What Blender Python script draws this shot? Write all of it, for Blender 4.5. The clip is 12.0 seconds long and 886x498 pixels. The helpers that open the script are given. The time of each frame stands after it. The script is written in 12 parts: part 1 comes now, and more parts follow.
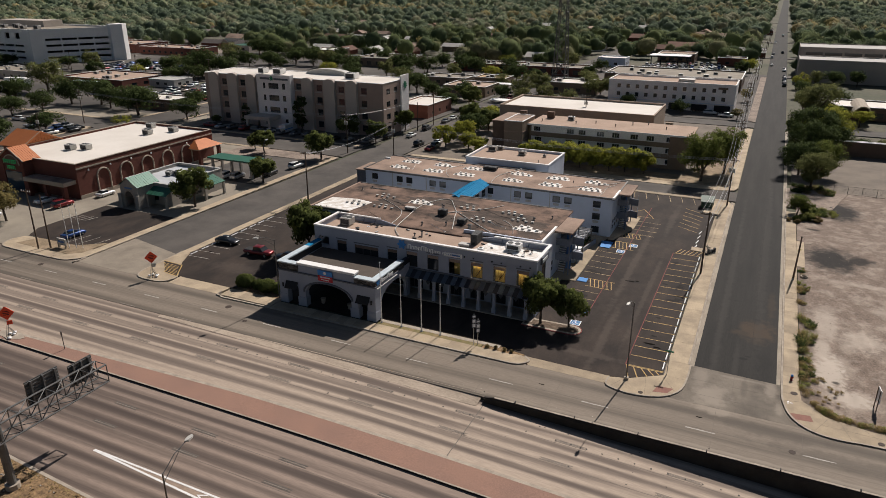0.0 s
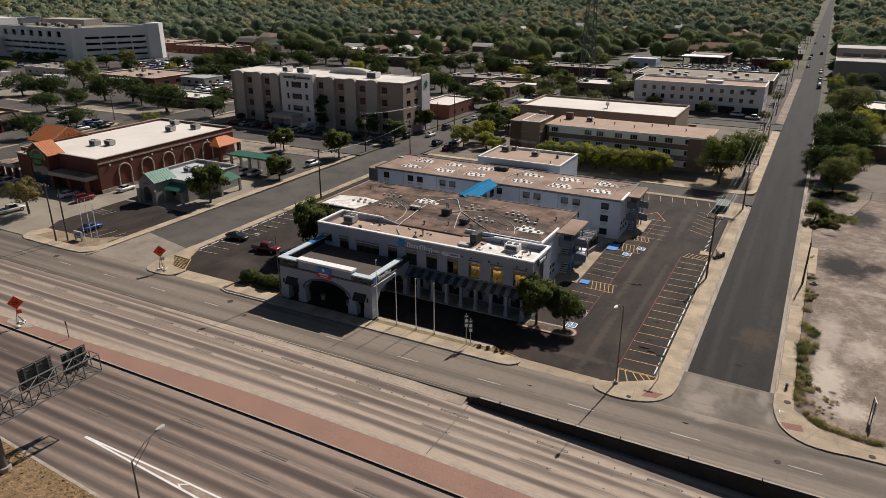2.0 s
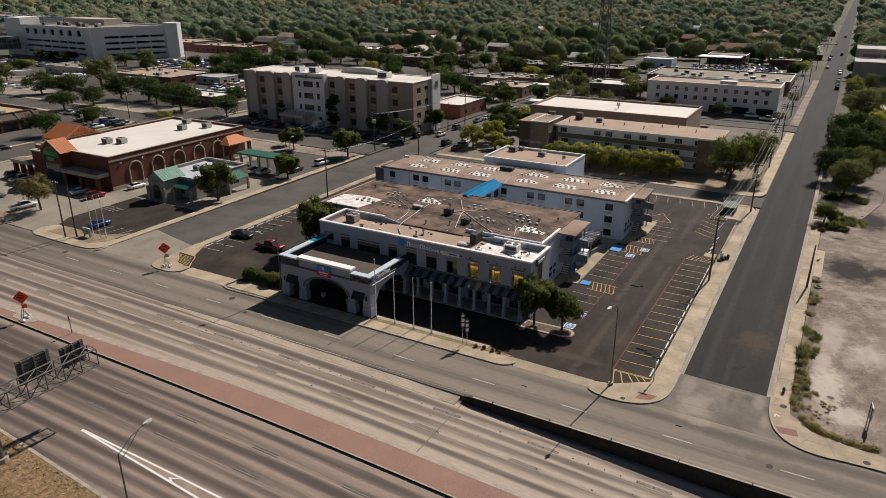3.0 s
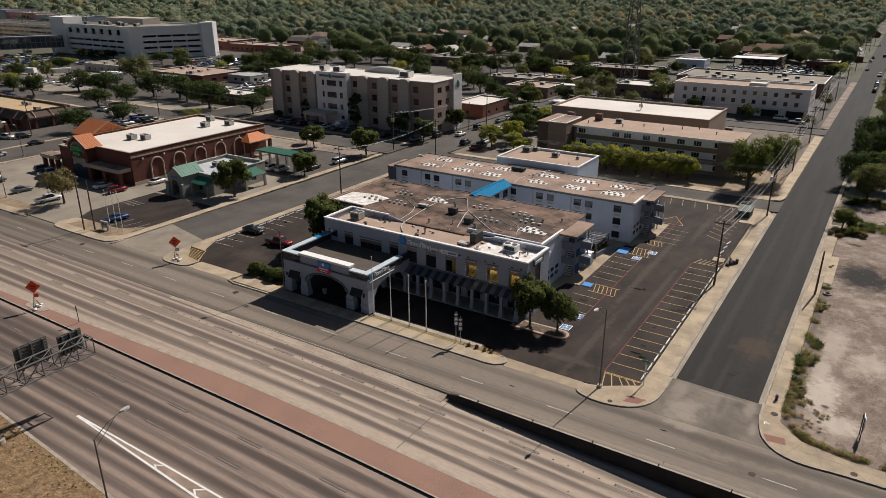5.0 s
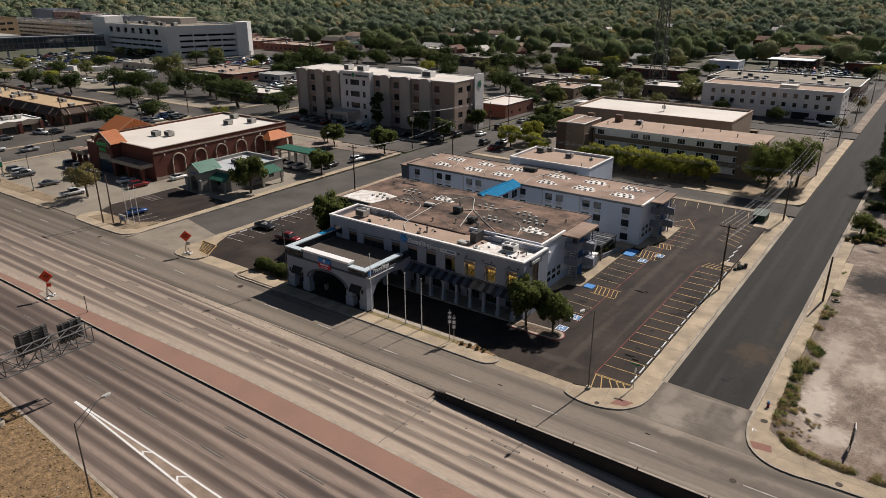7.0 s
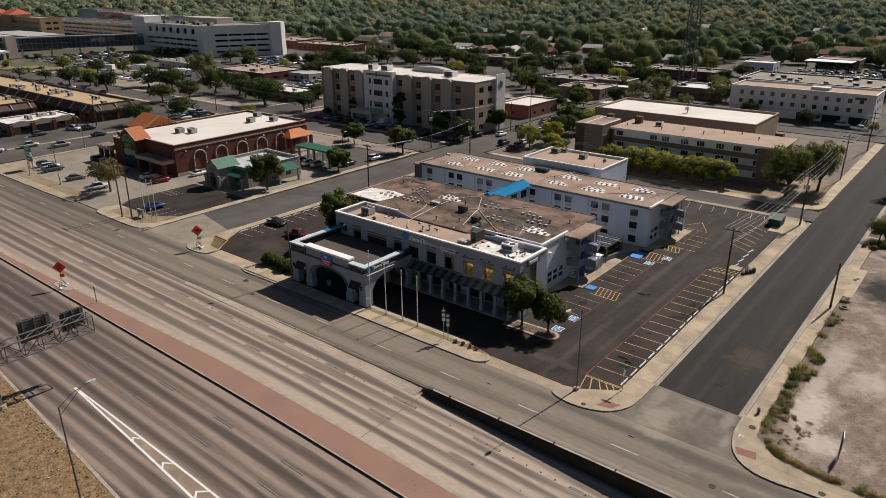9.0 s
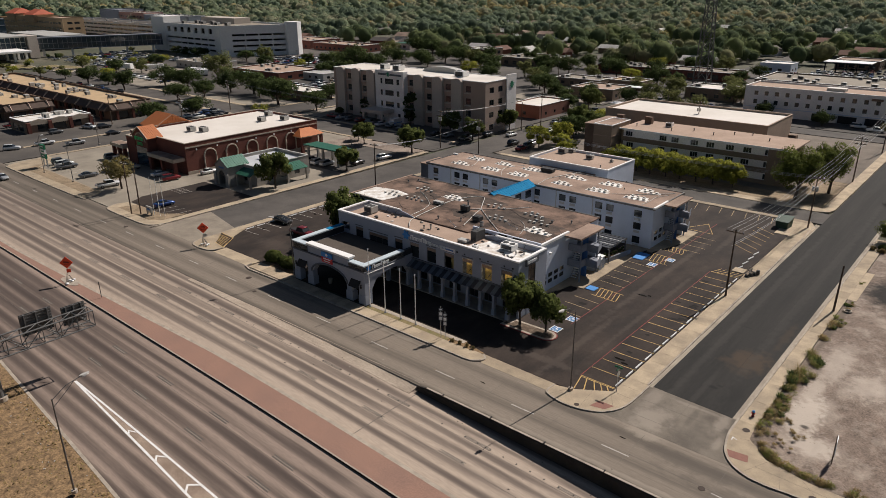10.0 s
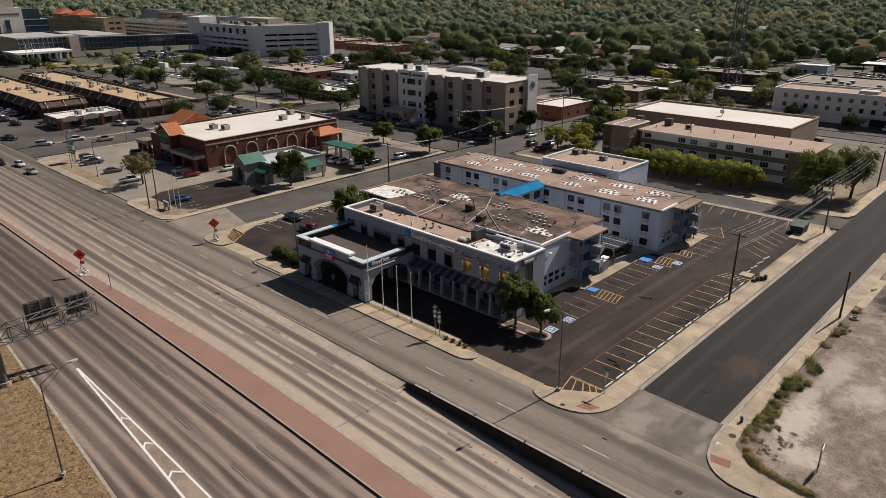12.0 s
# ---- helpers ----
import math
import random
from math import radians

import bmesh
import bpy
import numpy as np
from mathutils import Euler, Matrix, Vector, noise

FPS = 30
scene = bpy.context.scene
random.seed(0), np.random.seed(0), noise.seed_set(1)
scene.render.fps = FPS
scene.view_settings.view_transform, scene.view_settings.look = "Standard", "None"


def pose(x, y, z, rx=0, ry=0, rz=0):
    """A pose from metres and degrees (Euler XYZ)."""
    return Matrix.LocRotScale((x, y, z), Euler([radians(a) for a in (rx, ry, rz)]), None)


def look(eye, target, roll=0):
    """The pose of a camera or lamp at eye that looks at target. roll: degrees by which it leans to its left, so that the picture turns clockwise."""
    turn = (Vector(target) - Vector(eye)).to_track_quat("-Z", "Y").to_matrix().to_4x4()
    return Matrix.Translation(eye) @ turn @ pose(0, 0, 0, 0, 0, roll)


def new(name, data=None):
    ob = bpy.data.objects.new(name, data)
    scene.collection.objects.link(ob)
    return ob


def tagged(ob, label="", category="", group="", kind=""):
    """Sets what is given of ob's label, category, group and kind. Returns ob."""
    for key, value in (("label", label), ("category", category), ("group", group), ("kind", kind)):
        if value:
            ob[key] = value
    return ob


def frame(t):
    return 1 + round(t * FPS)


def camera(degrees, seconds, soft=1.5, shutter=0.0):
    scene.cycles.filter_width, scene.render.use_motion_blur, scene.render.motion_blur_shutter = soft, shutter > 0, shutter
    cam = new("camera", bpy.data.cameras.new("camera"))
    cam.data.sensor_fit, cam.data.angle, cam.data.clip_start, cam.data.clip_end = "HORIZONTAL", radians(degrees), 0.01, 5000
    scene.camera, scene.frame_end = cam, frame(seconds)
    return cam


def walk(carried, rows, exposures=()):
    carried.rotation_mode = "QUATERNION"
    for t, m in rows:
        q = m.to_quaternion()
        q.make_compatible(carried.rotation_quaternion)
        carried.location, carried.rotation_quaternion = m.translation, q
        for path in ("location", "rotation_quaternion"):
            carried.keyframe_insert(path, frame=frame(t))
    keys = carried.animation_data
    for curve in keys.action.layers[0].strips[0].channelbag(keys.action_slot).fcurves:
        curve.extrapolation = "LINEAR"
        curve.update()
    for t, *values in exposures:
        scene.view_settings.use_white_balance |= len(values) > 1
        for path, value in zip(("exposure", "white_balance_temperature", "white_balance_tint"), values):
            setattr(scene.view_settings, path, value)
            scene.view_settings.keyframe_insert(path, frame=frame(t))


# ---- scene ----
# ---------- camera ----------
cam = camera(65.4, 12.0, soft=0.5)
ROWS = [
    (0.0, 4.103, -76.327, 47.397, 68.729, 25.201, -0.084),
    (0.5, 5.375, -75.791, 47.414, 68.722, 25.958, -0.097),
    (1.0, 6.647, -75.245, 47.428, 68.716, 26.720, -0.111),
    (1.5, 7.919, -74.689, 47.439, 68.711, 27.485, -0.125),
    (2.0, 9.189, -74.123, 47.447, 68.707, 28.254, -0.139),
    (2.5, 10.458, -73.545, 47.452, 68.705, 29.027, -0.154),
    (3.0, 11.723, -72.957, 47.453, 68.704, 29.802, -0.169),
    (5.0, 16.742, -70.489, 47.427, 68.714, 32.921, -0.233),
    (5.5, 17.982, -69.842, 47.412, 68.720, 33.704, -0.250),
    (6.0, 19.215, -69.183, 47.394, 68.727, 34.487, -0.267),
    (6.5, 20.440, -68.512, 47.374, 68.735, 35.270, -0.285),
    (7.0, 21.656, -67.827, 47.349, 68.745, 36.052, -0.303),
    (9.0, 26.418, -64.959, 47.221, 68.797, 39.169, -0.379),
    (9.5, 27.580, -64.208, 47.181, 68.814, 39.943, -0.399),
    (10.0, 28.728, -63.442, 47.138, 68.831, 40.714, -0.419),
    (10.5, 29.862, -62.663, 47.091, 68.851, 41.482, -0.440),
    (11.0, 30.981, -61.869, 47.042, 68.871, 42.245, -0.461),
    (11.5, 32.085, -61.060, 46.989, 68.893, 43.005, -0.482),
    (12.0, 33.173, -60.236, 46.933, 68.916, 43.761, -0.504),
]
walk(cam, [(t, pose(x, y, z, rx, 0, rz) @ pose(0, 0, 0, 0, 0, roll)) for t, x, y, z, rx, rz, roll in ROWS])

# ---------- daylight ----------
SUN_EL, SUN_AZ = 44.5, 8.0
world = bpy.data.worlds.new("world")
scene.world = world
world.use_nodes = True
wn = world.node_tree.nodes
sky = wn.new("ShaderNodeTexSky")
sky.sky_type, sky.sun_disc = "NISHITA", False
sky.sun_elevation, sky.sun_rotation = radians(SUN_EL), radians(SUN_AZ)
sky.air_density, sky.dust_density = 1.0, 1.0
world.node_tree.links.new(sky.outputs[0], wn["Background"].inputs[0])
wn["Background"].inputs[1].default_value = 0.033
sun_data = bpy.data.lights.new("sun", "SUN")
sun_data.energy, sun_data.angle, sun_data.color = 4.9, radians(0.53), (1.0, 0.92, 0.855)
sun = new("sun", sun_data)
sun.matrix_world = look((100 * math.sin(radians(SUN_AZ)), 100 * math.cos(radians(SUN_AZ)), 100 * math.tan(radians(SUN_EL))), (0, 0, 0))
scene.view_settings.exposure = 0.0

# ---------- building helpers ----------
rng = random.Random(7)
BASE = {}


def thing(name, x=0, y=0, z=0, label="", category="", group="", kind=""):
    """A top-level Empty; the meshes of its parts are given in world metres."""
    ob = new(name)
    ob.empty_display_size = 0.3
    ob.location = (x, y, z)
    BASE[ob] = Vector((x, y, z))
    return tagged(ob, label, category, group, kind)


def offset(parent):
    return BASE.get(parent, Vector((0, 0, 0)))


def mesh_of(name, bm, material, smooth=False):
    me = bpy.data.meshes.new(name)
    bm.to_mesh(me)
    bm.free()
    me.materials.append(material)
    if smooth:
        for p in me.polygons:
            p.use_smooth = True
    return me


def part(name, bm, material, parent=None, label="", smooth=False):
    """Links a bmesh, given in world metres, as one mesh object under a thing or part."""
    base = offset(parent)
    if parent is not None and base.length > 0:
        bmesh.ops.translate(bm, vec=-base, verts=bm.verts)
    ob = new(name, mesh_of(name, bm, material, smooth))
    if parent is not None:
        ob.parent = parent
        BASE[ob] = base
    return tagged(ob, label)


def put(name, me, parent, m, label=""):
    """An object on shared mesh data at the pose m (world metres) under parent."""
    ob = new(name, me)
    if parent is not None:
        ob.parent = parent
        m = Matrix.Translation(-offset(parent)) @ m
    ob.matrix_basis = m
    return tagged(ob, label)


def solid(name, bm, material, label, category="", kind="structure", group="", smooth=False):
    return tagged(part(name, bm, material, None, "", smooth), label, category, group, kind)


def box(bm, x0, x1, y0, y1, z0, z1):
    v = [bm.verts.new(p) for p in ((x0, y0, z0), (x1, y0, z0), (x1, y1, z0), (x0, y1, z0), (x0, y0, z1), (x1, y0, z1), (x1, y1, z1), (x0, y1, z1))]
    for f in ((3, 2, 1, 0), (4, 5, 6, 7), (0, 1, 5, 4), (1, 2, 6, 5), (2, 3, 7, 6), (3, 0, 4, 7)):
        bm.faces.new([v[i] for i in f])
    return v


def boxes(*lst):
    bm = bmesh.new()
    for b in lst:
        box(bm, *b)
    return bm


def obox(bm, cx, cy, z0, z1, lx, ly, deg=0.0):
    """A box about (cx, cy), turned by deg."""
    v = box(bm, -lx / 2, lx / 2, -ly / 2, ly / 2, z0, z1)
    bmesh.ops.transform(bm, matrix=pose(cx, cy, 0, 0, 0, deg), verts=v)
    return v


def prism(bm, poly, z0, z1):
    """An upright prism over a counter-clockwise outline."""
    lo = [bm.verts.new((x, y, z0)) for x, y in poly]
    hi = [bm.verts.new((x, y, z1)) for x, y in poly]
    bm.faces.new(list(reversed(lo)))
    bm.faces.new(hi)
    n = len(poly)
    for i in range(n):
        bm.faces.new((lo[i], lo[(i + 1) % n], hi[(i + 1) % n], hi[i]))
    return lo + hi


def slab(poly, z0, z1):
    bm = bmesh.new()
    prism(bm, poly, z0, z1)
    return bm


def tube(bm, pts, r, n=8, r2=None):
    """A round bar along points, tapering from r to r2."""
    r2 = r if r2 is None else r2
    rings = []
    for i, p in enumerate(pts):
        p = Vector(p)
        a, b = Vector(pts[max(i - 1, 0)]), Vector(pts[min(i + 1, len(pts) - 1)])
        q = (b - a).normalized().to_track_quat("Z", "Y")
        rr = r + (r2 - r) * i / max(len(pts) - 1, 1)
        rings.append([bm.verts.new(p + q @ Vector((rr * math.cos(2 * math.pi * k / n), rr * math.sin(2 * math.pi * k / n), 0))) for k in range(n)])
    for a, b in zip(rings, rings[1:]):
        for k in range(n):
            bm.faces.new((a[k], a[(k + 1) % n], b[(k + 1) % n], b[k]))
    bm.faces.new(list(reversed(rings[0])))
    bm.faces.new(rings[-1])


def bars(paths, r, n=6):
    bm = bmesh.new()
    for p in paths:
        tube(bm, p, r, n)
    return bm


def hull(bm, rows):
    """Skins equal-length loops of points in order, closed at both ends."""
    rings = [[bm.verts.new(p) for p in row] for row in rows]
    n = len(rings[0])
    for a, b in zip(rings, rings[1:]):
        for k in range(n):
            bm.faces.new((a[k], a[(k + 1) % n], b[(k + 1) % n], b[k]))
    bm.faces.new(list(reversed(rings[0])))
    bm.faces.new(rings[-1])


def arc(cx, cy, r, a0, a1, n=8):
    return [(cx + r * math.cos(radians(a0 + (a1 - a0) * i / n)), cy + r * math.sin(radians(a0 + (a1 - a0) * i / n))) for i in range(n + 1)]


# ---------- materials ----------
def mat(name, base, alt=None, scale=0.6, fine=14.0, rough=0.85, metal=0.0, bump=0.15, amount=0.6, grain=0.18, spec=0.4, stretch=(1, 1, 1), islands=0.0, objects=0.0):
    """A surface with blotches (base to alt) and grain; islands and objects vary its pieces."""
    m = bpy.data.materials.new(name)
    m.use_nodes = True
    nt = m.node_tree
    b = nt.nodes["Principled BSDF"]
    b.inputs["Roughness"].default_value, b.inputs["Metallic"].default_value = rough, metal
    b.inputs["Specular IOR Level"].default_value = spec
    geo = nt.nodes.new("ShaderNodeNewGeometry")
    mp = nt.nodes.new("ShaderNodeMapping")
    mp.inputs["Scale"].default_value = stretch
    nt.links.new(geo.outputs["Position"], mp.inputs["Vector"])
    n1 = nt.nodes.new("ShaderNodeTexNoise")
    n1.inputs["Scale"].default_value, n1.inputs["Detail"].default_value, n1.inputs["Roughness"].default_value = scale, 6, 0.62
    n2 = nt.nodes.new("ShaderNodeTexNoise")
    n2.inputs["Scale"].default_value, n2.inputs["Detail"].default_value = fine, 3
    for n in (n1, n2):
        nt.links.new(mp.outputs[0], n.inputs["Vector"])
    alt = alt or tuple(c * 0.72 for c in base)
    ramp = nt.nodes.new("ShaderNodeMapRange")
    ramp.inputs["From Min"].default_value, ramp.inputs["From Max"].default_value = 0.38, 0.66
    ramp.inputs["To Max"].default_value = amount
    nt.links.new(n1.outputs[0], ramp.inputs["Value"])
    mix = nt.nodes.new("ShaderNodeMixRGB")
    mix.inputs[1].default_value, mix.inputs[2].default_value = (*base, 1), (*alt, 1)
    nt.links.new(ramp.outputs[0], mix.inputs[0])
    out = mix.outputs[0]
    gr = nt.nodes.new("ShaderNodeMapRange")
    gr.inputs["From Min"].default_value, gr.inputs["From Max"].default_value = 0.3, 0.7
    gr.inputs["To Min"].default_value, gr.inputs["To Max"].default_value = 1 - grain, 1 + grain
    nt.links.new(n2.outputs[0], gr.inputs["Value"])
    val = gr.outputs[0]
    for amt, node, sock in ((islands, "ShaderNodeNewGeometry", "Random Per Island"), (objects, "ShaderNodeObjectInfo", "Random")):
        if amt:
            rn = nt.nodes.new(node)
            mr = nt.nodes.new("ShaderNodeMapRange")
            mr.inputs["To Min"].default_value, mr.inputs["To Max"].default_value = 1 - amt, 1 + amt
            nt.links.new(rn.outputs[sock], mr.inputs["Value"])
            mu = nt.nodes.new("ShaderNodeMath")
            mu.operation = "MULTIPLY"
            nt.links.new(val, mu.inputs[0])
            nt.links.new(mr.outputs[0], mu.inputs[1])
            val = mu.outputs[0]
    sc = nt.nodes.new("ShaderNodeVectorMath")
    sc.operation = "SCALE"
    nt.links.new(out, sc.inputs[0])
    nt.links.new(val, sc.inputs["Scale"])
    nt.links.new(sc.outputs[0], b.inputs["Base Color"])
    if bump:
        bp = nt.nodes.new("ShaderNodeBump")
        bp.inputs["Strength"].default_value, bp.inputs["Distance"].default_value = bump, 0.03
        nt.links.new(n2.outputs[0], bp.inputs["Height"])
        nt.links.new(bp.outputs[0], b.inputs["Normal"])
    return m


def smear(m, colour, spots, noise_scale=0.7, wander=0.9):
    """Soft-edged stains (x, y, half-length, half-width, strength) laid over a surface."""
    nt = m.node_tree
    b = nt.nodes["Principled BSDF"]
    src = b.inputs["Base Color"].links[0].from_socket
    geo = nt.nodes.new("ShaderNodeNewGeometry")
    ns = nt.nodes.new("ShaderNodeTexNoise")
    ns.inputs["Scale"].default_value, ns.inputs["Detail"].default_value, ns.inputs["Roughness"].default_value = noise_scale, 7, 0.65
    nt.links.new(geo.outputs["Position"], ns.inputs["Vector"])
    total = None
    for x, y, rx, ry, strength in spots:
        mp = nt.nodes.new("ShaderNodeMapping")
        mp.inputs["Location"].default_value, mp.inputs["Scale"].default_value = (-x / rx, -y / ry, 0), (1 / rx, 1 / ry, 0)
        nt.links.new(geo.outputs["Position"], mp.inputs["Vector"])
        ln = nt.nodes.new("ShaderNodeVectorMath")
        ln.operation = "LENGTH"
        nt.links.new(mp.outputs[0], ln.inputs[0])
        ad = nt.nodes.new("ShaderNodeMath")
        ad.operation = "MULTIPLY_ADD"
        ad.inputs[1].default_value = 2 * wander
        nt.links.new(ns.outputs[0], ad.inputs[0])
        nt.links.new(ln.outputs["Value"], ad.inputs[2])
        mr = nt.nodes.new("ShaderNodeMapRange")
        mr.interpolation_type = "SMOOTHSTEP"
        mr.inputs["From Min"].default_value, mr.inputs["From Max"].default_value = 1.05 + wander, 0.35 + wander
        mr.inputs["To Min"].default_value, mr.inputs["To Max"].default_value = 0.0, strength
        nt.links.new(ad.outputs[0], mr.inputs["Value"])
        if total is None:
            total = mr.outputs[0]
        else:
            mx = nt.nodes.new("ShaderNodeMath")
            mx.operation = "MAXIMUM"
            nt.links.new(total, mx.inputs[0])
            nt.links.new(mr.outputs[0], mx.inputs[1])
            total = mx.outputs[0]
    mix = nt.nodes.new("ShaderNodeMixRGB")
    mix.inputs[2].default_value = (*colour, 1)
    nt.links.new(total, mix.inputs[0])
    nt.links.new(src, mix.inputs[1])
    nt.links.new(mix.outputs[0], b.inputs["Base Color"])
    return m


def smooth_line(pts, n=5):
    """A rounded line through corner points."""
    out = []
    for i in range(len(pts) - 1):
        p0, p1, p2, p3 = (Vector(pts[max(0, min(len(pts) - 1, i + k))]) for k in (-1, 0, 1, 2))
        for k in range(n):
            t = k / n
            q = 0.5 * (2 * p1 + (p2 - p0) * t + (2 * p0 - 5 * p1 + 4 * p2 - p3) * t * t + (3 * p1 - p0 - 3 * p2 + p3) * t ** 3)
            out.append((q.x, q.y))
    return out + [tuple(pts[-1])]


def lane_mat(name, base, dark, period, shift, strength, gutter=None, side=1.0, far=(-80, -140, 0.6), unworn=1.9):
    """Worn concrete pavement: oil and rubber streaks along the traffic, patches, saw-cut joints across it."""
    m = mat(name, base, tuple(c * 0.7 for c in base), 0.16, 9.0, 0.85, 0, 0.1, 0.6, 0.12, stretch=(0.1, 0.8, 1))
    nt = m.node_tree
    b = nt.nodes["Principled BSDF"]
    src = b.inputs["Base Color"].links[0].from_socket
    geo = nt.nodes.new("ShaderNodeNewGeometry")
    sep = nt.nodes.new("ShaderNodeSeparateXYZ")
    nt.links.new(geo.outputs["Position"], sep.inputs[0])

    def math_node(op, a, v=None, w=None):
        n = nt.nodes.new("ShaderNodeMath")
        n.operation = op
        for i, s in enumerate((a, v, w)):
            if s is None:
                continue
            if isinstance(s, (int, float)):
                n.inputs[i].default_value = s
            else:
                nt.links.new(s, n.inputs[i])
        return n.outputs[0]
    mp = nt.nodes.new("ShaderNodeMapping")
    mp.inputs["Scale"].default_value = (0.006, 0.5, 1)
    nt.links.new(geo.outputs["Position"], mp.inputs["Vector"])
    ns = nt.nodes.new("ShaderNodeTexNoise")
    ns.inputs["Scale"].default_value, ns.inputs["Detail"].default_value = 1.6, 2
    nt.links.new(mp.outputs[0], ns.inputs["Vector"])
    ph = math_node("MULTIPLY", math_node("ADD", sep.outputs["Y"], shift), 2 * math.pi / period)
    mp4 = nt.nodes.new("ShaderNodeMapping")
    mp4.inputs["Scale"].default_value = (0.005, 0.42, 1)
    nt.links.new(geo.outputs["Position"], mp4.inputs["Vector"])
    ns4 = nt.nodes.new("ShaderNodeTexNoise")
    ns4.inputs["Scale"].default_value, ns4.inputs["Detail"].default_value = 1.0, 3
    nt.links.new(mp4.outputs[0], ns4.inputs["Vector"])
    ph = math_node("ADD", ph, math_node("MULTIPLY", ns4.outputs[0], 5.0))
    wv = math_node("MULTIPLY_ADD", math_node("SINE", ph), 0.5, 0.5)
    lane = math_node("SINE", math_node("MULTIPLY_ADD", math_node("ADD", sep.outputs["Y"], shift), math.pi / period, math_node("MULTIPLY", ns4.outputs[0], 3.0)))
    wv = math_node("MULTIPLY", math_node("POWER", wv, 0.8), math_node("MULTIPLY_ADD", lane, 0.28, 0.8))
    mp3 = nt.nodes.new("ShaderNodeMapping")
    mp3.inputs["Scale"].default_value = (0.004, 0.33, 1)
    nt.links.new(geo.outputs["Position"], mp3.inputs["Vector"])
    ns3 = nt.nodes.new("ShaderNodeTexNoise")
    ns3.inputs["Scale"].default_value, ns3.inputs["Detail"].default_value = 1.7, 2
    nt.links.new(mp3.outputs[0], ns3.inputs["Vector"])
    wv = math_node("MULTIPLY", wv, math_node("MULTIPLY_ADD", ns3.outputs[0], 3.2, -0.65))
    st = math_node("MULTIPLY", wv, math_node("MULTIPLY_ADD", ns.outputs[0], 1.5, 0.0))
    mp2 = nt.nodes.new("ShaderNodeMapping")
    mp2.inputs["Scale"].default_value = (0.003, 0.9, 1)
    nt.links.new(geo.outputs["Position"], mp2.inputs["Vector"])
    ns2 = nt.nodes.new("ShaderNodeTexNoise")
    ns2.inputs["Scale"].default_value, ns2.inputs["Detail"].default_value = 2.2, 2
    nt.links.new(mp2.outputs[0], ns2.inputs["Vector"])
    ease = nt.nodes.new("ShaderNodeMapRange")
    ease.interpolation_type = "SMOOTHSTEP"
    ease.inputs["From Min"].default_value, ease.inputs["From Max"].default_value, ease.inputs["To Max"].default_value = 0.5, 0.75, 0.24
    nt.links.new(ns2.outputs[0], ease.inputs["Value"])
    thin = ease.outputs[0]
    st = math_node("ADD", math_node("MULTIPLY", st, strength), thin)
    rubber = nt.nodes.new("ShaderNodeMapRange")
    rubber.inputs["From Min"].default_value, rubber.inputs["From Max"].default_value, rubber.inputs["To Max"].default_value = far
    nt.links.new(sep.outputs["X"], rubber.inputs["Value"])
    st = math_node("ADD", st, math_node("MULTIPLY", rubber.outputs[0], ns.outputs[0]))
    if gutter:
        edge = nt.nodes.new("ShaderNodeMapRange")
        for key, v in zip(("From Min", "From Max", "To Min", "To Max"), gutter):
            edge.inputs[key].default_value = v
        nt.links.new(sep.outputs["X"], edge.inputs["Value"])
        clean = nt.nodes.new("ShaderNodeMapRange")
        clean.interpolation_type = "SMOOTHSTEP"
        clean.inputs["From Min"].default_value, clean.inputs["From Max"].default_value = 0.2, unworn
        nt.links.new(math_node("ADD", math_node("MULTIPLY", math_node("SUBTRACT", sep.outputs["Y"], edge.outputs[0]), side), math_node("MULTIPLY_ADD", ns2.outputs[0], 0.8, -0.4)), clean.inputs["Value"])
        st = math_node("MULTIPLY", st, math_node("MULTIPLY_ADD", clean.outputs[0], 1.0, 0.0))
    st = math_node("MAXIMUM", st, 0.0)
    st = math_node("MULTIPLY", st, st)
    st = math_node("DIVIDE", st, math_node("ADD", st, 0.24))
    mix = nt.nodes.new("ShaderNodeMixRGB")
    mix.inputs[2].default_value = (*dark, 1)
    nt.links.new(st, mix.inputs[0])
    nt.links.new(src, mix.inputs[1])
    nt.links.new(mix.outputs[0], b.inputs["Base Color"])
    return m


def glass_mat(name, tint=(0.02, 0.025, 0.03), rough=0.06):
    m = bpy.data.materials.new(name)
    m.use_nodes = True
    b = m.node_tree.nodes["Principled BSDF"]
    b.inputs["Base Color"].default_value = (*tint, 1)
    b.inputs["Roughness"].default_value, b.inputs["Specular IOR Level"].default_value = rough, 0.6
    return m


def pane_mat(name, tint):
    m = bpy.data.materials.new(name)
    m.use_nodes = True
    b = m.node_tree.nodes["Principled BSDF"]
    b.inputs["Base Color"].default_value = (*tint, 1)
    b.inputs["Roughness"].default_value, b.inputs["Transmission Weight"].default_value, b.inputs["IOR"].default_value = 0.02, 1.0, 1.1
    return m


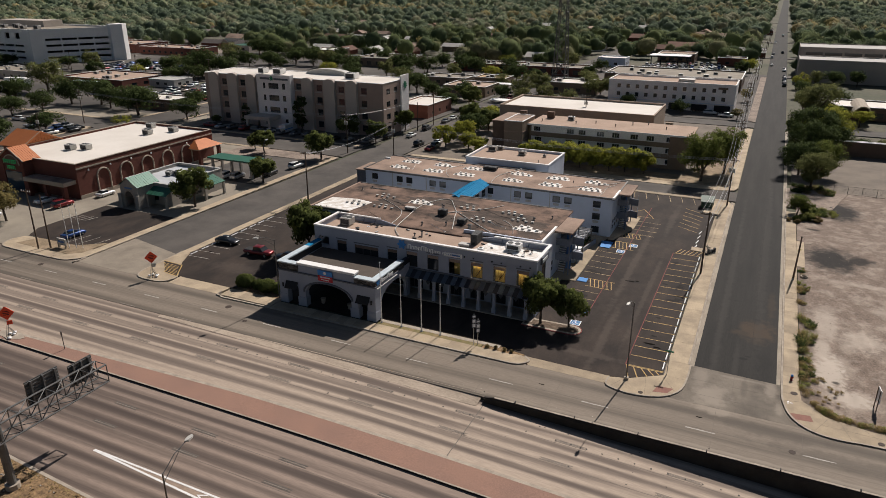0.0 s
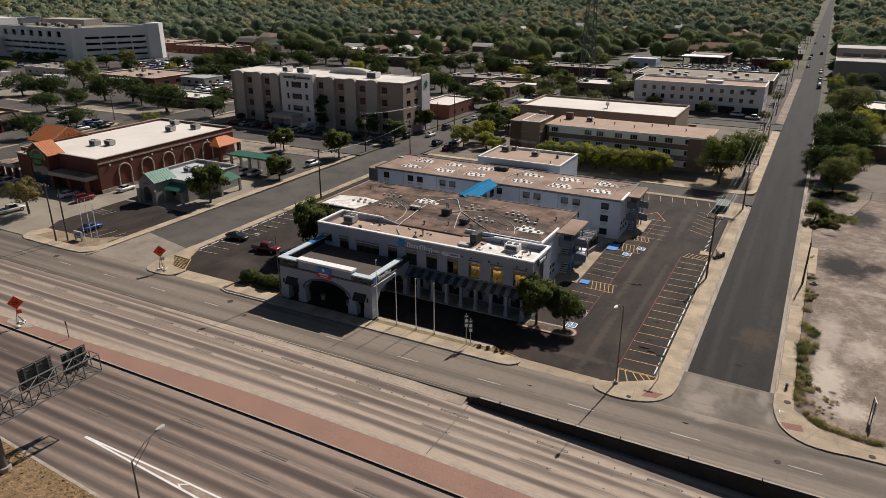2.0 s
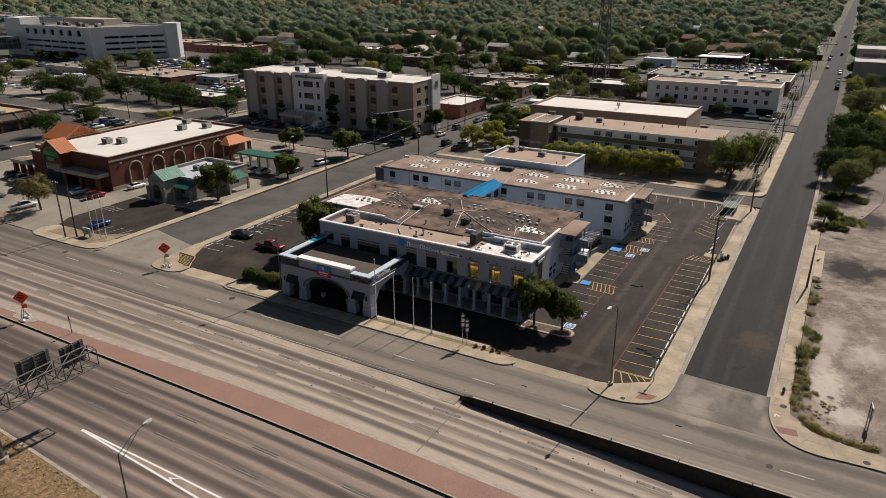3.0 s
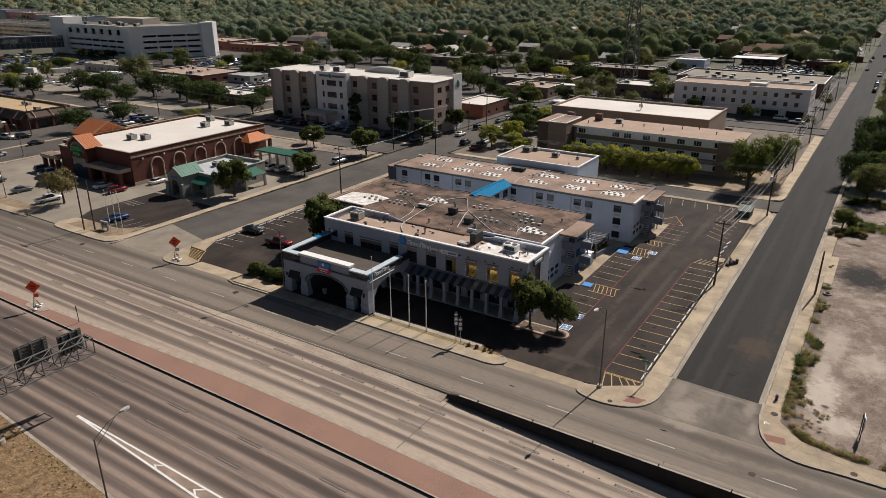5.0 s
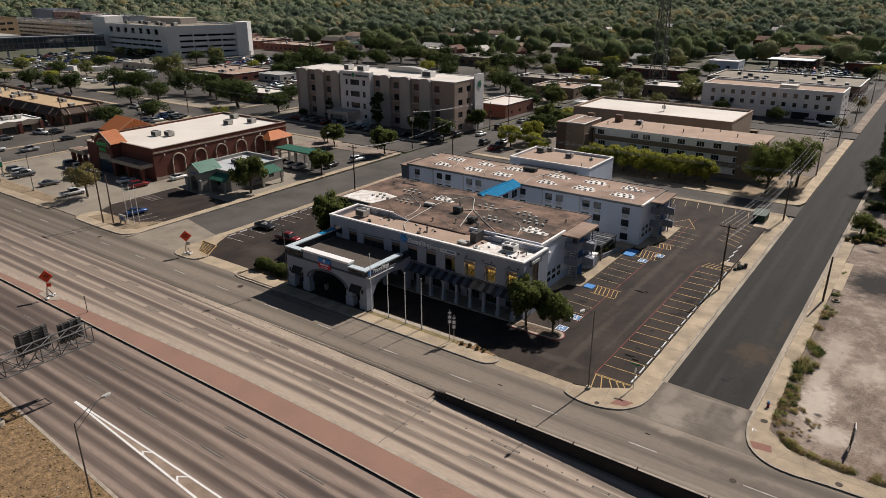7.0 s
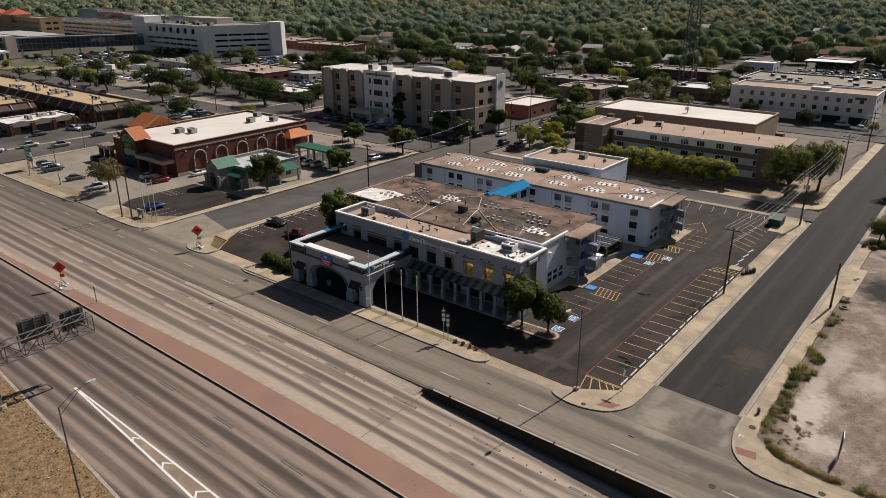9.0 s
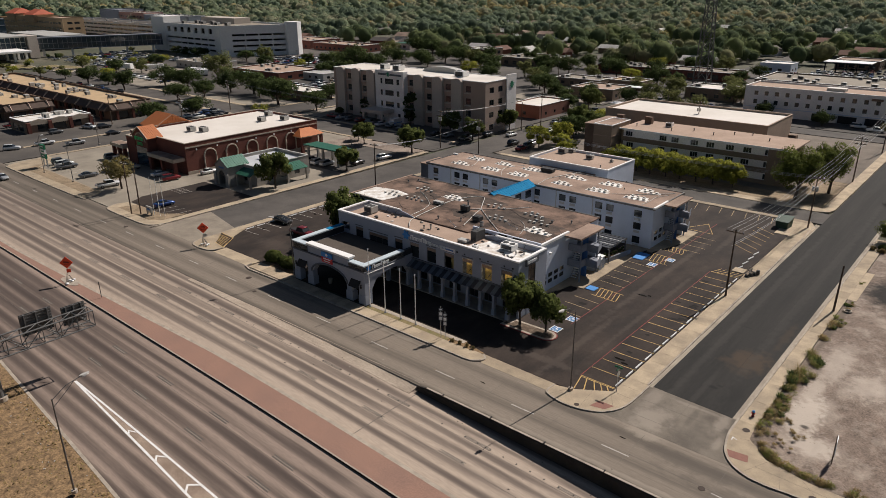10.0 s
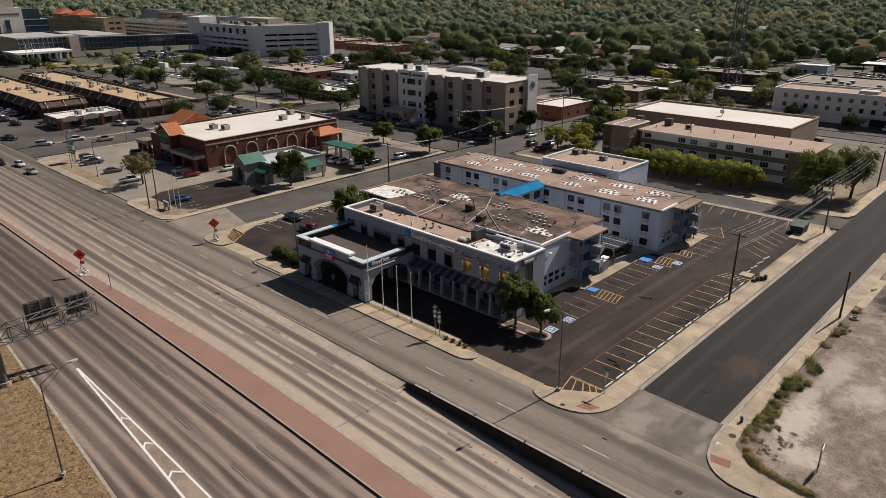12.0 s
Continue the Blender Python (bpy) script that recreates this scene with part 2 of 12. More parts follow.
M = {}
M["main"] = lane_mat("worn_concrete_lanes", (0.42, 0.336, 0.264), (0.088, 0.066, 0.056), 1.82, 0.3, 1.3, (-112, -48, -23.2, -20.7), 1.0, (-80, -140, 0.6), 2.4)
M["main_south"] = lane_mat("dark_worn_concrete_lanes", (0.305, 0.232, 0.187), (0.05, 0.036, 0.031), 1.82, 0.75, 1.6, (-112, -48, -24.78, -24.78), -1.0, (-38, -85, 1.0))
M["frontage"] = lane_mat("frontage_concrete", (0.238, 0.196, 0.154), (0.074, 0.061, 0.048), 3.7, 1.1, 1.0)
smear(M["frontage"], (0.085, 0.07, 0.056), ((9.5, -2.2, 7.0, 1.5, 0.55), (18, -4.5, 12, 1.6, 0.5), (-4, -1.6, 9, 0.7, 0.35)), 0.6)
smear(M["frontage"], (0.34, 0.29, 0.232), ((3.6, -0.3, 3.0, 1.2, 0.55), (10, -8.2, 50, 0.5, 0.45), (-42, -1.3, 22, 0.5, 0.35)), 0.5)
M["asphalt_lot"] = mat("parking_asphalt", (0.0158, 0.0102, 0.0075), (0.049, 0.0335, 0.0247), 0.24, 6, 0.9, 0, 0.25, 0.9, 0.16, stretch=(1, 0.5, 1))
M["asphalt"] = mat("street_asphalt", (0.0155, 0.0146, 0.013), (0.031, 0.0283, 0.0248), 0.5, 18, 0.92, 0, 0.2, 0.75, 0.2, stretch=(1, 0.06, 1))
smear(M["asphalt"], (0.062, 0.041, 0.025), ((7.6, 23.2, 3.2, 4.2, 0.8), (6.0, 21.8, 2.4, 1.6, 0.5), (9.2, 33, 0.8, 6.0, 0.4)), 0.6)
smear(M["asphalt"], (0.012, 0.0118, 0.0105), ((2.2, 20, 1.6, 5, 0.5), (8.4, 14, 1.4, 3.5, 0.5), (4.6, 46, 1.4, 9, 0.5), (8.2, 58, 1.2, 10, 0.45), (2.4, 78, 1.2, 12, 0.4)), 0.45)
smear(M["asphalt"], (0.009, 0.0085, 0.008), ((5.9, 14.1, 0.9, 0.45, 0.9), (6.6, 14.9, 0.5, 0.3, 0.7), (4.0, 33.0, 1.2, 0.3, 0.5), (3.2, 58, 1.5, 0.5, 0.4)), 1.6)
smear(M["asphalt"], (0.05, 0.045, 0.04), ((2.6, 40, 0.7, 60, 0.45), (7.6, 60, 0.9, 60, 0.35), (5.2, 12, 0.5, 9, 0.35)), 0.8)
smear(M["asphalt_lot"], (0.012, 0.009, 0.008), ((-12.4, 33.6, 1.5, 0.7, 0.9), (-6.0, 12.6, 1.2, 0.5, 0.9), (-10.5, 22, 2.0, 6.0, 0.35), (-11, 60, 3, 9, 0.45), (-26, 6, 9, 2, 0.4), (-18.8, 24.5, 1.4, 4.0, 0.6), (-18.6, 38.5, 1.5, 6.5, 0.65), (-5.4, 30, 1.2, 12, 0.35), (-15, 55, 1.6, 6, 0.4)), 1.1)
smear(M["asphalt_lot"], (0.085, 0.065, 0.052), ((-12.3, 12, 0.8, 14, 0.45), (-13.6, 44, 0.8, 30, 0.45), (-9.4, 30, 0.6, 24, 0.4), (-17.6, 13, 1.6, 3, 0.4), (-19.6, 18.5, 1.4, 2.4, 0.4), (-10.8, 70, 1.0, 12, 0.4), (-14, 6.5, 8, 1.0, 0.45), (-77, 10, 8, 2.4, 0.3)), 0.9)
M["asphalt_old"] = mat("old_asphalt", (0.105, 0.093, 0.082), (0.05, 0.045, 0.041), 0.12, 12, 0.92, 0, 0.2, 0.8, 0.15)
M["asphalt_far"] = mat("weathered_asphalt", (0.055, 0.049, 0.044), (0.135, 0.118, 0.1), 0.03, 5, 0.92, 0, 0.1, 0.8, 0.12)
M["walk"] = mat("sidewalk_concrete", (0.45, 0.358, 0.246), (0.27, 0.217, 0.156), 0.3, 9, 0.9, 0, 0.15, 0.85, 0.13, objects=0.15)
M["curb"] = mat("curb_concrete", (0.42, 0.36, 0.29), (0.25, 0.21, 0.17), 0.8, 12, 0.9, 0, 0.15, 0.8, 0.12)
M["gutter"] = mat("worn_gutter_concrete", (0.4, 0.345, 0.272), (0.22, 0.186, 0.145), 0.5, 8, 0.9, 0, 0.15, 0.9, 0.14, stretch=(1, 0.25, 1))
M["walk_joint"] = mat("sidewalk_joint", (0.2, 0.165, 0.125), (0.14, 0.115, 0.09), 2, 15, 0.95, 0, 0.1)
M["apron"] = mat("apron_concrete", (0.2, 0.17, 0.135), (0.09, 0.075, 0.06), 0.22, 7, 0.88, 0, 0.12, 0.9, 0.12)
smear(M["apron"], (0.31, 0.265, 0.215), ((3.0, 3.0, 2.6, 3.6, 0.75), (1.4, 6.8, 1.4, 3.0, 0.5), (9.6, 7.0, 0.9, 3.0, 0.6), (10.6, 3.0, 0.6, 2.0, 0.5), (6.0, 8.4, 4.0, 0.4, 0.4)), 0.5)
smear(M["apron"], (0.07, 0.06, 0.05), ((8.2, 2.4, 2.4, 3.4, 0.35), (6.6, 6.0, 0.5, 3.6, 0.35), (-3.4, 1.0, 4.5, 0.8, 0.5), (-0.6, 4.0, 0.5, 4.0, 0.4)), 0.7)
M["lotconc"] = mat("lot_concrete", (0.3, 0.262, 0.207), (0.19, 0.163, 0.13), 0.12, 8, 0.9, 0, 0.12, 0.8, 0.1)
# Near-black tone puts the shade of the highway face into the concrete.
M["barrier"] = mat("shaded_barrier_concrete", (0.042, 0.036, 0.03), (0.024, 0.02, 0.017), 0.7, 8, 0.9, 0, 0.15, 0.8, 0.12)
# South kerb face: its shade is painted as a near-black tone.
M["kerb_shade"] = mat("shade_black_concrete", (0.03, 0.026, 0.022), (0.016, 0.014, 0.012), 0.7, 8, 0.95, 0, 0.1)
M["median"] = mat("median_brick", (0.31, 0.18, 0.132), (0.25, 0.152, 0.118), 0.25, 7, 0.9, 0, 0.35, 0.7, 0.16, islands=0.16)
M["ramp"] = mat("ramp_brick", (0.27, 0.13, 0.1), (0.21, 0.1, 0.08), 2, 30, 0.9, 0, 0.25, 0.6, 0.15)
M["soil"] = mat("bare_caliche", (0.305, 0.245, 0.2), (0.165, 0.128, 0.102), 0.16, 2.6, 0.95, 0, 0.6, 0.9, 0.3)
M["dirt_verge"] = mat("bare_dirt_verge", (0.31, 0.232, 0.15), (0.19, 0.142, 0.088), 0.5, 7, 0.95, 0, 0.5, 0.9, 0.3)
M["drygrass"] = mat("dry_grass", (0.27, 0.175, 0.09), (0.085, 0.054, 0.03), 1.3, 5, 0.95, 0, 0.9, 0.8, 0.45)
M["mulch"] = mat("dark_bark_mulch", (0.09, 0.062, 0.042), (0.2, 0.15, 0.105), 1.5, 8, 0.95, 0, 0.6, 0.7, 0.35)
M["turf"] = mat("patchy_turf", (0.26, 0.195, 0.1), (0.145, 0.135, 0.05), 0.7, 9, 0.95, 0, 0.6, 0.9, 0.3)
M["ground"] = mat("town_ground", (0.12, 0.108, 0.075), (0.055, 0.065, 0.036), 0.02, 0.7, 0.95, 0, 0.3, 0.9, 0.25)
M["white_paint"] = mat("road_white", (0.8, 0.79, 0.77), (0.55, 0.52, 0.48), 2.5, 25, 0.7, 0, 0.05, 0.5, 0.1)
M["dash_white"] = mat("faded_white", (0.25, 0.215, 0.18), (0.17, 0.145, 0.12), 1.5, 20, 0.8, 0, 0.05, 0.8, 0.15)
M["dull_white"] = mat("worn_white", (0.48, 0.45, 0.4), (0.3, 0.27, 0.24), 1.5, 20, 0.8, 0, 0.05, 0.8, 0.15)
M["black_paint"] = mat("contrast_black", (0.05, 0.045, 0.04), (0.1, 0.09, 0.08), 2, 20, 0.8, 0, 0.05, 0.6, 0.1)
M["dash_border"] = mat("worn_contrast_black", (0.1, 0.085, 0.073), (0.15, 0.125, 0.105), 2, 20, 0.85, 0, 0.05, 0.8, 0.1)
M["tan_paint"] = mat("faded_stall_paint", (0.5, 0.37, 0.185), (0.24, 0.17, 0.095), 1.2, 20, 0.75, 0, 0.05, 0.9, 0.15)
M["yellow_paint"] = mat("stall_yellow", (0.55, 0.36, 0.11), (0.3, 0.2, 0.1), 1.2, 20, 0.75, 0, 0.05, 0.7, 0.15)
M["blue_square"] = mat("worn_square_blue", (0.09, 0.24, 0.47), (0.07, 0.15, 0.28), 1.5, 12, 0.8, 0, 0.05, 0.7, 0.15)
M["dash_faint"] = mat("faint_contrast_black", (0.2, 0.165, 0.135), (0.25, 0.205, 0.165), 2, 20, 0.85, 0, 0.05, 0.8, 0.1)
M["blue_paint"] = mat("stall_blue", (0.06, 0.26, 0.62), (0.05, 0.2, 0.5), 2, 20, 0.7, 0, 0.05, 0.5, 0.1)
M["red_paint"] = mat("fire_lane_red", (0.21, 0.04, 0.034), (0.1, 0.028, 0.024), 0.8, 15, 0.8, 0, 0.05, 0.8, 0.15)
M["steel"] = mat("galvanised_steel", (0.42, 0.43, 0.44), (0.3, 0.31, 0.32), 3, 30, 0.45, 0.7, 0.05)
M["darksteel"] = mat("weathered_steel", (0.16, 0.155, 0.15), (0.1, 0.095, 0.09), 3, 20, 0.5, 0.5, 0.05)
M["wood"] = mat("creosoted_wood", (0.12, 0.085, 0.06), (0.07, 0.05, 0.036), 3, 25, 0.9, 0, 0.3)
M["wire"] = mat("weathered_cable", (0.42, 0.42, 0.42), None, 2, 20, 0.6, 0, 0)
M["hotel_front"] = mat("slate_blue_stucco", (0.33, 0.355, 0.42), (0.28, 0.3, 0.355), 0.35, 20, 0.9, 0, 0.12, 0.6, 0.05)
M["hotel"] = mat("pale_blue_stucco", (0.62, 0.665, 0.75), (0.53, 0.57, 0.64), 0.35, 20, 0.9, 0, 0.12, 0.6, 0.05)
M["slate"] = mat("mid_slate_paint", (0.24, 0.26, 0.3), (0.2, 0.215, 0.25), 1, 15, 0.8, 0, 0.05)
M["hotel_dark"] = mat("slate_trim", (0.13, 0.14, 0.16), (0.1, 0.105, 0.12), 1, 15, 0.8, 0, 0.05)
M["cap"] = mat("white_parapet_cap", (0.88, 0.87, 0.85), (0.74, 0.72, 0.68), 0.8, 12, 0.6, 0, 0.05, 0.6, 0.06)
M["cap_blue"] = mat("pale_blue_cap", (0.56, 0.64, 0.68), (0.45, 0.5, 0.52), 0.8, 12, 0.55, 0, 0.05, 0.7, 0.08)
M["roof"] = mat("gravel_roof", (0.37, 0.262, 0.2), (0.17, 0.12, 0.092), 0.15, 14, 0.95, 0, 0.3, 0.95, 0.16)
M["roof_dark"] = mat("stained_roof", (0.235, 0.152, 0.112), (0.036, 0.024, 0.018), 0.26, 7, 0.95, 0, 0.3, 1.0, 0.16)
M["roof_clean"] = mat("tan_gravel_roof", (0.44, 0.32, 0.245), (0.34, 0.245, 0.185), 0.2, 18, 0.95, 0, 0.25, 0.8, 0.12)
M["white_roof"] = mat("white_membrane", (0.8, 0.78, 0.74), (0.62, 0.56, 0.48), 0.25, 9, 0.7, 0, 0.08, 0.8, 0.05)
M["white_roof_far"] = mat("cream_membrane", (0.74, 0.69, 0.625), (0.62, 0.57, 0.5), 0.08, 5, 0.75, 0, 0.05, 0.8, 0.04)
M["coat"] = mat("white_elastomer", (0.87, 0.86, 0.83), (0.5, 0.42, 0.34), 0.8, 8, 0.7, 0, 0.1, 0.9, 0.06)
M["blue_metal"] = mat("blue_standing_seam", (0.008, 0.2, 0.4), (0.006, 0.16, 0.32), 0.7, 10, 0.8, 0.0, 0.03, spec=0.1)
# Deck brown lowered towards its shade; also fills the shaded bank arch.
M["deck_dark"] = mat("shade_dark_membrane", (0.1, 0.08, 0.064), (0.065, 0.053, 0.044), 0.25, 14, 0.9, 0, 0.2)
M["awning"] = mat("dark_awning_metal", (0.03, 0.035, 0.045), (0.024, 0.027, 0.034), 1, 12, 0.6, 0.2, 0.05, objects=0.3)
M["awning_light"] = mat("pale_awning_metal", (0.1, 0.125, 0.16), (0.08, 0.098, 0.122), 1, 12, 0.55, 0.2, 0.05, objects=0.2)
M["unit"] = mat("unit_grey_metal", (0.5, 0.49, 0.46), (0.38, 0.36, 0.33), 2, 15, 0.6, 0.2, 0.05)
M["unit_dark"] = mat("unit_grille", (0.07, 0.07, 0.07), None, 3, 20, 0.7, 0.3, 0.1)
M["glass"] = glass_mat("dark_window_glass")
M["glass_blue"] = glass_mat("blue_window_glass", (0.03, 0.05, 0.07))
M["pane"] = pane_mat("clear_window_glass", (0.9, 0.93, 0.92))
M["frame"] = mat("bronze_frame", (0.09, 0.085, 0.08), None, 3, 20, 0.5, 0.4, 0.03)
M["frame_white"] = mat("white_frame", (0.7, 0.7, 0.7), None, 3, 20, 0.6, 0, 0.03)
M["curtain"] = mat("amber_curtain", (0.62, 0.44, 0.14), (0.45, 0.31, 0.1), 1.2, 8, 0.9, 0, 0.2)
M["black"] = mat("flat_black", (0.02, 0.02, 0.022), None, 3, 20, 0.8, 0, 0.03)
M["sign_white"] = mat("sign_white", (0.8, 0.8, 0.8), None, 3, 20, 0.5, 0, 0)
M["sign_blue"] = mat("sign_blue", (0.07, 0.17, 0.42), None, 3, 20, 0.5, 0, 0)
M["sign_red"] = mat("sign_red", (0.6, 0.04, 0.05), None, 3, 20, 0.5, 0, 0)
M["sign_orange"] = mat("safety_orange", (0.85, 0.09, 0.03), (0.75, 0.07, 0.03), 2, 20, 0.5, 0, 0)
M["sign_green"] = mat("sign_green", (0.02, 0.2, 0.1), None, 3, 20, 0.5, 0, 0)
M["bark"] = mat("tree_bark", (0.1, 0.075, 0.055), (0.06, 0.045, 0.035), 3, 20, 0.95, 0, 0.5)
M["tyre"] = mat("tyre_rubber", (0.02, 0.02, 0.02), None, 3, 30, 0.85, 0, 0.1)
M["rim"] = mat("alloy_rim", (0.45, 0.45, 0.46), None, 3, 30, 0.35, 0.8, 0)
M["lamp_clear"] = mat("headlight_lens", (0.7, 0.7, 0.7), None, 3, 30, 0.15, 0.3, 0)
M["lamp_red"] = mat("taillight_lens", (0.4, 0.02, 0.02), None, 3, 30, 0.2, 0, 0)


def paint(name, c, metal=0.3):
    m = mat("car_" + name, c, tuple(v * 0.9 for v in c), 2, 30, 0.3, metal, 0, 0.5, 0.03, 0.5)
    m.node_tree.nodes["Principled BSDF"].inputs["Coat Weight"].default_value = 0.6
    return m


for nm, c in (("white", (0.75, 0.75, 0.74)), ("silver", (0.42, 0.43, 0.44)), ("grey", (0.13, 0.135, 0.14)), ("black", (0.018, 0.018, 0.02)), ("red", (0.2, 0.012, 0.015)), ("blue", (0.02, 0.06, 0.2)), ("tan", (0.32, 0.26, 0.19))):
    M["car_" + nm] = paint(nm, c)


def leaf_mat(name, base, alt, scale=0.35, through_light=0.42, leaves=0.22):
    """Leaves that let some of the sun through."""
    m = mat(name, base, alt, scale, 3.0, 0.9, 0, 0, 0.9, 0.2, 0.06, islands=leaves)
    nt = m.node_tree
    b, out = nt.nodes["Principled BSDF"], nt.nodes["Material Output"]
    tr = nt.nodes.new("ShaderNodeBsdfTranslucent")
    src = b.inputs["Base Color"].links[0].from_socket
    nt.links.new(src, tr.inputs["Color"])
    mx = nt.nodes.new("ShaderNodeMixShader")
    mx.inputs[0].default_value = through_light
    nt.links.new(b.outputs[0], mx.inputs[1])
    nt.links.new(tr.outputs[0], mx.inputs[2])
    nt.links.new(mx.outputs[0], out.inputs["Surface"])
    return m


M["leaf"] = leaf_mat("oak_leaves", (0.074, 0.098, 0.033), (0.042, 0.06, 0.023), 0.35, 0.36)
M["leaf_green"] = leaf_mat("bright_green_leaves", (0.142, 0.165, 0.042), (0.09, 0.11, 0.03), 0.4, 0.5)
M["leaf_near"] = leaf_mat("sunlit_oak_leaves", (0.128, 0.148, 0.044), (0.08, 0.102, 0.034), 0.5, 0.5)
M["leaf_light"] = leaf_mat("elm_leaves", (0.33, 0.325, 0.055), (0.21, 0.225, 0.045), 0.35, 0.52)
M["leaf_olive"] = leaf_mat("olive_leaves", (0.17, 0.178, 0.068), (0.11, 0.122, 0.046))
M["leaf_dry"] = leaf_mat("autumn_leaves", (0.22, 0.18, 0.075), (0.15, 0.135, 0.055))
# Far rings are paler and bluer than near_woods: haze put into the leaves.
M["woods"] = leaf_mat("hazy_town_woods", (0.215, 0.262, 0.164), (0.268, 0.3, 0.18), 0.14, 0.5, 0.1)
M["woods_dark"] = leaf_mat("hazy_dark_woods", (0.136, 0.178, 0.122), (0.172, 0.212, 0.138), 0.14, 0.45, 0.1)
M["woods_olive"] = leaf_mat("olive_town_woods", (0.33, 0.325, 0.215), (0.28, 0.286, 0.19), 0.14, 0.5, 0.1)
M["woods_warm"] = leaf_mat("hazy_turning_woods", (0.37, 0.335, 0.165), (0.36, 0.285, 0.155), 0.14, 0.5, 0.1)
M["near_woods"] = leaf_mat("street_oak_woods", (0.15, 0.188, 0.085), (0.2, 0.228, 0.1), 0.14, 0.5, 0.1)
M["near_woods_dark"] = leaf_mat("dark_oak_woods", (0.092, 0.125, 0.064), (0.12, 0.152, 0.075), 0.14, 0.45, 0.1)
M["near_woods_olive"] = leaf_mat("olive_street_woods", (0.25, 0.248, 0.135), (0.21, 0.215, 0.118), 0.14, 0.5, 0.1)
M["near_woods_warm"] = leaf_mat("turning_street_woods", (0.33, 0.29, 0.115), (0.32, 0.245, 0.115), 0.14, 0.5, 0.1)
M["leaf_weed"] = leaf_mat("weed_leaves", (0.2, 0.215, 0.065), (0.15, 0.15, 0.05), 0.6, 0.5)
M["leaf_straw"] = leaf_mat("straw_blades", (0.3, 0.23, 0.11), (0.22, 0.165, 0.08), 0.6, 0.5)

# ---------- ground, highway, streets ----------
def dip(x):
    """The grade of the main lanes, which sink towards the underpass."""
    return -0.0185 * ((x + 32) + math.sqrt((x + 32) ** 2 + 196)) * max(0.0, min(1.0, (x + 160) / 60))


def graded(bm, x0, x1, y0, y1, top, thick=0.3, step=5.0, y0b=None, y1b=None):
    """A strip that follows the grade of the main lanes, with its edges running from y0, y1 to y0b, y1b."""
    y0b, y1b = y0 if y0b is None else y0b, y1 if y1b is None else y1b
    n = max(1, int((x1 - x0) / step))
    rows = []
    for i in range(n + 1):
        k = i / n
        x = x0 + (x1 - x0) * k
        a, b, z = y0 + (y0b - y0) * k, y1 + (y1b - y1) * k, dip(x) + top
        rows.append(((x, a, z - thick), (x, b, z - thick), (x, b, z), (x, a, z)))
    hull(bm, rows)


bm = bmesh.new()
ys = (-6000, -300, -47, -9.2, -9.1, 6000)
zs = (-1.2, -1.2, -4.6, -4.6, -0.3, -0.3)
xs = (-6000, -600, -160, 90, 600, 6000)
grid = [[bm.verts.new((x, y, z if abs(x) < 500 or y > 0 else -0.6)) for x in xs] for y, z in zip(ys, zs)]
for a, b in zip(grid, grid[1:]):
    for i in range(len(xs) - 1):
        bm.faces.new((a[i], a[i + 1], b[i + 1], b[i]))
solid("ground", bm, M["ground"], "dry town ground reaching to the horizon", "ground")

bm = bmesh.new()
graded(bm, -600, 90, -24.0, -9.1, 0.0, 0.5)
solid("road_highway_north", bm, M["main"], "worn concrete highway lanes with dark tyre streaks", "road")
bm = bmesh.new()
graded(bm, -600, -76, -41.0, -24.78, 0.0, 0.5, 8, -40.2)
graded(bm, -76, 90, -40.2, -24.78, 0.0, 0.5, 5, -50.0)
solid("road_highway", bm, M["main_south"], "worn concrete highway lanes streaked with dark tyre marks", "road")

bm = slab([(-600, -9.1), (90, -9.1), (90, 0.35), (-600, 0.35)], -0.5, 0.0)
solid("road_frontage", bm, M["frontage"], "concrete frontage road beside the highway", "road")

# verge on the near side of the highway
bm = bmesh.new()
n = 60
for i in range(n):
    xa, xb = -420 + i * 8.5, -420 + (i + 1) * 8.5
    rows = []
    for x in (xa, xb):
        e = -41.0 + 0.8 * max(0, min(1, (x + 420) / 344)) if x < -76 else -40.2 - 9.8 * (x + 76) / 166
        z = dip(x)
        rows.append(((x, -300, -1.0), (x, -300, 0.6), (x, -62, 0.8), (x, e - 4, z + 0.25), (x, e - 0.3, z + 0.06), (x, e - 0.3, z - 0.6)))
    hull(bm, rows)
bmesh.ops.remove_doubles(bm, verts=bm.verts, dist=0.001)
solid("verge", bm, M["drygrass"], "dry brown grass verge with litter beside the highway", "verge")
bm = bmesh.new()
graded(bm, -420, -76, -41.35, -41.0, 0.08, 0.5, 8, -40.55, -40.2)
graded(bm, -76, 90, -40.55, -40.2, 0.08, 0.5, 5, -50.35, -50.0)
solid("kerb_verge", bm, M["curb"], "low concrete kerb along the highway verge", "kerb")

# brick median with its concrete kerbs
med = thing("median", -60, -22.8, 0, "raised brick-paved median with concrete kerbs", "median", kind="structure")
def median_edge(x):
    """The north edge of the median, which narrows towards the west."""
    knots = ((-150, -23.2), (-112, -23.2), (-92, -22.5), (-62, -21.3), (-48, -20.75), (90, -20.7))
    for (xa, ya), (xb, yb) in zip(knots, knots[1:]):
        if x <= xb:
            return ya + (yb - ya) * max(0.0, (x - xa) / (xb - xa))
    return -20.7


def median_strip(south, north, top):
    bm = bmesh.new()
    rows = []
    for i in range(49):
        x = -150 + 5 * i
        rows.append(((x, south(x), dip(x) + top - 0.4), (x, north(x), dip(x) + top - 0.4), (x, north(x), dip(x) + top), (x, south(x), dip(x) + top)))
    hull(bm, rows)
    return bm


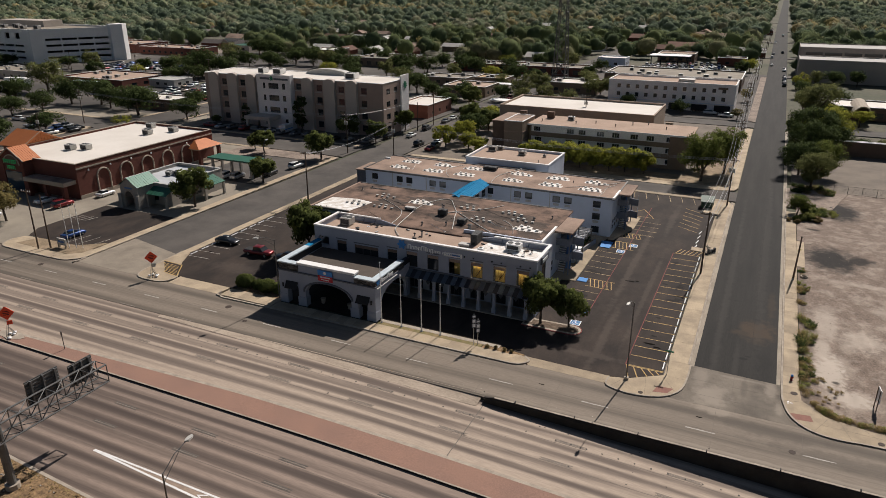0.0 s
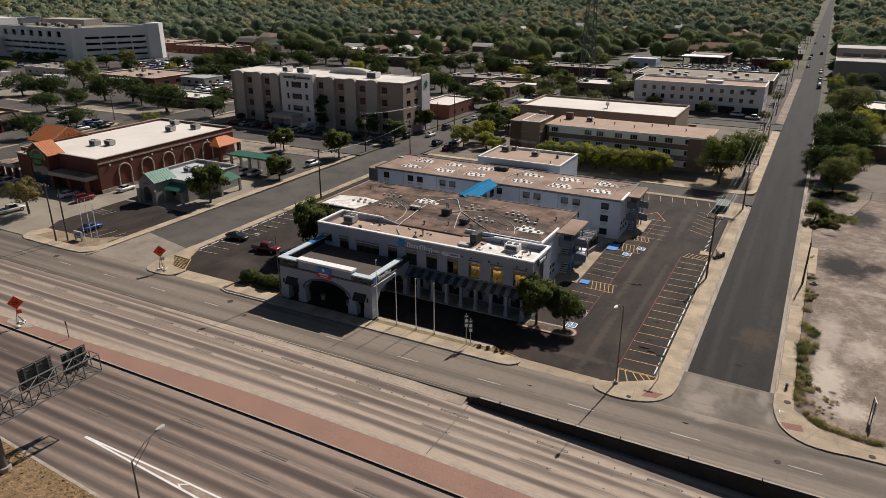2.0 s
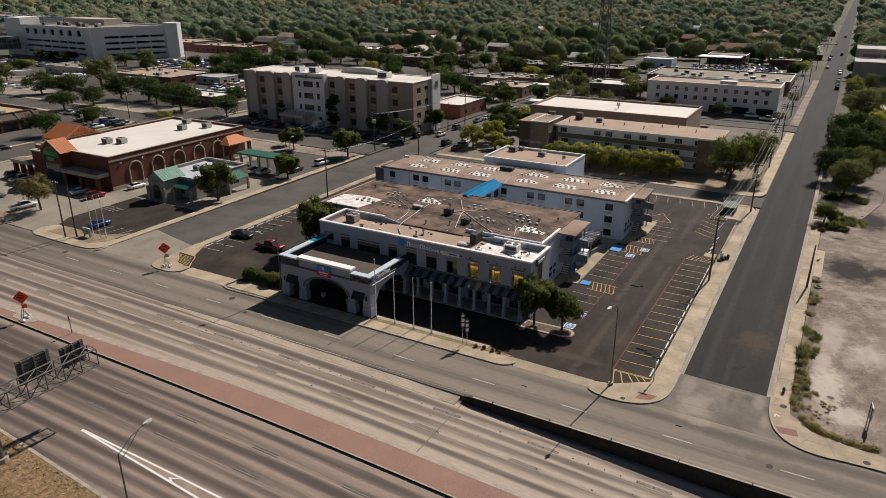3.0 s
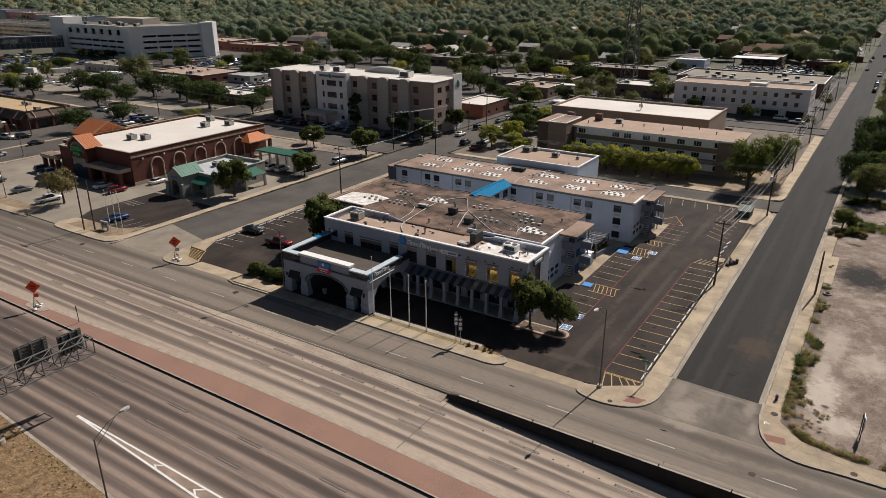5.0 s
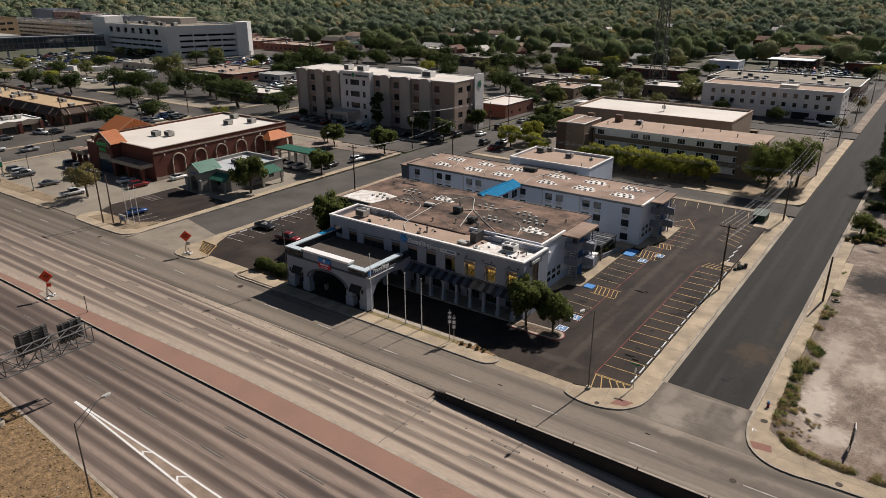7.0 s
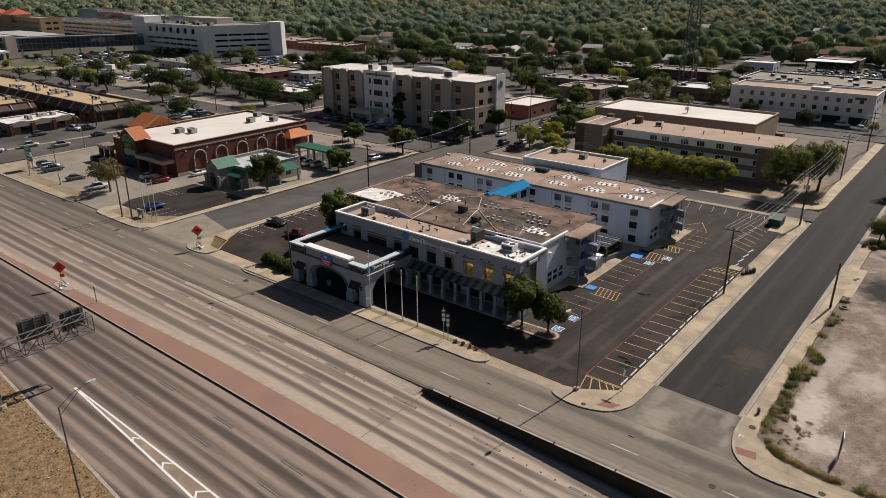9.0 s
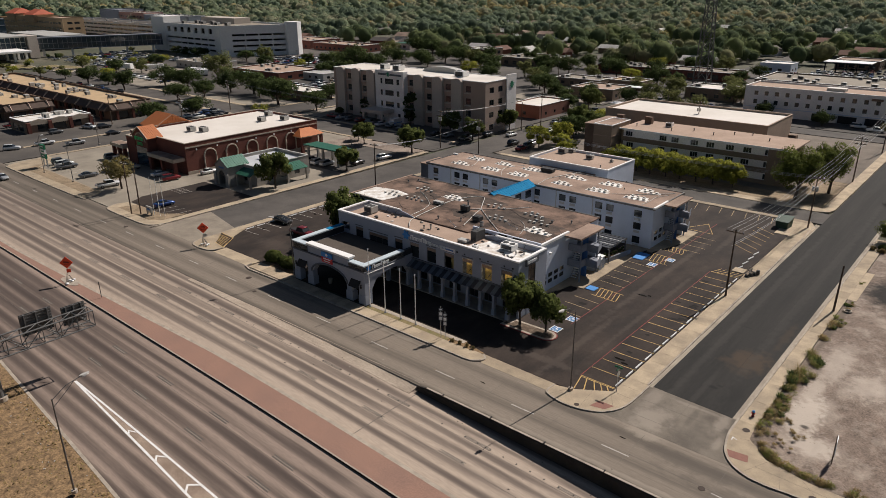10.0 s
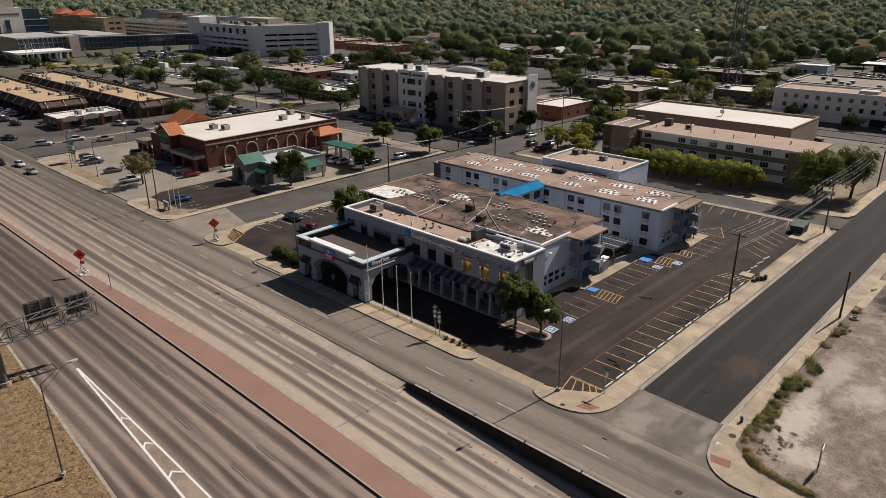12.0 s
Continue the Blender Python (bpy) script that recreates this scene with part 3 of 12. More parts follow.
part("brick_bed", median_strip(lambda x: -24.6, lambda x: median_edge(x) - 0.5, 0.19), M["median"], med, "reddish-brown brick paving")
part("kerb", median_strip(lambda x: -24.78, lambda x: -24.6, 0.22), M["curb"], med)
part("kerb_face", median_strip(lambda x: -24.81, lambda x: -24.78, 0.212), M["kerb_shade"], med, "kerb face coloured near black for its shade")
part("kerb", median_strip(lambda x: median_edge(x) - 0.5, median_edge, 0.15), M["curb"], med)
bm = slab([(-89.4 + 2.6 * (1 + 0.4 * noise.noise((math.cos(a) * 2, math.sin(a) * 2, 3))) * math.cos(a), -23.4 + 0.85 * (1 + 0.35 * noise.noise((math.cos(a) * 2, math.sin(a) * 2, 7))) * math.sin(a)) for a in [k * math.pi / 12 for k in range(24)]], 0.0, 0.2)
part("patch", bm, M["curb"], med, "broken pale concrete patch")

# raised separator left of the retaining barrier
bm = bmesh.new()
hull(bm, [((x, -10.75 + 0.9 * k, dip(x) - 0.3), (x, -8.5 - 0.7 * k, -0.3), (x, -8.5 - 0.7 * k, 0.008), (x, -10.75 + 0.9 * k, 0.02 + dip(x))) for x, k in ((-75, 1), (-64, 0.75), (-52, 0.45), (-40, 0.25), (-30, 0.1), (-24, 0), (-22.4, 0.1))])
M["worn_tan"] = mat("worn_tan_concrete", (0.47, 0.385, 0.3), (0.3, 0.24, 0.185), 0.5, 7, 0.9, 0, 0.12, 0.9, 0.16, stretch=(0.3, 1, 1))
solid("separator", bm, M["worn_tan"], "worn concrete separator strip with crumbling edges", "kerb")

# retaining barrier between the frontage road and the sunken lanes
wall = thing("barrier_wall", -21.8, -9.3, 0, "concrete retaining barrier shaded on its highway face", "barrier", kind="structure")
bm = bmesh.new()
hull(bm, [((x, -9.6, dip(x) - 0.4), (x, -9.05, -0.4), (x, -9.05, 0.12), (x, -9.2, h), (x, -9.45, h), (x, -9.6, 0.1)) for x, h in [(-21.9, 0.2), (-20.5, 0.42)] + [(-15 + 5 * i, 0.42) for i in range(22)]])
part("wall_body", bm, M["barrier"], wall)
# lit top of the barrier is coloured pale against the shade-dark body
part("top_edge", boxes((-20.6, 88, -9.46, -9.19, 0.42, 0.45)), M["curb"], wall, "concrete top edge in the pale tone of its lit side")
for i in range(14):
    bm = boxes((-18 + 7.2 * i, -17.9 + 7.2 * i, -9.48, -9.18, 0.42, 0.62))
    part("reflector", bm, M["black"], wall)

# side street, west street, back streets
bm = slab([(0.35, 9.4), (10.25, 9.0), (10.2, 300), (8.6, 800), (4, 3500), (-8, 3500), (-2, 800), (0.4, 300)], -0.35, 0.012)
solid("road_side", bm, M["asphalt"], "grey asphalt side street running far into town", "road")
bm = slab([(-10, 0.3), (-1.5, 0.3), (12.5, 0.3), (24, 0.3), (11.6, 4.5), (10.9, 9.05), (10.25, 9.05), (0.35, 9.4), (-2.6, 9.0), (-9, 1.5)], -0.35, 0.006)
solid("road_apron", bm, M["apron"], "pale concrete intersection apron", "road")
bm = slab([(-105.3, 13.5), (-91.4, 10.5), (-90.4, 120), (-89.4, 600), (-103.4, 600), (-103.6, 105)], -0.35, 0.012)
solid("road_west", bm, M["asphalt_old"], "asphalt west street between the hotel and the bank", "road")
bm = slab([(-109, 0.3), (-84, 0.3), (-90.8, 4), (-91.4, 10.6), (-105.3, 13.6), (-105.2, 5)], -0.35, 0.006)
M["apron_west"] = mat("stained_apron_concrete", (0.29, 0.247, 0.193), (0.19, 0.16, 0.126), 0.25, 8, 0.9, 0, 0.12, 0.9, 0.14)
solid("road_apron_west", bm, M["apron_west"], "pale concrete apron of the west street", "road")
bm = slab([(-91.4, 89.2), (0.35, 89.2), (0.35, 97.2), (-91.4, 97.2)], -0.35, 0.008)
solid("road_alley", bm, M["asphalt_old"], "grey asphalt back street behind the hotel", "road")
bm = slab([(-420, 88), (-105.3, 88), (-105.3, 101), (-420, 101)], -0.35, 0.008)
solid("road_hospital", bm, M["asphalt_old"], "asphalt street in front of the hospital", "road")
bm = slab([(-207, 0.3), (-191, 0.3), (-191, 88), (-191, 600), (-207, 600)], -0.35, 0.01)
solid("road_far_west", bm, M["asphalt_far"], "asphalt cross street beyond the shops", "road")
bm = slab([(-105, 183), (0.35, 183), (0.35, 193), (-105, 193)], -0.35, 0.008)
solid("road_north", bm, M["asphalt_old"], "asphalt street north of the apartment block", "road")
bm = slab([(10.25, 183), (300, 183), (300, 193), (10.25, 193)], -0.35, 0.008)
solid("road_north_east", bm, M["asphalt_old"], "asphalt street east of the side street", "road")
for i, y in enumerate((330, 430, 560, 700, 860)):
    bm = slab([(-700, y), (500, y), (500, y + 9), (-700, y + 9)], -0.32, 0.004)
    solid("road_town_%d" % (i + 1), bm, M["asphalt_far"], "residential street among the trees", "road")

# parking grounds
bm = slab([(-91.0, 3.0), (-62, 3.0), (-44.6, 3.3), (-24, 3.4), (-21, 2.4), (-9.4, 2.2), (-7.2, 2.5), (-3.05, 5.2), (-3.05, 84), (-5.5, 88.4), (-90, 88.4)], -0.35, 0.024)
solid("parking_lot", bm, M["asphalt_lot"], "dark sealed asphalt parking lot round the hotel", "parking lot")
bm = slab([(-190, 0.6), (-121, 0.6), (-121, 20), (-106, 20), (-106, 87), (-190, 87)], -0.35, 0.016)
solid("shop_lot", bm, M["lotconc"], "pale concrete parking lot of the shop and bank", "parking lot")
bm = slab([(-126, 5.6), (-107.6, 5.6), (-107.6, 26.2), (-128.4, 26.2), (-128.4, 9.5)], -0.35, 0.024)
solid("bank_lot", bm, M["asphalt_lot"], "dark asphalt parking patch before the bank", "parking lot")
bm = slab([(-130, 54), (-107, 54), (-107, 82), (-130, 82)], -0.35, 0.022)
solid("drive_lot", bm, M["asphalt_old"], "asphalt yard with parked cars behind the bank", "parking lot")
bm = slab([(-420, 102), (-106, 102), (-106, 182), (-420, 182)], -0.35, 0.0)
solid("hospital_lot", bm, M["asphalt_far"], "weathered asphalt lot round the hospital", "parking lot")
bm = slab([(-420, 194), (-106, 194), (-106, 328), (-420, 328)], -0.35, -0.004)
solid("far_lot", bm, M["asphalt_far"], "weathered asphalt car parks further off", "parking lot")
bm = slab([(-320, 0.6), (-208, 0.6), (-208, 87), (-320, 87)], -0.35, 0.01)
solid("mall_lot", bm, M["asphalt_far"], "weathered parking lot of the shopping strip", "parking lot")
bm = slab([(-90, 98), (-1, 98), (-1, 182), (-90, 182)], -0.35, -0.002)
M["yard"] = mat("worn_yard_paving", (0.2, 0.165, 0.13), (0.13, 0.108, 0.088), 0.15, 6, 0.92, 0, 0.12, 0.9, 0.16)
solid("apartment_yard", bm, M["yard"], "pale paved yard round the apartment block", "yard")
bm = slab([(-104, 194), (-1, 194), (-1, 330), (-104, 330)], -0.35, -0.003)
solid("white_lot", bm, M["asphalt_far"], "weathered car park beside the white block", "parking lot")
bm = slab([(12, 106.5), (120, 106.5), (120, 152), (12, 152)], -0.35, -0.01)
solid("fenced_lot", bm, M["yard"], "bare fenced lot", "lot")
# vacant lot: uneven caliche
def blend_mat(name, a, b, scale, lo, hi):
    """Two surfaces that give way to one another in ragged patches."""
    m = mat(name, a, tuple(v * 0.66 for v in a), 0.8, 4.5, 0.95, 0, 1.0, 0.9, 0.32)
    nt = m.node_tree
    bs = nt.nodes["Principled BSDF"]
    src = bs.inputs["Base Color"].links[0].from_socket
    geo = nt.nodes.new("ShaderNodeNewGeometry")
    ns = nt.nodes.new("ShaderNodeTexNoise")
    ns.inputs["Scale"].default_value, ns.inputs["Detail"].default_value, ns.inputs["Roughness"].default_value = scale, 8, 0.7
    nt.links.new(geo.outputs["Position"], ns.inputs["Vector"])
    mr = nt.nodes.new("ShaderNodeMapRange")
    mr.inputs["From Min"].default_value, mr.inputs["From Max"].default_value = lo, hi
    nt.links.new(ns.outputs[0], mr.inputs["Value"])
    mx = nt.nodes.new("ShaderNodeMixRGB")
    mx.inputs[2].default_value = (*b, 1)
    nt.links.new(mr.outputs[0], mx.inputs[0])
    nt.links.new(src, mx.inputs[1])
    nt.links.new(mx.outputs[0], bs.inputs["Base Color"])
    return m


M["lot_soil"] = blend_mat("bare_soil_and_caliche", (0.225, 0.17, 0.134), (0.4, 0.335, 0.275), 0.3, 0.48, 0.72)
M["clod"] = mat("soil_clods", (0.36, 0.3, 0.25), (0.2, 0.16, 0.135), 0.8, 6, 0.95, 0, 0.3, 1.0, 0.2, islands=0.45)

def lot_height(x, y):
    edge = min(1.0, max(0.0, (x - 13.0) / 3), max(0.0, (y - 2.2) / 3))
    z = 0.16 * noise.noise((x * 0.22, y * 0.2, 2.0)) + 0.3 * noise.noise((x * 0.056, y * 0.055, 5.0)) + 0.045 * noise.noise((x * 1.3, y * 1.3, 1.0))
    for cx, cy, r in ((40, 4, 17.0), (40, 4, 18.8), (44, 10, 24.0), (44, 10, 25.8), (60, 30, 38.0), (60, 30, 39.8), (36, 50, 14.0), (36, 50, 15.8)):
        d = math.hypot(x - cx, y - cy) - r + 0.6 * noise.noise((x * 0.15, y * 0.15, cx))
        z += -0.12 * math.exp(-(d / 0.38) ** 2) + 0.05 * math.exp(-((abs(d) - 0.75) / 0.3) ** 2)
    return 0.07 + z * edge


xs_ = [12.9 + 0.4 * i for i in range(70)] + [41.3 + 1.6 * i for i in range(24)]
ys_ = [2.0 + 0.5 * j for j in range(100)] + [52.4 + 1.5 * j for j in range(37)]
bm = bmesh.new()
vs = [[bm.verts.new((x, y, lot_height(x, y))) for x in xs_] for y in ys_]
for a, b in zip(vs, vs[1:]):
    for i in range(len(xs_) - 1):
        bm.faces.new((a[i], a[i + 1], b[i + 1], b[i]))
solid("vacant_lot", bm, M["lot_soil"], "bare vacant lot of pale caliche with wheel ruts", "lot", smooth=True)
bm = bmesh.new()
g = random.Random(5)
for k in range(900):
    x, y = 14 + 30 * g.random() ** 1.3, 3.5 + 60 * g.random()
    r = g.uniform(0.02, 0.065) * (1.6 if g.random() < 0.07 else 1)
    z = lot_height(x, y)
    a = g.uniform(0, 6.28)
    base = [(x + r * math.cos(a + q) * g.uniform(0.6, 1.2), y + r * math.sin(a + q) * g.uniform(0.6, 1.2), z - 0.03) for q in (0, 1.3, 2.5, 3.8, 5.0)]
    hull(bm, [base, [(x + (p[0] - x) * 0.5, y + (p[1] - y) * 0.5, z + r * g.uniform(0.35, 0.8)) for p in base]])
solid("clods", bm, M["clod"], "clods and stones strewn over the bare lot", "stones", "stuff")
def ragged(x, y, rx, ry, seed, n=40):
    pts = []
    for k in range(n):
        a = 2 * math.pi * k / n
        q = 1 + 0.5 * noise.noise((math.cos(a) * 1.4 + seed, math.sin(a) * 1.4, seed)) + 0.22 * noise.noise((math.cos(a) * 5 + seed, math.sin(a) * 5, 2.0))
        pts.append((x + rx * q * math.cos(a), y + ry * q * math.sin(a)))
    return pts


smear(M["lot_soil"], (0.5, 0.43, 0.36), ((16.5, 30, 2.2, 8, 0.6), (16.4, 15, 2.6, 7, 0.95), (18.6, 9.4, 3.2, 2.8, 0.9), (21, 26, 3.5, 5, 0.6), (15.8, 21, 1.5, 6, 0.7), (30, 24, 7, 2.0, 0.4), (27, 38, 5, 3.5, 0.45), (24, 48, 7, 1.2, 0.5)), 1.2)


smear(M["lot_soil"], (0.1, 0.078, 0.058), ((13.5, 14, 0.8, 14, 0.8), (13.5, 42, 0.7, 20, 0.7), (17.5, 3.4, 6.0, 0.9, 0.8), (27, 2.6, 8, 0.7, 0.7)), 0.9, 0.6)


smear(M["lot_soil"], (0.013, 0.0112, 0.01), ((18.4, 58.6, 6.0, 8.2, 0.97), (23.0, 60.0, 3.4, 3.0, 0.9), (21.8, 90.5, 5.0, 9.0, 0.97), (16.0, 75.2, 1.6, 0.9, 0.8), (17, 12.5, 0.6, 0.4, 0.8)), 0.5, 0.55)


# kerbs and sidewalks ------------------------------------------------
def strip(a, b, w, z0, z1):
    """A bar of width w on the left of the way from a to b."""
    (x0, y0), (x1, y1) = a, b
    d = math.hypot(x1 - x0, y1 - y0)
    nx, ny = -(y1 - y0) / d * w, (x1 - x0) / d * w
    bm = bmesh.new()
    prism(bm, [(x0, y0), (x1, y1), (x1 + nx, y1 + ny), (x0 + nx, y0 + ny)], z0, z1)
    return bm


def ribbon(pts, w, z0, z1):
    """A kerb along points, w wide towards the left, mitred at its bends."""
    bm = bmesh.new()
    rows = []
    for i, p in enumerate(pts):
        a, b = Vector(pts[max(i - 1, 0)]), Vector(pts[min(i + 1, len(pts) - 1)])
        t = (b - a).normalized()
        x, y = p
        rows.append(((x, y, z0), (x, y, z1), (x - t.y * w, y + t.x * w, z1), (x - t.y * w, y + t.x * w, z0)))
    hull(bm, [list(reversed(r)) for r in rows])
    bmesh.ops.recalc_face_normals(bm, faces=bm.faces)
    return bm


SLABS = []


def paved(name, x0, x1, y0, y1, nx, ny, label, z=0.13, gap=0.022):
    """A sidewalk bed whose slabs are laid later, each with its joint."""
    w = thing(name, (x0 + x1) / 2, (y0 + y1) / 2, 0, label, "sidewalk", kind="structure")
    part("bed", boxes((x0, x1, y0, y1, -0.3, z - 0.03)), M["curb"], w)
    SLABS.append((w, x0, x1, y0, y1, nx, ny, z, gap))
    return w


solid("pavement_end", slab([(-22.2, -0.2)] + smooth_line([(-22.0, -0.2), (-20.9, 0.0), (-20.1, 0.7), (-19.95, 1.5), (-20.7, 2.1)]) + [(-22.2, 2.1)], -0.3, 0.132), M["walk"], "rounded end of the frontage sidewalk", "sidewalk")
paved("pavement_flagpoles", -43.5, -22.2, -0.15, 1.9, 7, 1, "pale concrete sidewalk slabs beside the frontage road")
bm = boxes((-43.5, -27.0, 1.9, 2.75, -0.3, 0.11))
solid("grass_strip", bm, M["turf"], "narrow patchy grass strip under the flagpoles", "grass")
bm = boxes((-43.5, -24.6, 2.75, 3.5, -0.3, 0.13))
solid("kerb_driveway", bm, M["curb"], "concrete kerb along the hotel driveway", "kerb")
solid("kerb_front", ribbon([(-43.6, -0.4), (-22.4, -0.4)] + smooth_line([(-22.0, -0.4), (-20.8, -0.15), (-19.9, 0.6), (-19.7, 1.5), (-20.6, 2.3)]), 0.26, -0.3, 0.16), M["curb"], "concrete kerb of the frontage sidewalk", "kerb")
paved("pavement_entrance", -71.6, -61.6, 0.0, 2.6, 6, 1, "concrete sidewalk slabs by the clipped bushes")
solid("kerb_entrance", ribbon([(-72.6, 1.2), (-72.3, -0.2), (-70.5, -0.7), (-60, -0.5), (-43.6, -0.4)], 0.26, -0.3, 0.16), M["curb"], "concrete kerb before the hotel entrance", "kerb")
paved("pavement_canopy", -61.4, -43.7, -0.12, 2.0, 12, 1, "concrete sidewalk slabs before the entrance canopy")
solid("bed_bushes", slab([(-71.6, 2.6), (-62, 2.6), (-62, 6.2), (-69, 5.6)], -0.3, 0.12), M["drygrass"], "mulched planting bed with bushes", "planting bed")
# corner island at the side street
corner = smooth_line([(-9.1, 1.9), (-9.2, 0.4), (-8.5, -0.35), (-6.2, -0.8), (-3.6, -0.35), (-1.7, 0.8), (-0.5, 3.0), (-0.2, 6.5), (-0.2, 9.2)])
solid("pavement_corner", slab([(-9.0, 1.9)] + corner[1:] + [(-2.9, 9.2), (-2.9, 5.1), (-7.1, 2.35)], -0.3, 0.13), M["walk"], "rounded concrete street corner", "sidewalk")
solid("kerb_corner", ribbon(corner, -0.22, -0.3, 0.155), M["curb"], "curved concrete kerb of the street corner", "kerb")
solid("ramp_corner", slab([(-3.6, 0.6), (-1.9, 1.0), (-1.3, 2.3), (-3.2, 2.2)], 0.0, 0.138), M["ramp"], "red brick kerb ramp", "kerb ramp")
paved("pavement_side", -2.9, -0.44, 9.2, 84.5, 1, 26, "concrete sidewalk slabs along the side street")
solid("kerb_side", boxes((-0.42, -0.2, 9.2, 88.0, -0.3, 0.15)), M["curb"], "concrete kerb of the side street", "kerb")
solid("gutter_side", boxes((-0.19, 0.35, 9.2, 88.0, -0.3, 0.02)), M["gutter"], "worn pale concrete gutter of the side street", "gutter")
# east corner
east = smooth_line([(10.7, 9.0), (10.75, 6.2), (11.1, 4.0), (11.9, 1.8), (13.6, 0.1), (16.5, -0.6), (24, -0.2), (60, 0.0)])
solid("pavement_corner_east", slab(east + [(60, 2.2), (20, 2.6), (15.5, 3.6), (13.0, 6.2), (12.8, 9.0)], -0.3, 0.13), M["walk"], "rounded concrete street corner beside the vacant lot", "sidewalk")
solid("kerb_corner_east", ribbon(east, 0.24, -0.3, 0.155), M["curb"], "curved concrete kerb beside the vacant lot", "kerb")
solid("ramp_corner_east", slab([(12.35, 1.65), (14.2, 1.9), (13.9, 3.1), (11.75, 2.8)], 0.0, 0.138), M["ramp"], "red brick kerb ramp", "kerb ramp")
paved("pavement_east", 10.94, 12.8, 9.0, 86.0, 1, 30, "concrete sidewalk slabs beside the vacant lot")
solid("pavement_pad", slab([(12.82, 52.4), (14.1, 52.4), (14.1, 66.3), (12.82, 66.3)], -0.3, 0.14), M["walk"], "pale concrete pad beside the sidewalk", "sidewalk")
solid("kerb_east", boxes((10.7, 10.92, 9.0, 182, -0.3, 0.15)), M["curb"], "concrete kerb beside the vacant lot", "kerb")
solid("gutter_east", boxes((10.2, 10.69, 9.0, 182, -0.3, 0.02)), M["gutter"], "worn pale concrete gutter beside the vacant lot", "gutter")
for a, b in (((11.0, 5.4), (13.6, 5.9)), ((10.95, 7.2), (12.9, 7.4)), ((14.4, 0.4), (15.8, 3.4)), ((18.0, -0.3), (17.0, 3.0)), ((22.0, -0.1), (19.4, 2.5)), ((15.0, 1.7), (24.0, 1.4))):
    solid("seam", strip(a, b, 0.03, 0.1, 0.1345), M["walk_joint"], "joint in the sidewalk", "seam")
for a, b in (((-8.6, -0.2), (-7.4, 2.2)), ((-4.4, -0.3), (-4.9, 3.7)), ((-2.9, 5.1), (-0.5, 5.0)), ((-2.9, 7.2), (-0.45, 7.1)), ((-1.2, 1.9), (-2.9, 4.6))):
    solid("seam", strip(a, b, 0.03, 0.1, 0.1345), M["walk_joint"], "joint in the sidewalk", "seam")
for a, b in (((11.45, 5.35), (12.0, 5.0)), ((11.45, 5.35), (11.5, 4.75))):
    solid("paint_mark", strip(a, b, 0.09, 0.1, 0.139), M["sign_white"], "white painted arrow on the sidewalk", "paint mark")
# west side of the hotel lot
paved("pavement_west", -91.4, -89.6, 9.5, 88, 1, 22, "concrete sidewalk slabs along the west street")
wc = smooth_line([(-91.6, 12), (-91.2, 6), (-91.2, 2.5), (-90.3, 0.3), (-88.5, -0.5), (-85.0, -0.35), (-83.6, 0.6), (-83.2, 2.4)])
solid("pavement_corner_west", slab(wc + [(-87.5, 7.8), (-89.6, 12)], -0.3, 0.13), M["walk"], "rounded concrete street corner with brick ramp", "sidewalk")
solid("hatch_ground", slab([(-91.0, 7.05), (-86.9, 3.15), (-83.5, 2.5), (-86.4, 6.8)], 0.0, 0.14), M["asphalt_lot"], "dark asphalt under the hatched corner", "patch")
solid("kerb_corner_west", ribbon(wc, 0.22, -0.3, 0.155), M["curb"], "curved concrete kerb", "kerb")
solid("apron_driveway", slab([(-83.2, 0.2), (-72.4, 0.2), (-72.2, 3.2), (-83.2, 3.2)], -0.3, 0.012), M["walk"], "pale concrete driveway apron", "driveway")
solid("apron_driveway_east", slab([(-19.6, 0.3), (-9.2, 0.3), (-9.2, 2.3), (-21.0, 2.6)], -0.3, 0.01), M["walk"], "pale concrete driveway apron", "driveway")
# bank corner
bc = smooth_line([(-127, 3.0), (-126.6, 1.0), (-125, -0.4), (-121, -0.7), (-109.5, -0.6), (-106.6, 0.4), (-105.4, 2.6), (-105.3, 6.5), (-105.3, 86)])
solid("pavement_bank", slab(bc + [(-107.4, 86), (-107.4, 5.5), (-121.4, 5.5), (-126, 5.0)], -0.3, 0.13), M["walk"], "concrete sidewalk round the bank corner", "sidewalk")
solid("kerb_bank", ribbon(bc, 0.22, -0.3, 0.155), M["curb"], "concrete kerb round the bank corner", "kerb")
solid("bank_grass", slab([(-124, 1.7), (-110, 1.6), (-107.8, 3.4), (-107.6, 9.2), (-112, 5.6), (-122.5, 5.4)], 0, 0.15), M["dirt_verge"], "bare dirt and dry grass island at the bank corner", "grass")
mc = smooth_line([(-189, 12), (-188.5, 5), (-186, 0.2), (-180, -0.7), (-140, -0.6), (-137.6, 0.6), (-137.2, 3)])
solid("pavement_shop", slab(mc + [(-140, 5.0), (-178, 5.5), (-182, 12)], -0.3, 0.13), M["walk"], "concrete sidewalk along the shop lot", "sidewalk")
solid("kerb_shop", ribbon(mc, 0.22, -0.3, 0.155), M["curb"], "concrete kerb along the shop lot", "kerb")
solid("shop_grass", slab([(-178, 1.8), (-142, 1.8), (-141, 4.8), (-178, 5.2), (-182, 9)], 0, 0.15), M["dirt_verge"], "bare dirt and dry grass strip along the shop lot", "grass")
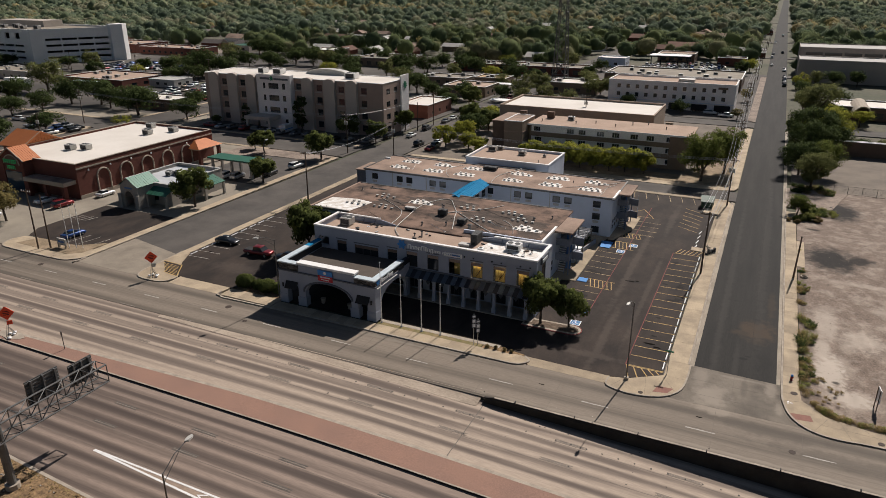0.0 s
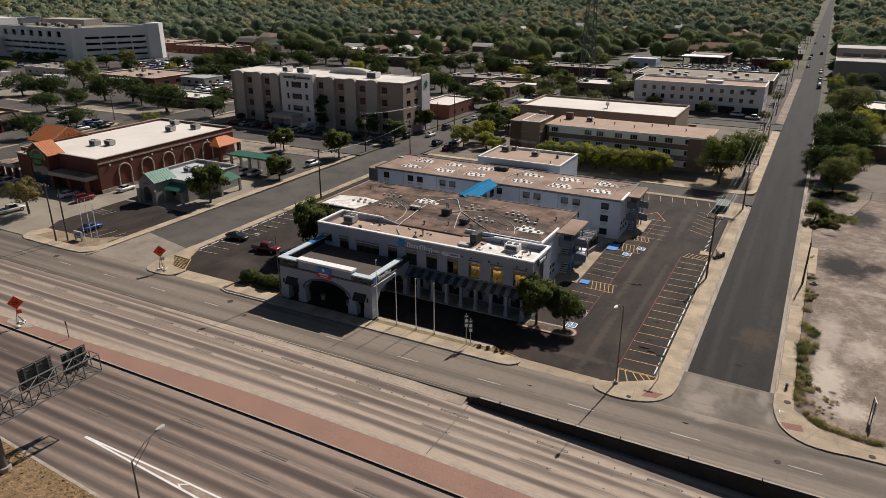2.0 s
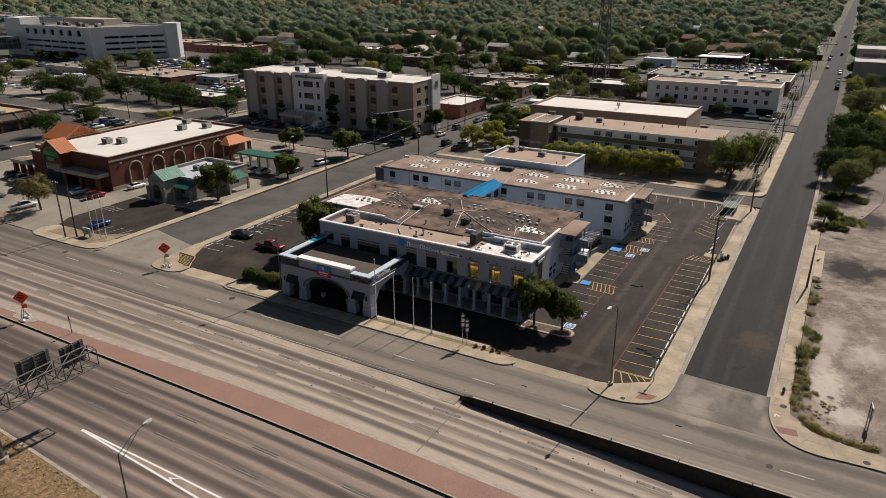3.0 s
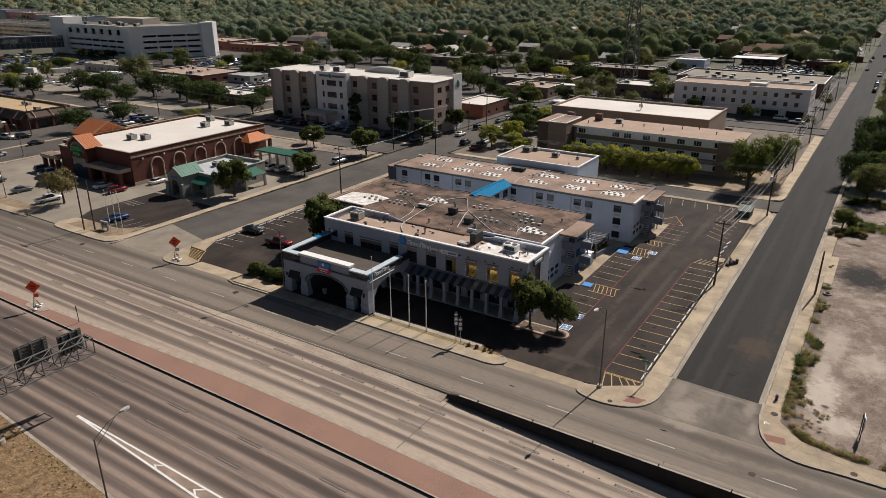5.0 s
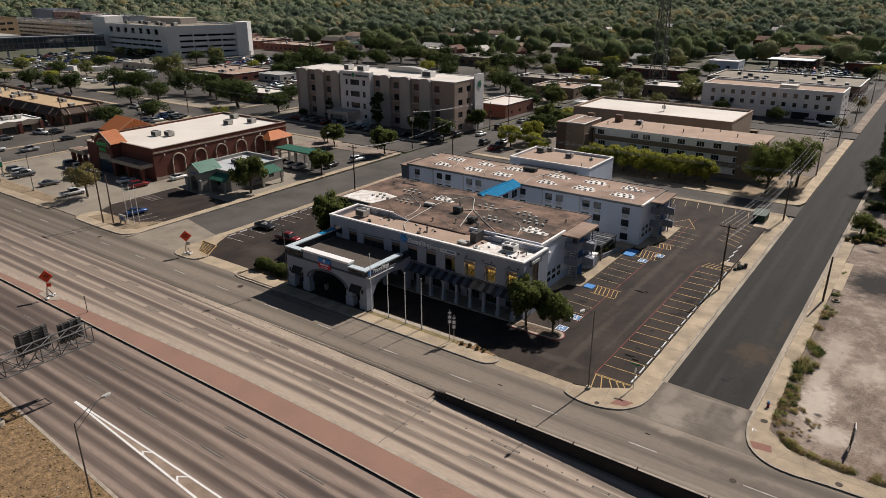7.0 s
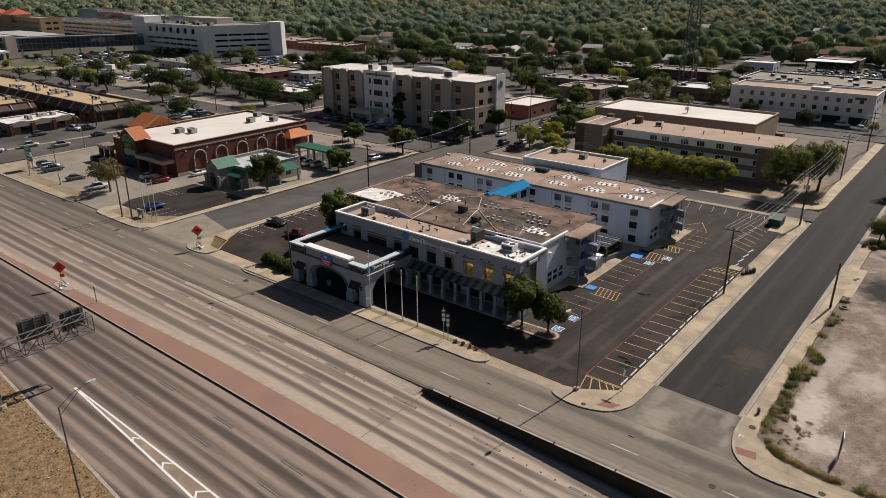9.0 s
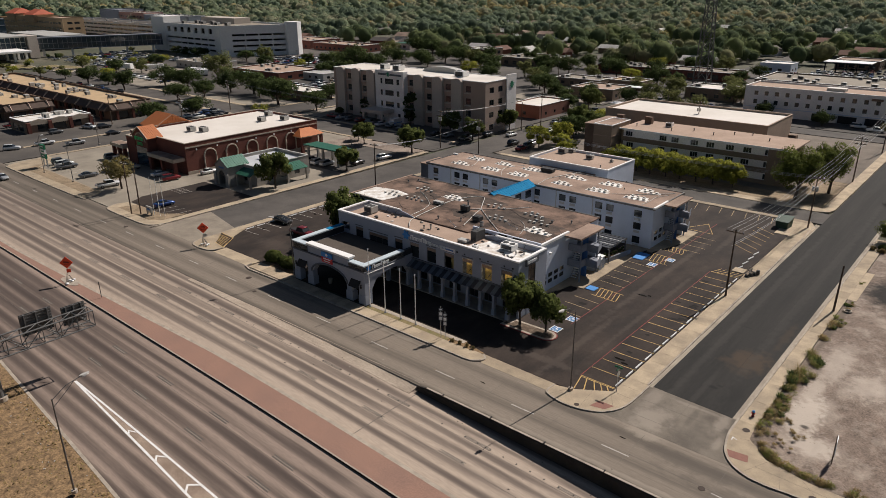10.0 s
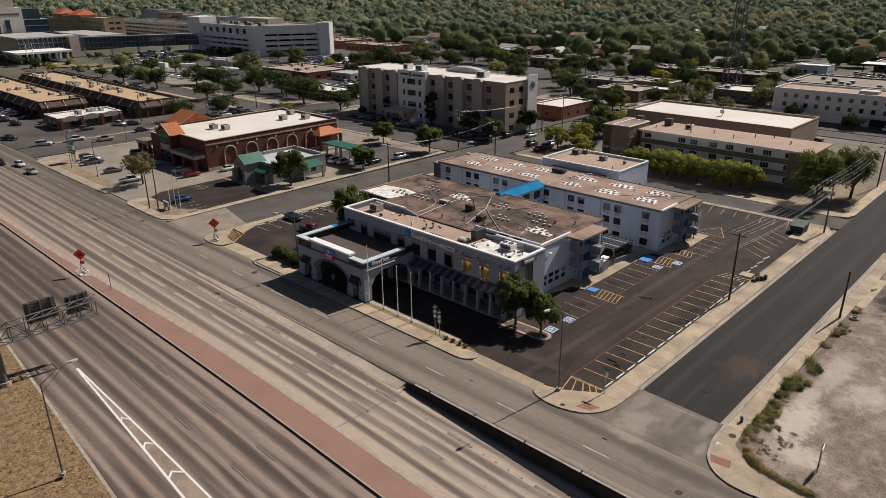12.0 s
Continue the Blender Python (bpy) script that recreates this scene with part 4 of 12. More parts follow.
# alley edges, apartment verge
solid("pavement_alley", boxes((-60, -1.5, 87.6, 89.2, -0.3, 0.13)), M["walk"], "concrete kerb walk behind the hotel lot", "sidewalk")
solid("pavement_tip", slab([(-5.5, 77.5), (-0.05, 77.5), (0.1, 85.5), (-1.2, 88.4), (-5.5, 88.4)], -0.3, 0.128), M["walk"], "concrete corner by the waste container", "sidewalk")
solid("pavement_apartment", slab([(-88, 97.2), (-3, 97.2), (-0.4, 98.5), (0.2, 101), (0.2, 180), (-2.2, 180), (-2.2, 100.5), (-88, 99)], -0.3, 0.13), M["walk"], "concrete sidewalk round the apartment block", "sidewalk")
solid("verge_apartment", slab([(-64, 99.2), (-2.4, 100.6), (-2.4, 126), (-11.5, 126), (-11.5, 108), (-64, 108)], -0.3, 0.1), M["dirt_verge"], "bare dirt and dry grass verge before the apartment block", "grass")
solid("verge_east", slab([(12.8, 90), (20, 91), (24, 106), (10.6, 106), (10.6, 90)], -0.3, 0.12), M["soil"], "bare earth verge below the street trees", "verge")
solid("verge_north_west", slab([(-0.6, 194), (0.35, 194), (0.35, 328), (-2.4, 328), (-2.4, 196)], -0.3, 0.1), M["soil"], "bare dirt verge along the side street", "verge")
solid("verge_hospital", slab([(-130, 80), (-107.4, 80), (-107.4, 87), (-140, 87), (-140, 72), (-131, 72)], 0, 0.12), M["soil"], "dry verge with trees beside the back street", "grass")


for x0, x1, y0, y1 in ((-300, -208.5, 101, 103), (-189.5, -107, 101, 102.6), (-300, -208.5, 86, 88), (-189.5, -131, 86.6, 88), (-191, -189.4, 12, 86), (-191, -189.4, 103, 182), (-208.6, -207, 103, 182), (-208.6, -207, 12, 50), (-208.6, -207, 72, 86), (-104, -90, 181.2, 183)):
    solid("pavement_town", boxes((x0, x1, y0, y1, -0.3, 0.13)), M["walk"], "pale concrete sidewalk along a town street", "sidewalk")
for pts in ([(-262, 103.2), (-209, 103.2), (-209, 117), (-262, 112)], [(-345, 104), (-305, 104), (-300, 120), (-345, 128)], [(-400, 122), (-350, 132), (-345, 158), (-400, 150)], [(-270, 136), (-232, 138), (-232, 142), (-270, 154)], [(-188, 104), (-176, 104), (-176, 120), (-188, 122)], [(-150, 184), (-108, 195), (-108, 202), (-150, 200)]):
    solid("yard_paving", slab(pts, -0.3, 0.02), M["lotconc"], "pale concrete yard beside a town street", "yard")
solid("bare_lot", slab([(-358, 306), (-336, 317), (-420, 418), (-455, 402)], -0.3, 0.03), M["soil"], "bare tan lot among the trees", "lot")


# road markings ----------------------------------------------------
def marking(name, bm, material, label):
    return solid(name, bm, material, label, "road marking")


def dashes(name, y, x0, x1, pitch, length, slope=0.0, black="dash_border"):
    n = int((x1 - x0) / pitch)
    for i in range(n):
        a = x0 + i * pitch
        yy = y + slope * (a - x0)
        bm = bmesh.new()
        graded(bm, a, a + length, yy - 0.05, yy + 0.05, 0.012, 0.02, 1.7)
        marking(name, bm, M["dash_white"], "worn white lane dash")
        if black:
            bm = bmesh.new()
            graded(bm, a - 0.2, a + length + 0.2, yy + 0.09, yy + 0.24, 0.01, 0.02, 1.8)
            graded(bm, a - 0.2, a + length + 0.2, yy - 0.24, yy - 0.09, 0.01, 0.02, 1.8)
            marking(name + "_border", bm, M[black], "black contrast border of a lane dash")


dashes("lane_dash", -12.55, -170.4, 30, 12.2, 3.2, black="dash_faint")
dashes("lane_dash", -16.25, -171.0, 30, 12.2, 3.2, black="dash_faint")
dashes("lane_dash", -28.9, -171.6, 20, 12.2, 3.2)
dashes("lane_dash", -32.55, -170.9, 10, 12.2, 3.2)
for x in range(-167, 60, 12):
    bm = boxes((x, x + 3.2, -5.05, -4.9, -0.02, 0.008))
    marking("frontage_dash", bm, M["dull_white"], "worn white lane dash on the frontage road")
for x in range(-300, -60, 12):
    bm = boxes((x, x + 3.2, -8.9, -8.78, -0.02, 0.008))
    marking("frontage_dash", bm, M["dash_white"], "worn white lane dash on the frontage road")
# exit gore
bm = bmesh.new()
graded(bm, -56.6, 10, -36.47, -36.24, 0.016, 0.03, 3, -36.87, -36.64)
marking("gore_line", bm, M["white_paint"], "broad white gore line")
bm = bmesh.new()
graded(bm, -56.6, 10, -36.57, -36.33, 0.02, 0.03, 3, -40.55, -40.29)
marking("gore_line", bm, M["white_paint"], "broad white gore line")
bm = bmesh.new()
hull(bm, [((x, a, dip(x) - 0.02), (x, b, dip(x) - 0.02), (x, b, dip(x) + 0.008), (x, a, dip(x) + 0.008)) for x, a, b in [(-50 + 5 * i, -37.0 - 0.062 * (5 * i), -36.6) for i in range(12)]])
M["gore"] = mat("rusty_gore_concrete", (0.33, 0.25, 0.19), (0.22, 0.16, 0.12), 0.5, 8, 0.9, 0, 0.1, 0.9, 0.2)
marking("gore_ground", bm, M["gore"], "pale unworn concrete inside the gore")
for i in range(8):
    x = -41.3 + 6.6 * i
    bm = bmesh.new()
    ya, yb = -36.55 - 0.004 * (x + 56), -36.5 - 0.06 * (x + 56.6)
    ym = (ya + yb) / 2
    for (xa, y1), (xc, y2) in (((x + 0.9, ya), (x, ym)), ((x, ym), (x + 0.9, yb))):
        z = dip(x) + 0.012
        vs4 = [(xa - 0.18, y1, z), (xc - 0.18, y2, z), (xc + 0.18, y2, z), (xa + 0.18, y1, z)]
        hull(bm, [[(p[0], p[1], z - 0.02) for p in vs4], vs4])
    bmesh.ops.recalc_face_normals(bm, faces=bm.faces)
    marking("gore_chevron", bm, M["white_paint"], "white chevron in the exit gore")


# hotel parking ----------------------------------------------------
def stripe(name, x0, y0, x1, y1, w, material, label, z=0.034):
    d = Vector((x1 - x0, y1 - y0, 0))
    bm = bmesh.new()
    obox(bm, (x0 + x1) / 2, (y0 + y1) / 2, z - 0.02, z, d.length, w, math.degrees(math.atan2(d.y, d.x)))
    return marking(name, bm, material, label)


Y = "worn yellow parking stall line"
for i in range(17):
    y = 6.05 + 2.755 * i
    stripe("stall_line", -7.8, y, -3.1, y, 0.11, M["yellow_paint"], Y)
stripe("fire_line", -7.95, 5.9, -7.95, 50.2, 0.12, M["red_paint"], "faded red fire lane line")
stripe("fire_line", -16.2, 17.5, -16.2, 76, 0.12, M["red_paint"], "faded red fire lane line")
for a in ((-7.8, 6.0, -7.0, 2.7), (-7.8, 5.8, -3.2, 5.85), (-6.9, 5.8, -5.9, 3.2), (-5.9, 5.8, -4.7, 3.8), (-5.0, 5.8, -4.0, 4.4), (-4.1, 5.8, -3.5, 5.0)):
    stripe("hatch_line", *a, 0.13, M["yellow_paint"], "yellow hatching at the parking corner")
for i in range(6):
    stripe("hatch_line", -7.6 + 0.75 * i, 50.2, -6.8 + 0.75 * i, 52.6, 0.12, M["yellow_paint"], "yellow hatching by the power pole")
for y in (20.7, 23.7, 26.5, 34.6, 37.25, 40.0, 42.8, 45.4):
    stripe("stall_line", -20.9, y, -16.3, y - 0.25, 0.1, M["tan_paint"], "faded tan parking stall line")
for i in range(4):
    y = 57.4 + 2.755 * i
    stripe("stall_line", -17.9, y + 0.2, -12.6, y - 0.2, 0.1, M["tan_paint"], "faded tan parking stall line")
for ya, yb, k in ((28.7, 31.8, 6), (48.2, 51.9, 5), (54.8, 57.2, 6)):
    stripe("hatch_line", -19.2, ya, -14.9, ya - 0.2, 0.11, M["yellow_paint"], "yellow hatched access aisle")
    stripe("hatch_line", -19.2, yb, -14.9, yb - 0.2, 0.11, M["yellow_paint"], "yellow hatched access aisle")
    for i in range(k):
        stripe("hatch_line", -19.0 + 0.7 * i, yb - 0.1, -18.3 + 0.7 * i, ya, 0.12, M["yellow_paint"], "yellow hatched access aisle")
for x, y, a, b in ((-20.1, 30.7, 1.6, 1.6), (-20.4, 49.0, 2.3, 3.4)):
    marking("ramp_paint", boxes((x - a / 2, x + a / 2, y - b / 2, y + b / 2, 0.0, 0.14 if x > -20.2 else 0.15)), M["blue_paint"], "blue painted access ramp")
for x, y in ((-15.4, 50.7), (-17.0, 46.7), (-16.9, 19.1), (-17.1, 14.8)):
    sym = thing("parking_symbol", x, y, 0, "blue parking square with a white wheelchair sign", "road marking", kind="structure")
    part("border", boxes((x - 0.78, x + 0.78, y - 0.78, y + 0.78, 0.0, 0.029)), M["sign_white"], sym, "white painted border")
    part("square", boxes((x - 0.66, x + 0.66, y - 0.66, y + 0.66, 0.0, 0.033)), M["blue_square"], sym)
    bm = bmesh.new()
    ring = arc(x - 0.05, y - 0.12, 0.34, 60, 330, 10)
    for p, q in zip(ring, ring[1:]):
        obox(bm, (p[0] + q[0]) / 2, (p[1] + q[1]) / 2, 0.02, 0.037, math.dist(p, q) + 0.03, 0.1, math.degrees(math.atan2(q[1] - p[1], q[0] - p[0])))
    obox(bm, x, y + 0.22, 0.02, 0.038, 0.12, 0.5, 8)
    obox(bm, x + 0.2, y - 0.05, 0.02, 0.039, 0.4, 0.1, 0)
    prism(bm, arc(x, y + 0.55, 0.09, 0, 330, 8), 0.02, 0.037)
    part("wheelchair_sign", bm, M["sign_white"], sym)
# far row of stalls and triangle
for i in range(8):
    x = -27.5 + 2.7 * i
    stripe("stall_line", x, 87.3, x + 0.9, 83.0, 0.1, M["tan_paint"], "faded tan parking stall line")
for a in ((-20.6, 69.2, -17.5, 74.5), (-17.5, 74.5, -14.6, 69.0), (-20.6, 69.2, -14.6, 69.0)):
    stripe("hatch_line", *a, 0.12, M["yellow_paint"], "yellow painted triangle")
for i in range(6):
    stripe("stall_line", -9.2, 66.0 + 2.6 * i, -5.2, 63.4 + 2.6 * i, 0.1, M["yellow_paint"], "faded stall line near the waste container")
# west lot
for i in range(10):
    x = 11.0 + 2.755 * i
    stripe("stall_line", -89.2, x, -84.2, x + 0.2, 0.1, M["dull_white"], "faded stall line")
for a in ((-91.0, 7.0, -86.4, 6.7), (-86.4, 6.7, -83.6, 2.6), (-83.6, 2.6, -87.2, 3.2)):
    stripe("hatch_line", *a, 0.16, M["yellow_paint"], "orange-yellow hatched corner", 0.145)
for i in range(7):
    q = (i + 0.6) / 7.6
    stripe("hatch_line", -90.6 + 3.6 * q, 6.5 - 3.2 * q, -86.7 + 2.8 * q, 6.3 - 3.7 * q, 0.11, M["yellow_paint"], "orange-yellow hatched corner", 0.144)
for i in range(5):
    stripe("stall_line", -66.5, 15 + 2.8 * i, -62.6, 15.4 + 2.8 * i, 0.1, M["yellow_paint"], Y)
# bank and shop lots
for i in range(5):
    stripe("stall_line", -118.2 + 2.7 * i, 6.2, -117.4 + 2.7 * i, 11.0, 0.1, M["dull_white"], "faded stall line")
for i in range(6):
    stripe("hatch_line", -130.2 + 1.3 * i, 16.5, -129.4 + 1.3 * i, 19.4, 0.13, M["dull_white"], "white hatched pad before the bank")
for i in range(9):
    stripe("stall_line", -184 + 2.9 * i, 7.0, -183.4 + 2.9 * i, 12.0, 0.1, M["dull_white"], "faded stall line")


# stains and patches
M["stain"] = mat("oil_stain", (0.01, 0.0085, 0.0075), (0.014, 0.012, 0.011), 1.5, 12, 1.0, 0, 0.1, spec=0.0)
M["joint"] = mat("joint_filler", (0.16, 0.14, 0.12), (0.12, 0.105, 0.09), 1.5, 12, 0.95, 0, 0.1)
M["drip"] = mat("drip_stain", (0.011, 0.009, 0.008), (0.022, 0.017, 0.014), 1.5, 8, 0.85, 0, 0.1, spec=0.2)
M["oil_film"] = mat("faint_oil", (0.026, 0.024, 0.022), (0.04, 0.037, 0.034), 1.5, 12, 0.9, 0, 0.1, spec=0.2)


def blot(x, y, rx, ry, z, seed, material, label):
    pts = []
    for k in range(18):
        a = k * math.pi / 9
        q = 1 + 0.45 * noise.noise((math.cos(a) * 1.3 + seed, math.sin(a) * 1.3, seed * 0.7))
        pts.append((x + rx * q * math.cos(a), y + ry * q * math.sin(a)))
    return solid("stain", slab(pts, z - 0.02, z), material, label, "stain")


for i, (x, y, rx, ry) in enumerate(((-12.6, 33.5, 0.9, 0.16), (-11.6, 34.0, 0.3, 0.2), (-6.0, 12.9, 0.7, 0.2), (-5.0, 12.2, 0.5, 0.2), (-86, 27, 0.5, 0.3), (-86.4, 14, 0.5, 0.3))):
    blot(x, y, rx, ry, 0.03, i * 1.7, M["stain"], "dark oil stain on the parking lot")
g = random.Random(12)
for i in range(30):
    row = i % 3
    x = g.uniform(-20.2, -17.4) if row < 2 else g.uniform(-7.2, -4.2)
    y = (20 + 2.755 * g.randrange(12) if row < 2 else 6 + 2.755 * g.randrange(15)) + g.uniform(0.7, 2.0)
    r = g.uniform(0.12, 0.45)
    solid("stain", slab(ragged(x, y, r * g.uniform(1, 2.2), r, i * 0.77, 24), 0.0, 0.0272 + 0.0001 * (i % 9)), M["drip"], "dark drip stain in a parking stall", "stain")
for i, (x, y, rx, ry) in enumerate(((-16.5, -3.4, 0.4, 0.08), (2.2, -2.4, 0.4, 0.08))):
    blot(x, y, rx, ry, 0.016, 20 + i * 1.3, M["stain"], "dark spot on the concrete")
for x in (3.6, 7.0):
    solid("seam", boxes((x - 0.015, x + 0.015, 9.6, 88, 0.0, 0.0165)), M["oil_film"], "sealed seam along the side street", "seam")
for y in (2.6, 6.0):
    solid("seam", boxes((0.4, 10.4, y - 0.015, y + 0.015, 0.0, 0.0105)), M["joint"], "joint across the apron", "seam")
solid("seam", boxes((5.3, 5.33, 0.4, 9.1, 0.0, 0.0105)), M["joint"], "joint along the apron", "seam")
for i in range(26):
    x = -170 + 9.15 * i
    solid("seam", boxes((x, x + 0.025, -9.0, -0.4, 0.0, 0.005)), M["joint"], "saw-cut joint across the frontage road", "seam")
solid("seam", boxes((-300, 85, -4.62, -4.57, 0.0, 0.005)), M["joint"], "saw-cut joint along the frontage road", "seam")
for y in (-13.0, -16.7, -29.35, -33.0, -36.0):
    bm = bmesh.new()
    graded(bm, -170, 60, y - 0.02, y + 0.02, 0.007, 0.02)
    solid("seam", bm, M["joint"], "joint between the concrete lanes", "seam")
bm = bmesh.new()
graded(bm, -21.75, -21.65, -20.6, -9.8, 0.007, 0.02)
solid("seam", bm, M["joint"], "joint across the concrete lanes", "seam")
scraps = (bmesh.new(), bmesh.new())
for i in range(60):
    x, y = rng.uniform(-80, 5), rng.choice((-8.0, -10.6, -11.2, -14.4)) + rng.uniform(-0.5, 0.5)
    z = 0.0 if y > -9.2 else dip(x)
    box(scraps[rng.random() < 0.4], x, x + rng.uniform(0.05, 0.16), y, y + rng.uniform(0.04, 0.1), z - 0.01, z + 0.03)
solid("road_debris", scraps[0], M["oil_film"], "dark scraps of debris strewn along the road", "debris", "stuff")
solid("road_debris", scraps[1], M["dull_white"], "pale scraps of debris strewn along the road", "debris", "stuff")
for y, xa in ((-12.55, -75.0), (-16.25, -40.0)):
    bm = bmesh.new()
    x = xa
    while x < 12:
        if rng.random() < 0.8:
            graded(bm, x, x + 0.16, y - 0.08 + rng.uniform(-0.05, 0.05), y + 0.08, 0.03, 0.05, 0.2)
        x += 1.75 if y > -14 else 6.1
    solid("lane_buttons", bm, M["black_paint"], "row of dark worn lane buttons", "lane buttons", "stuff")

# ---------- walls, windows ----------
class Face:
    """An upright facade from p to q; u runs along it, its outside lies on the right."""

    def __init__(self, p, q):
        self.p, self.q = Vector((*p, 0)), Vector((*q, 0))
        self.length = (self.q - self.p).length
        d = (self.q - self.p).normalized()
        self.deg = math.degrees(math.atan2(d.y, d.x))
        self.m = pose(p[0], p[1], 0, 0, 0, self.deg)

    def at(self, u, z, depth=0.0):
        return self.m @ pose(u, depth, z)


def wall(bm, face, z0, z1, holes=(), thick=0.3, u0=0.0, u1=None):
    """One wall with thickness, pierced by holes (u, z, width, height)."""
    u1 = face.length if u1 is None else u1
    us = sorted({u0, u1} | {round(min(max(v, u0), u1), 4) for h in holes for v in (h[0], h[0] + h[2])})
    zz = sorted({z0, z1} | {round(min(max(v, z0), z1), 4) for h in holes for v in (h[1], h[1] + h[3])})
    full = {}
    for i in range(len(us) - 1):
        for j in range(len(zz) - 1):
            u, z = (us[i] + us[i + 1]) / 2, (zz[j] + zz[j + 1]) / 2
            full[i, j] = not any(h[0] < u < h[0] + h[2] and h[1] < z < h[1] + h[3] for h in holes)
    vs = {}

    def vert(i, j, k):
        if (i, j, k) not in vs:
            vs[i, j, k] = bm.verts.new(face.m @ Vector((us[i], thick * k, zz[j])))
        return vs[i, j, k]
    for (i, j), on in full.items():
        if not on:
            continue
        a, b, c, d = (i, j), (i + 1, j), (i + 1, j + 1), (i, j + 1)
        bm.faces.new([vert(*p, 0) for p in (a, b, c, d)])
        bm.faces.new([vert(*p, 1) for p in (d, c, b, a)])
        for p, q, n in ((b, a, (i, j - 1)), (c, b, (i + 1, j)), (d, c, (i, j + 1)), (a, d, (i - 1, j))):
            if not full.get(n, False):
                bm.faces.new((vert(*p, 0), vert(*q, 0), vert(*q, 1), vert(*p, 1)))


WIN = {}


def window(parent, face, u, z, w, h, nu=1, nv=1, glass="glass", frame_mat="frame", depth=0.12, sill=False, bar=0.06, label=""):
    """A window set back in its opening: window > window_frame, pane (and sill)."""
    key = (round(w, 2), round(h, 2), nu, nv, glass, frame_mat, bar)
    if key not in WIN:
        bm = bmesh.new()
        cw, ch = (w - bar) / nu, (h - bar) / nv
        wall(bm, Face((0, -0.03), (w, -0.03)), 0, h, [(bar + cw * i, bar + ch * j, cw - bar, ch - bar) for i in range(nu) for j in range(nv)], 0.1)
        fr = mesh_of("window_frame", bm, M[frame_mat])
        WIN[key] = (fr, mesh_of("pane", boxes((bar * 0.6, w - bar * 0.6, 0.01, 0.03, bar * 0.6, h - bar * 0.6)), M[glass]), mesh_of("window_sill", boxes((-0.06, w + 0.06, -0.2, 0.1, -0.09, 0.0)), M["cap"]))
    fr, pn, sl = WIN[key]
    win = put("window", fr, parent, face.at(u, z, depth), label)
    BASE[win] = offset(parent)
    for nm, me in (("pane", pn),) + ((("window_sill", sl),) if sill else ()):
        ob = new(nm, me)
        ob.parent = win
    return win


def ring_cap(bm, x0, x1, y0, y1, w, z0, z1):
    """A rectangular coping."""
    box(bm, x0, x1, y0, y0 + w, z0, z1)
    box(bm, x0, x1, y1 - w, y1, z0, z1)
    box(bm, x0, x0 + w, y0 + w, y1 - w, z0, z1)
    box(bm, x1 - w, x1, y0 + w, y1 - w, z0, z1)


M["letter_white"] = mat("raised_white_letters", (0.85, 0.86, 0.86), (0.78, 0.79, 0.8), 2, 12, 0.5, 0, 0)


def letter_bars(shape, size, m, material, parent, label="white raised letter bar"):
    """A line of raised bars in place of letters: C capital, l tall, x low, y with a tail."""
    at = 0.0
    for ch in shape:
        w, lo, hi = {"C": (0.52, 0.0, 0.72), "x": (0.44, 0.0, 0.5), "l": (0.24, 0.0, 0.66), "y": (0.44, -0.2, 0.5), " ": (0.3, 0, 0)}[ch]
        if hi:
            a0, a1, st = at * size, (at + w) * size, 0.12 * size
            bm = boxes((a0, a0 + st, lo * size, hi * size, 0.0, 0.09), (a1 - st, a1, lo * size, hi * size, 0.0, 0.09), (a0 + st, a1 - st, hi * size - st, hi * size, 0.0, 0.09))
            bmesh.ops.transform(bm, matrix=m, verts=bm.verts)
            part("letter_bar", bm, material, parent, label)
        at += w + 0.11



UP = pose(0, 0, 0, 90, 0, 0)

# ---------- hotel: front block ----------
hotel = thing("hotel", -42.5, 30, 0, "blue-grey stucco hotel with flat gravel roofs and white copings", "hotel")
FX0, FX1, FY0, FY1 = -62.0, -23.0, 13.4, 20.7
front = Face((FX0, FY0), (FX1, FY0))
openings = [(0.85, 6.1, 1.95, 1.4), (4.4, 4.4, 1.85, 2.85), (7.8, 4.7, 4.5, 2.3), (14.0, 4.9, 1.75, 2.35)] + [(17.45 + 3.7 * i, 4.9, 1.95, 2.5) for i in range(6)]
bm = bmesh.new()
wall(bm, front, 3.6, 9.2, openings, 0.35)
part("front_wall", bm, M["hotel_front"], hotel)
bm = bmesh.new()
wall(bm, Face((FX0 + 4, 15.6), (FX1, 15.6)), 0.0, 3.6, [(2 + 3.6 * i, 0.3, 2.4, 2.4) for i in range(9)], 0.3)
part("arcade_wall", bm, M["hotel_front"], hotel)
arc_face = Face((FX0 + 4, 15.6), (FX1, 15.6))
for i in range(9):
    window(hotel, arc_face, 2 + 3.6 * i, 0.3, 2.4, 2.4, 3, 1)
bm = bmesh.new()
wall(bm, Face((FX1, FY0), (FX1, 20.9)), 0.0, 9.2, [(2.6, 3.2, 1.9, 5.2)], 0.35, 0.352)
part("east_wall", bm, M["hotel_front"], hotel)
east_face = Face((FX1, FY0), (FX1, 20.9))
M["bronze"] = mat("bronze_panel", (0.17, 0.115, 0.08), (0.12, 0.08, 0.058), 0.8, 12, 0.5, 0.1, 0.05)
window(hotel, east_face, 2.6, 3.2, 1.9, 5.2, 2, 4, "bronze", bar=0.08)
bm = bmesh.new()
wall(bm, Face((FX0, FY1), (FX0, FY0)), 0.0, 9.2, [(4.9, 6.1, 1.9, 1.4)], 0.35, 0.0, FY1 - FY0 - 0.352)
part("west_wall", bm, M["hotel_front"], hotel)
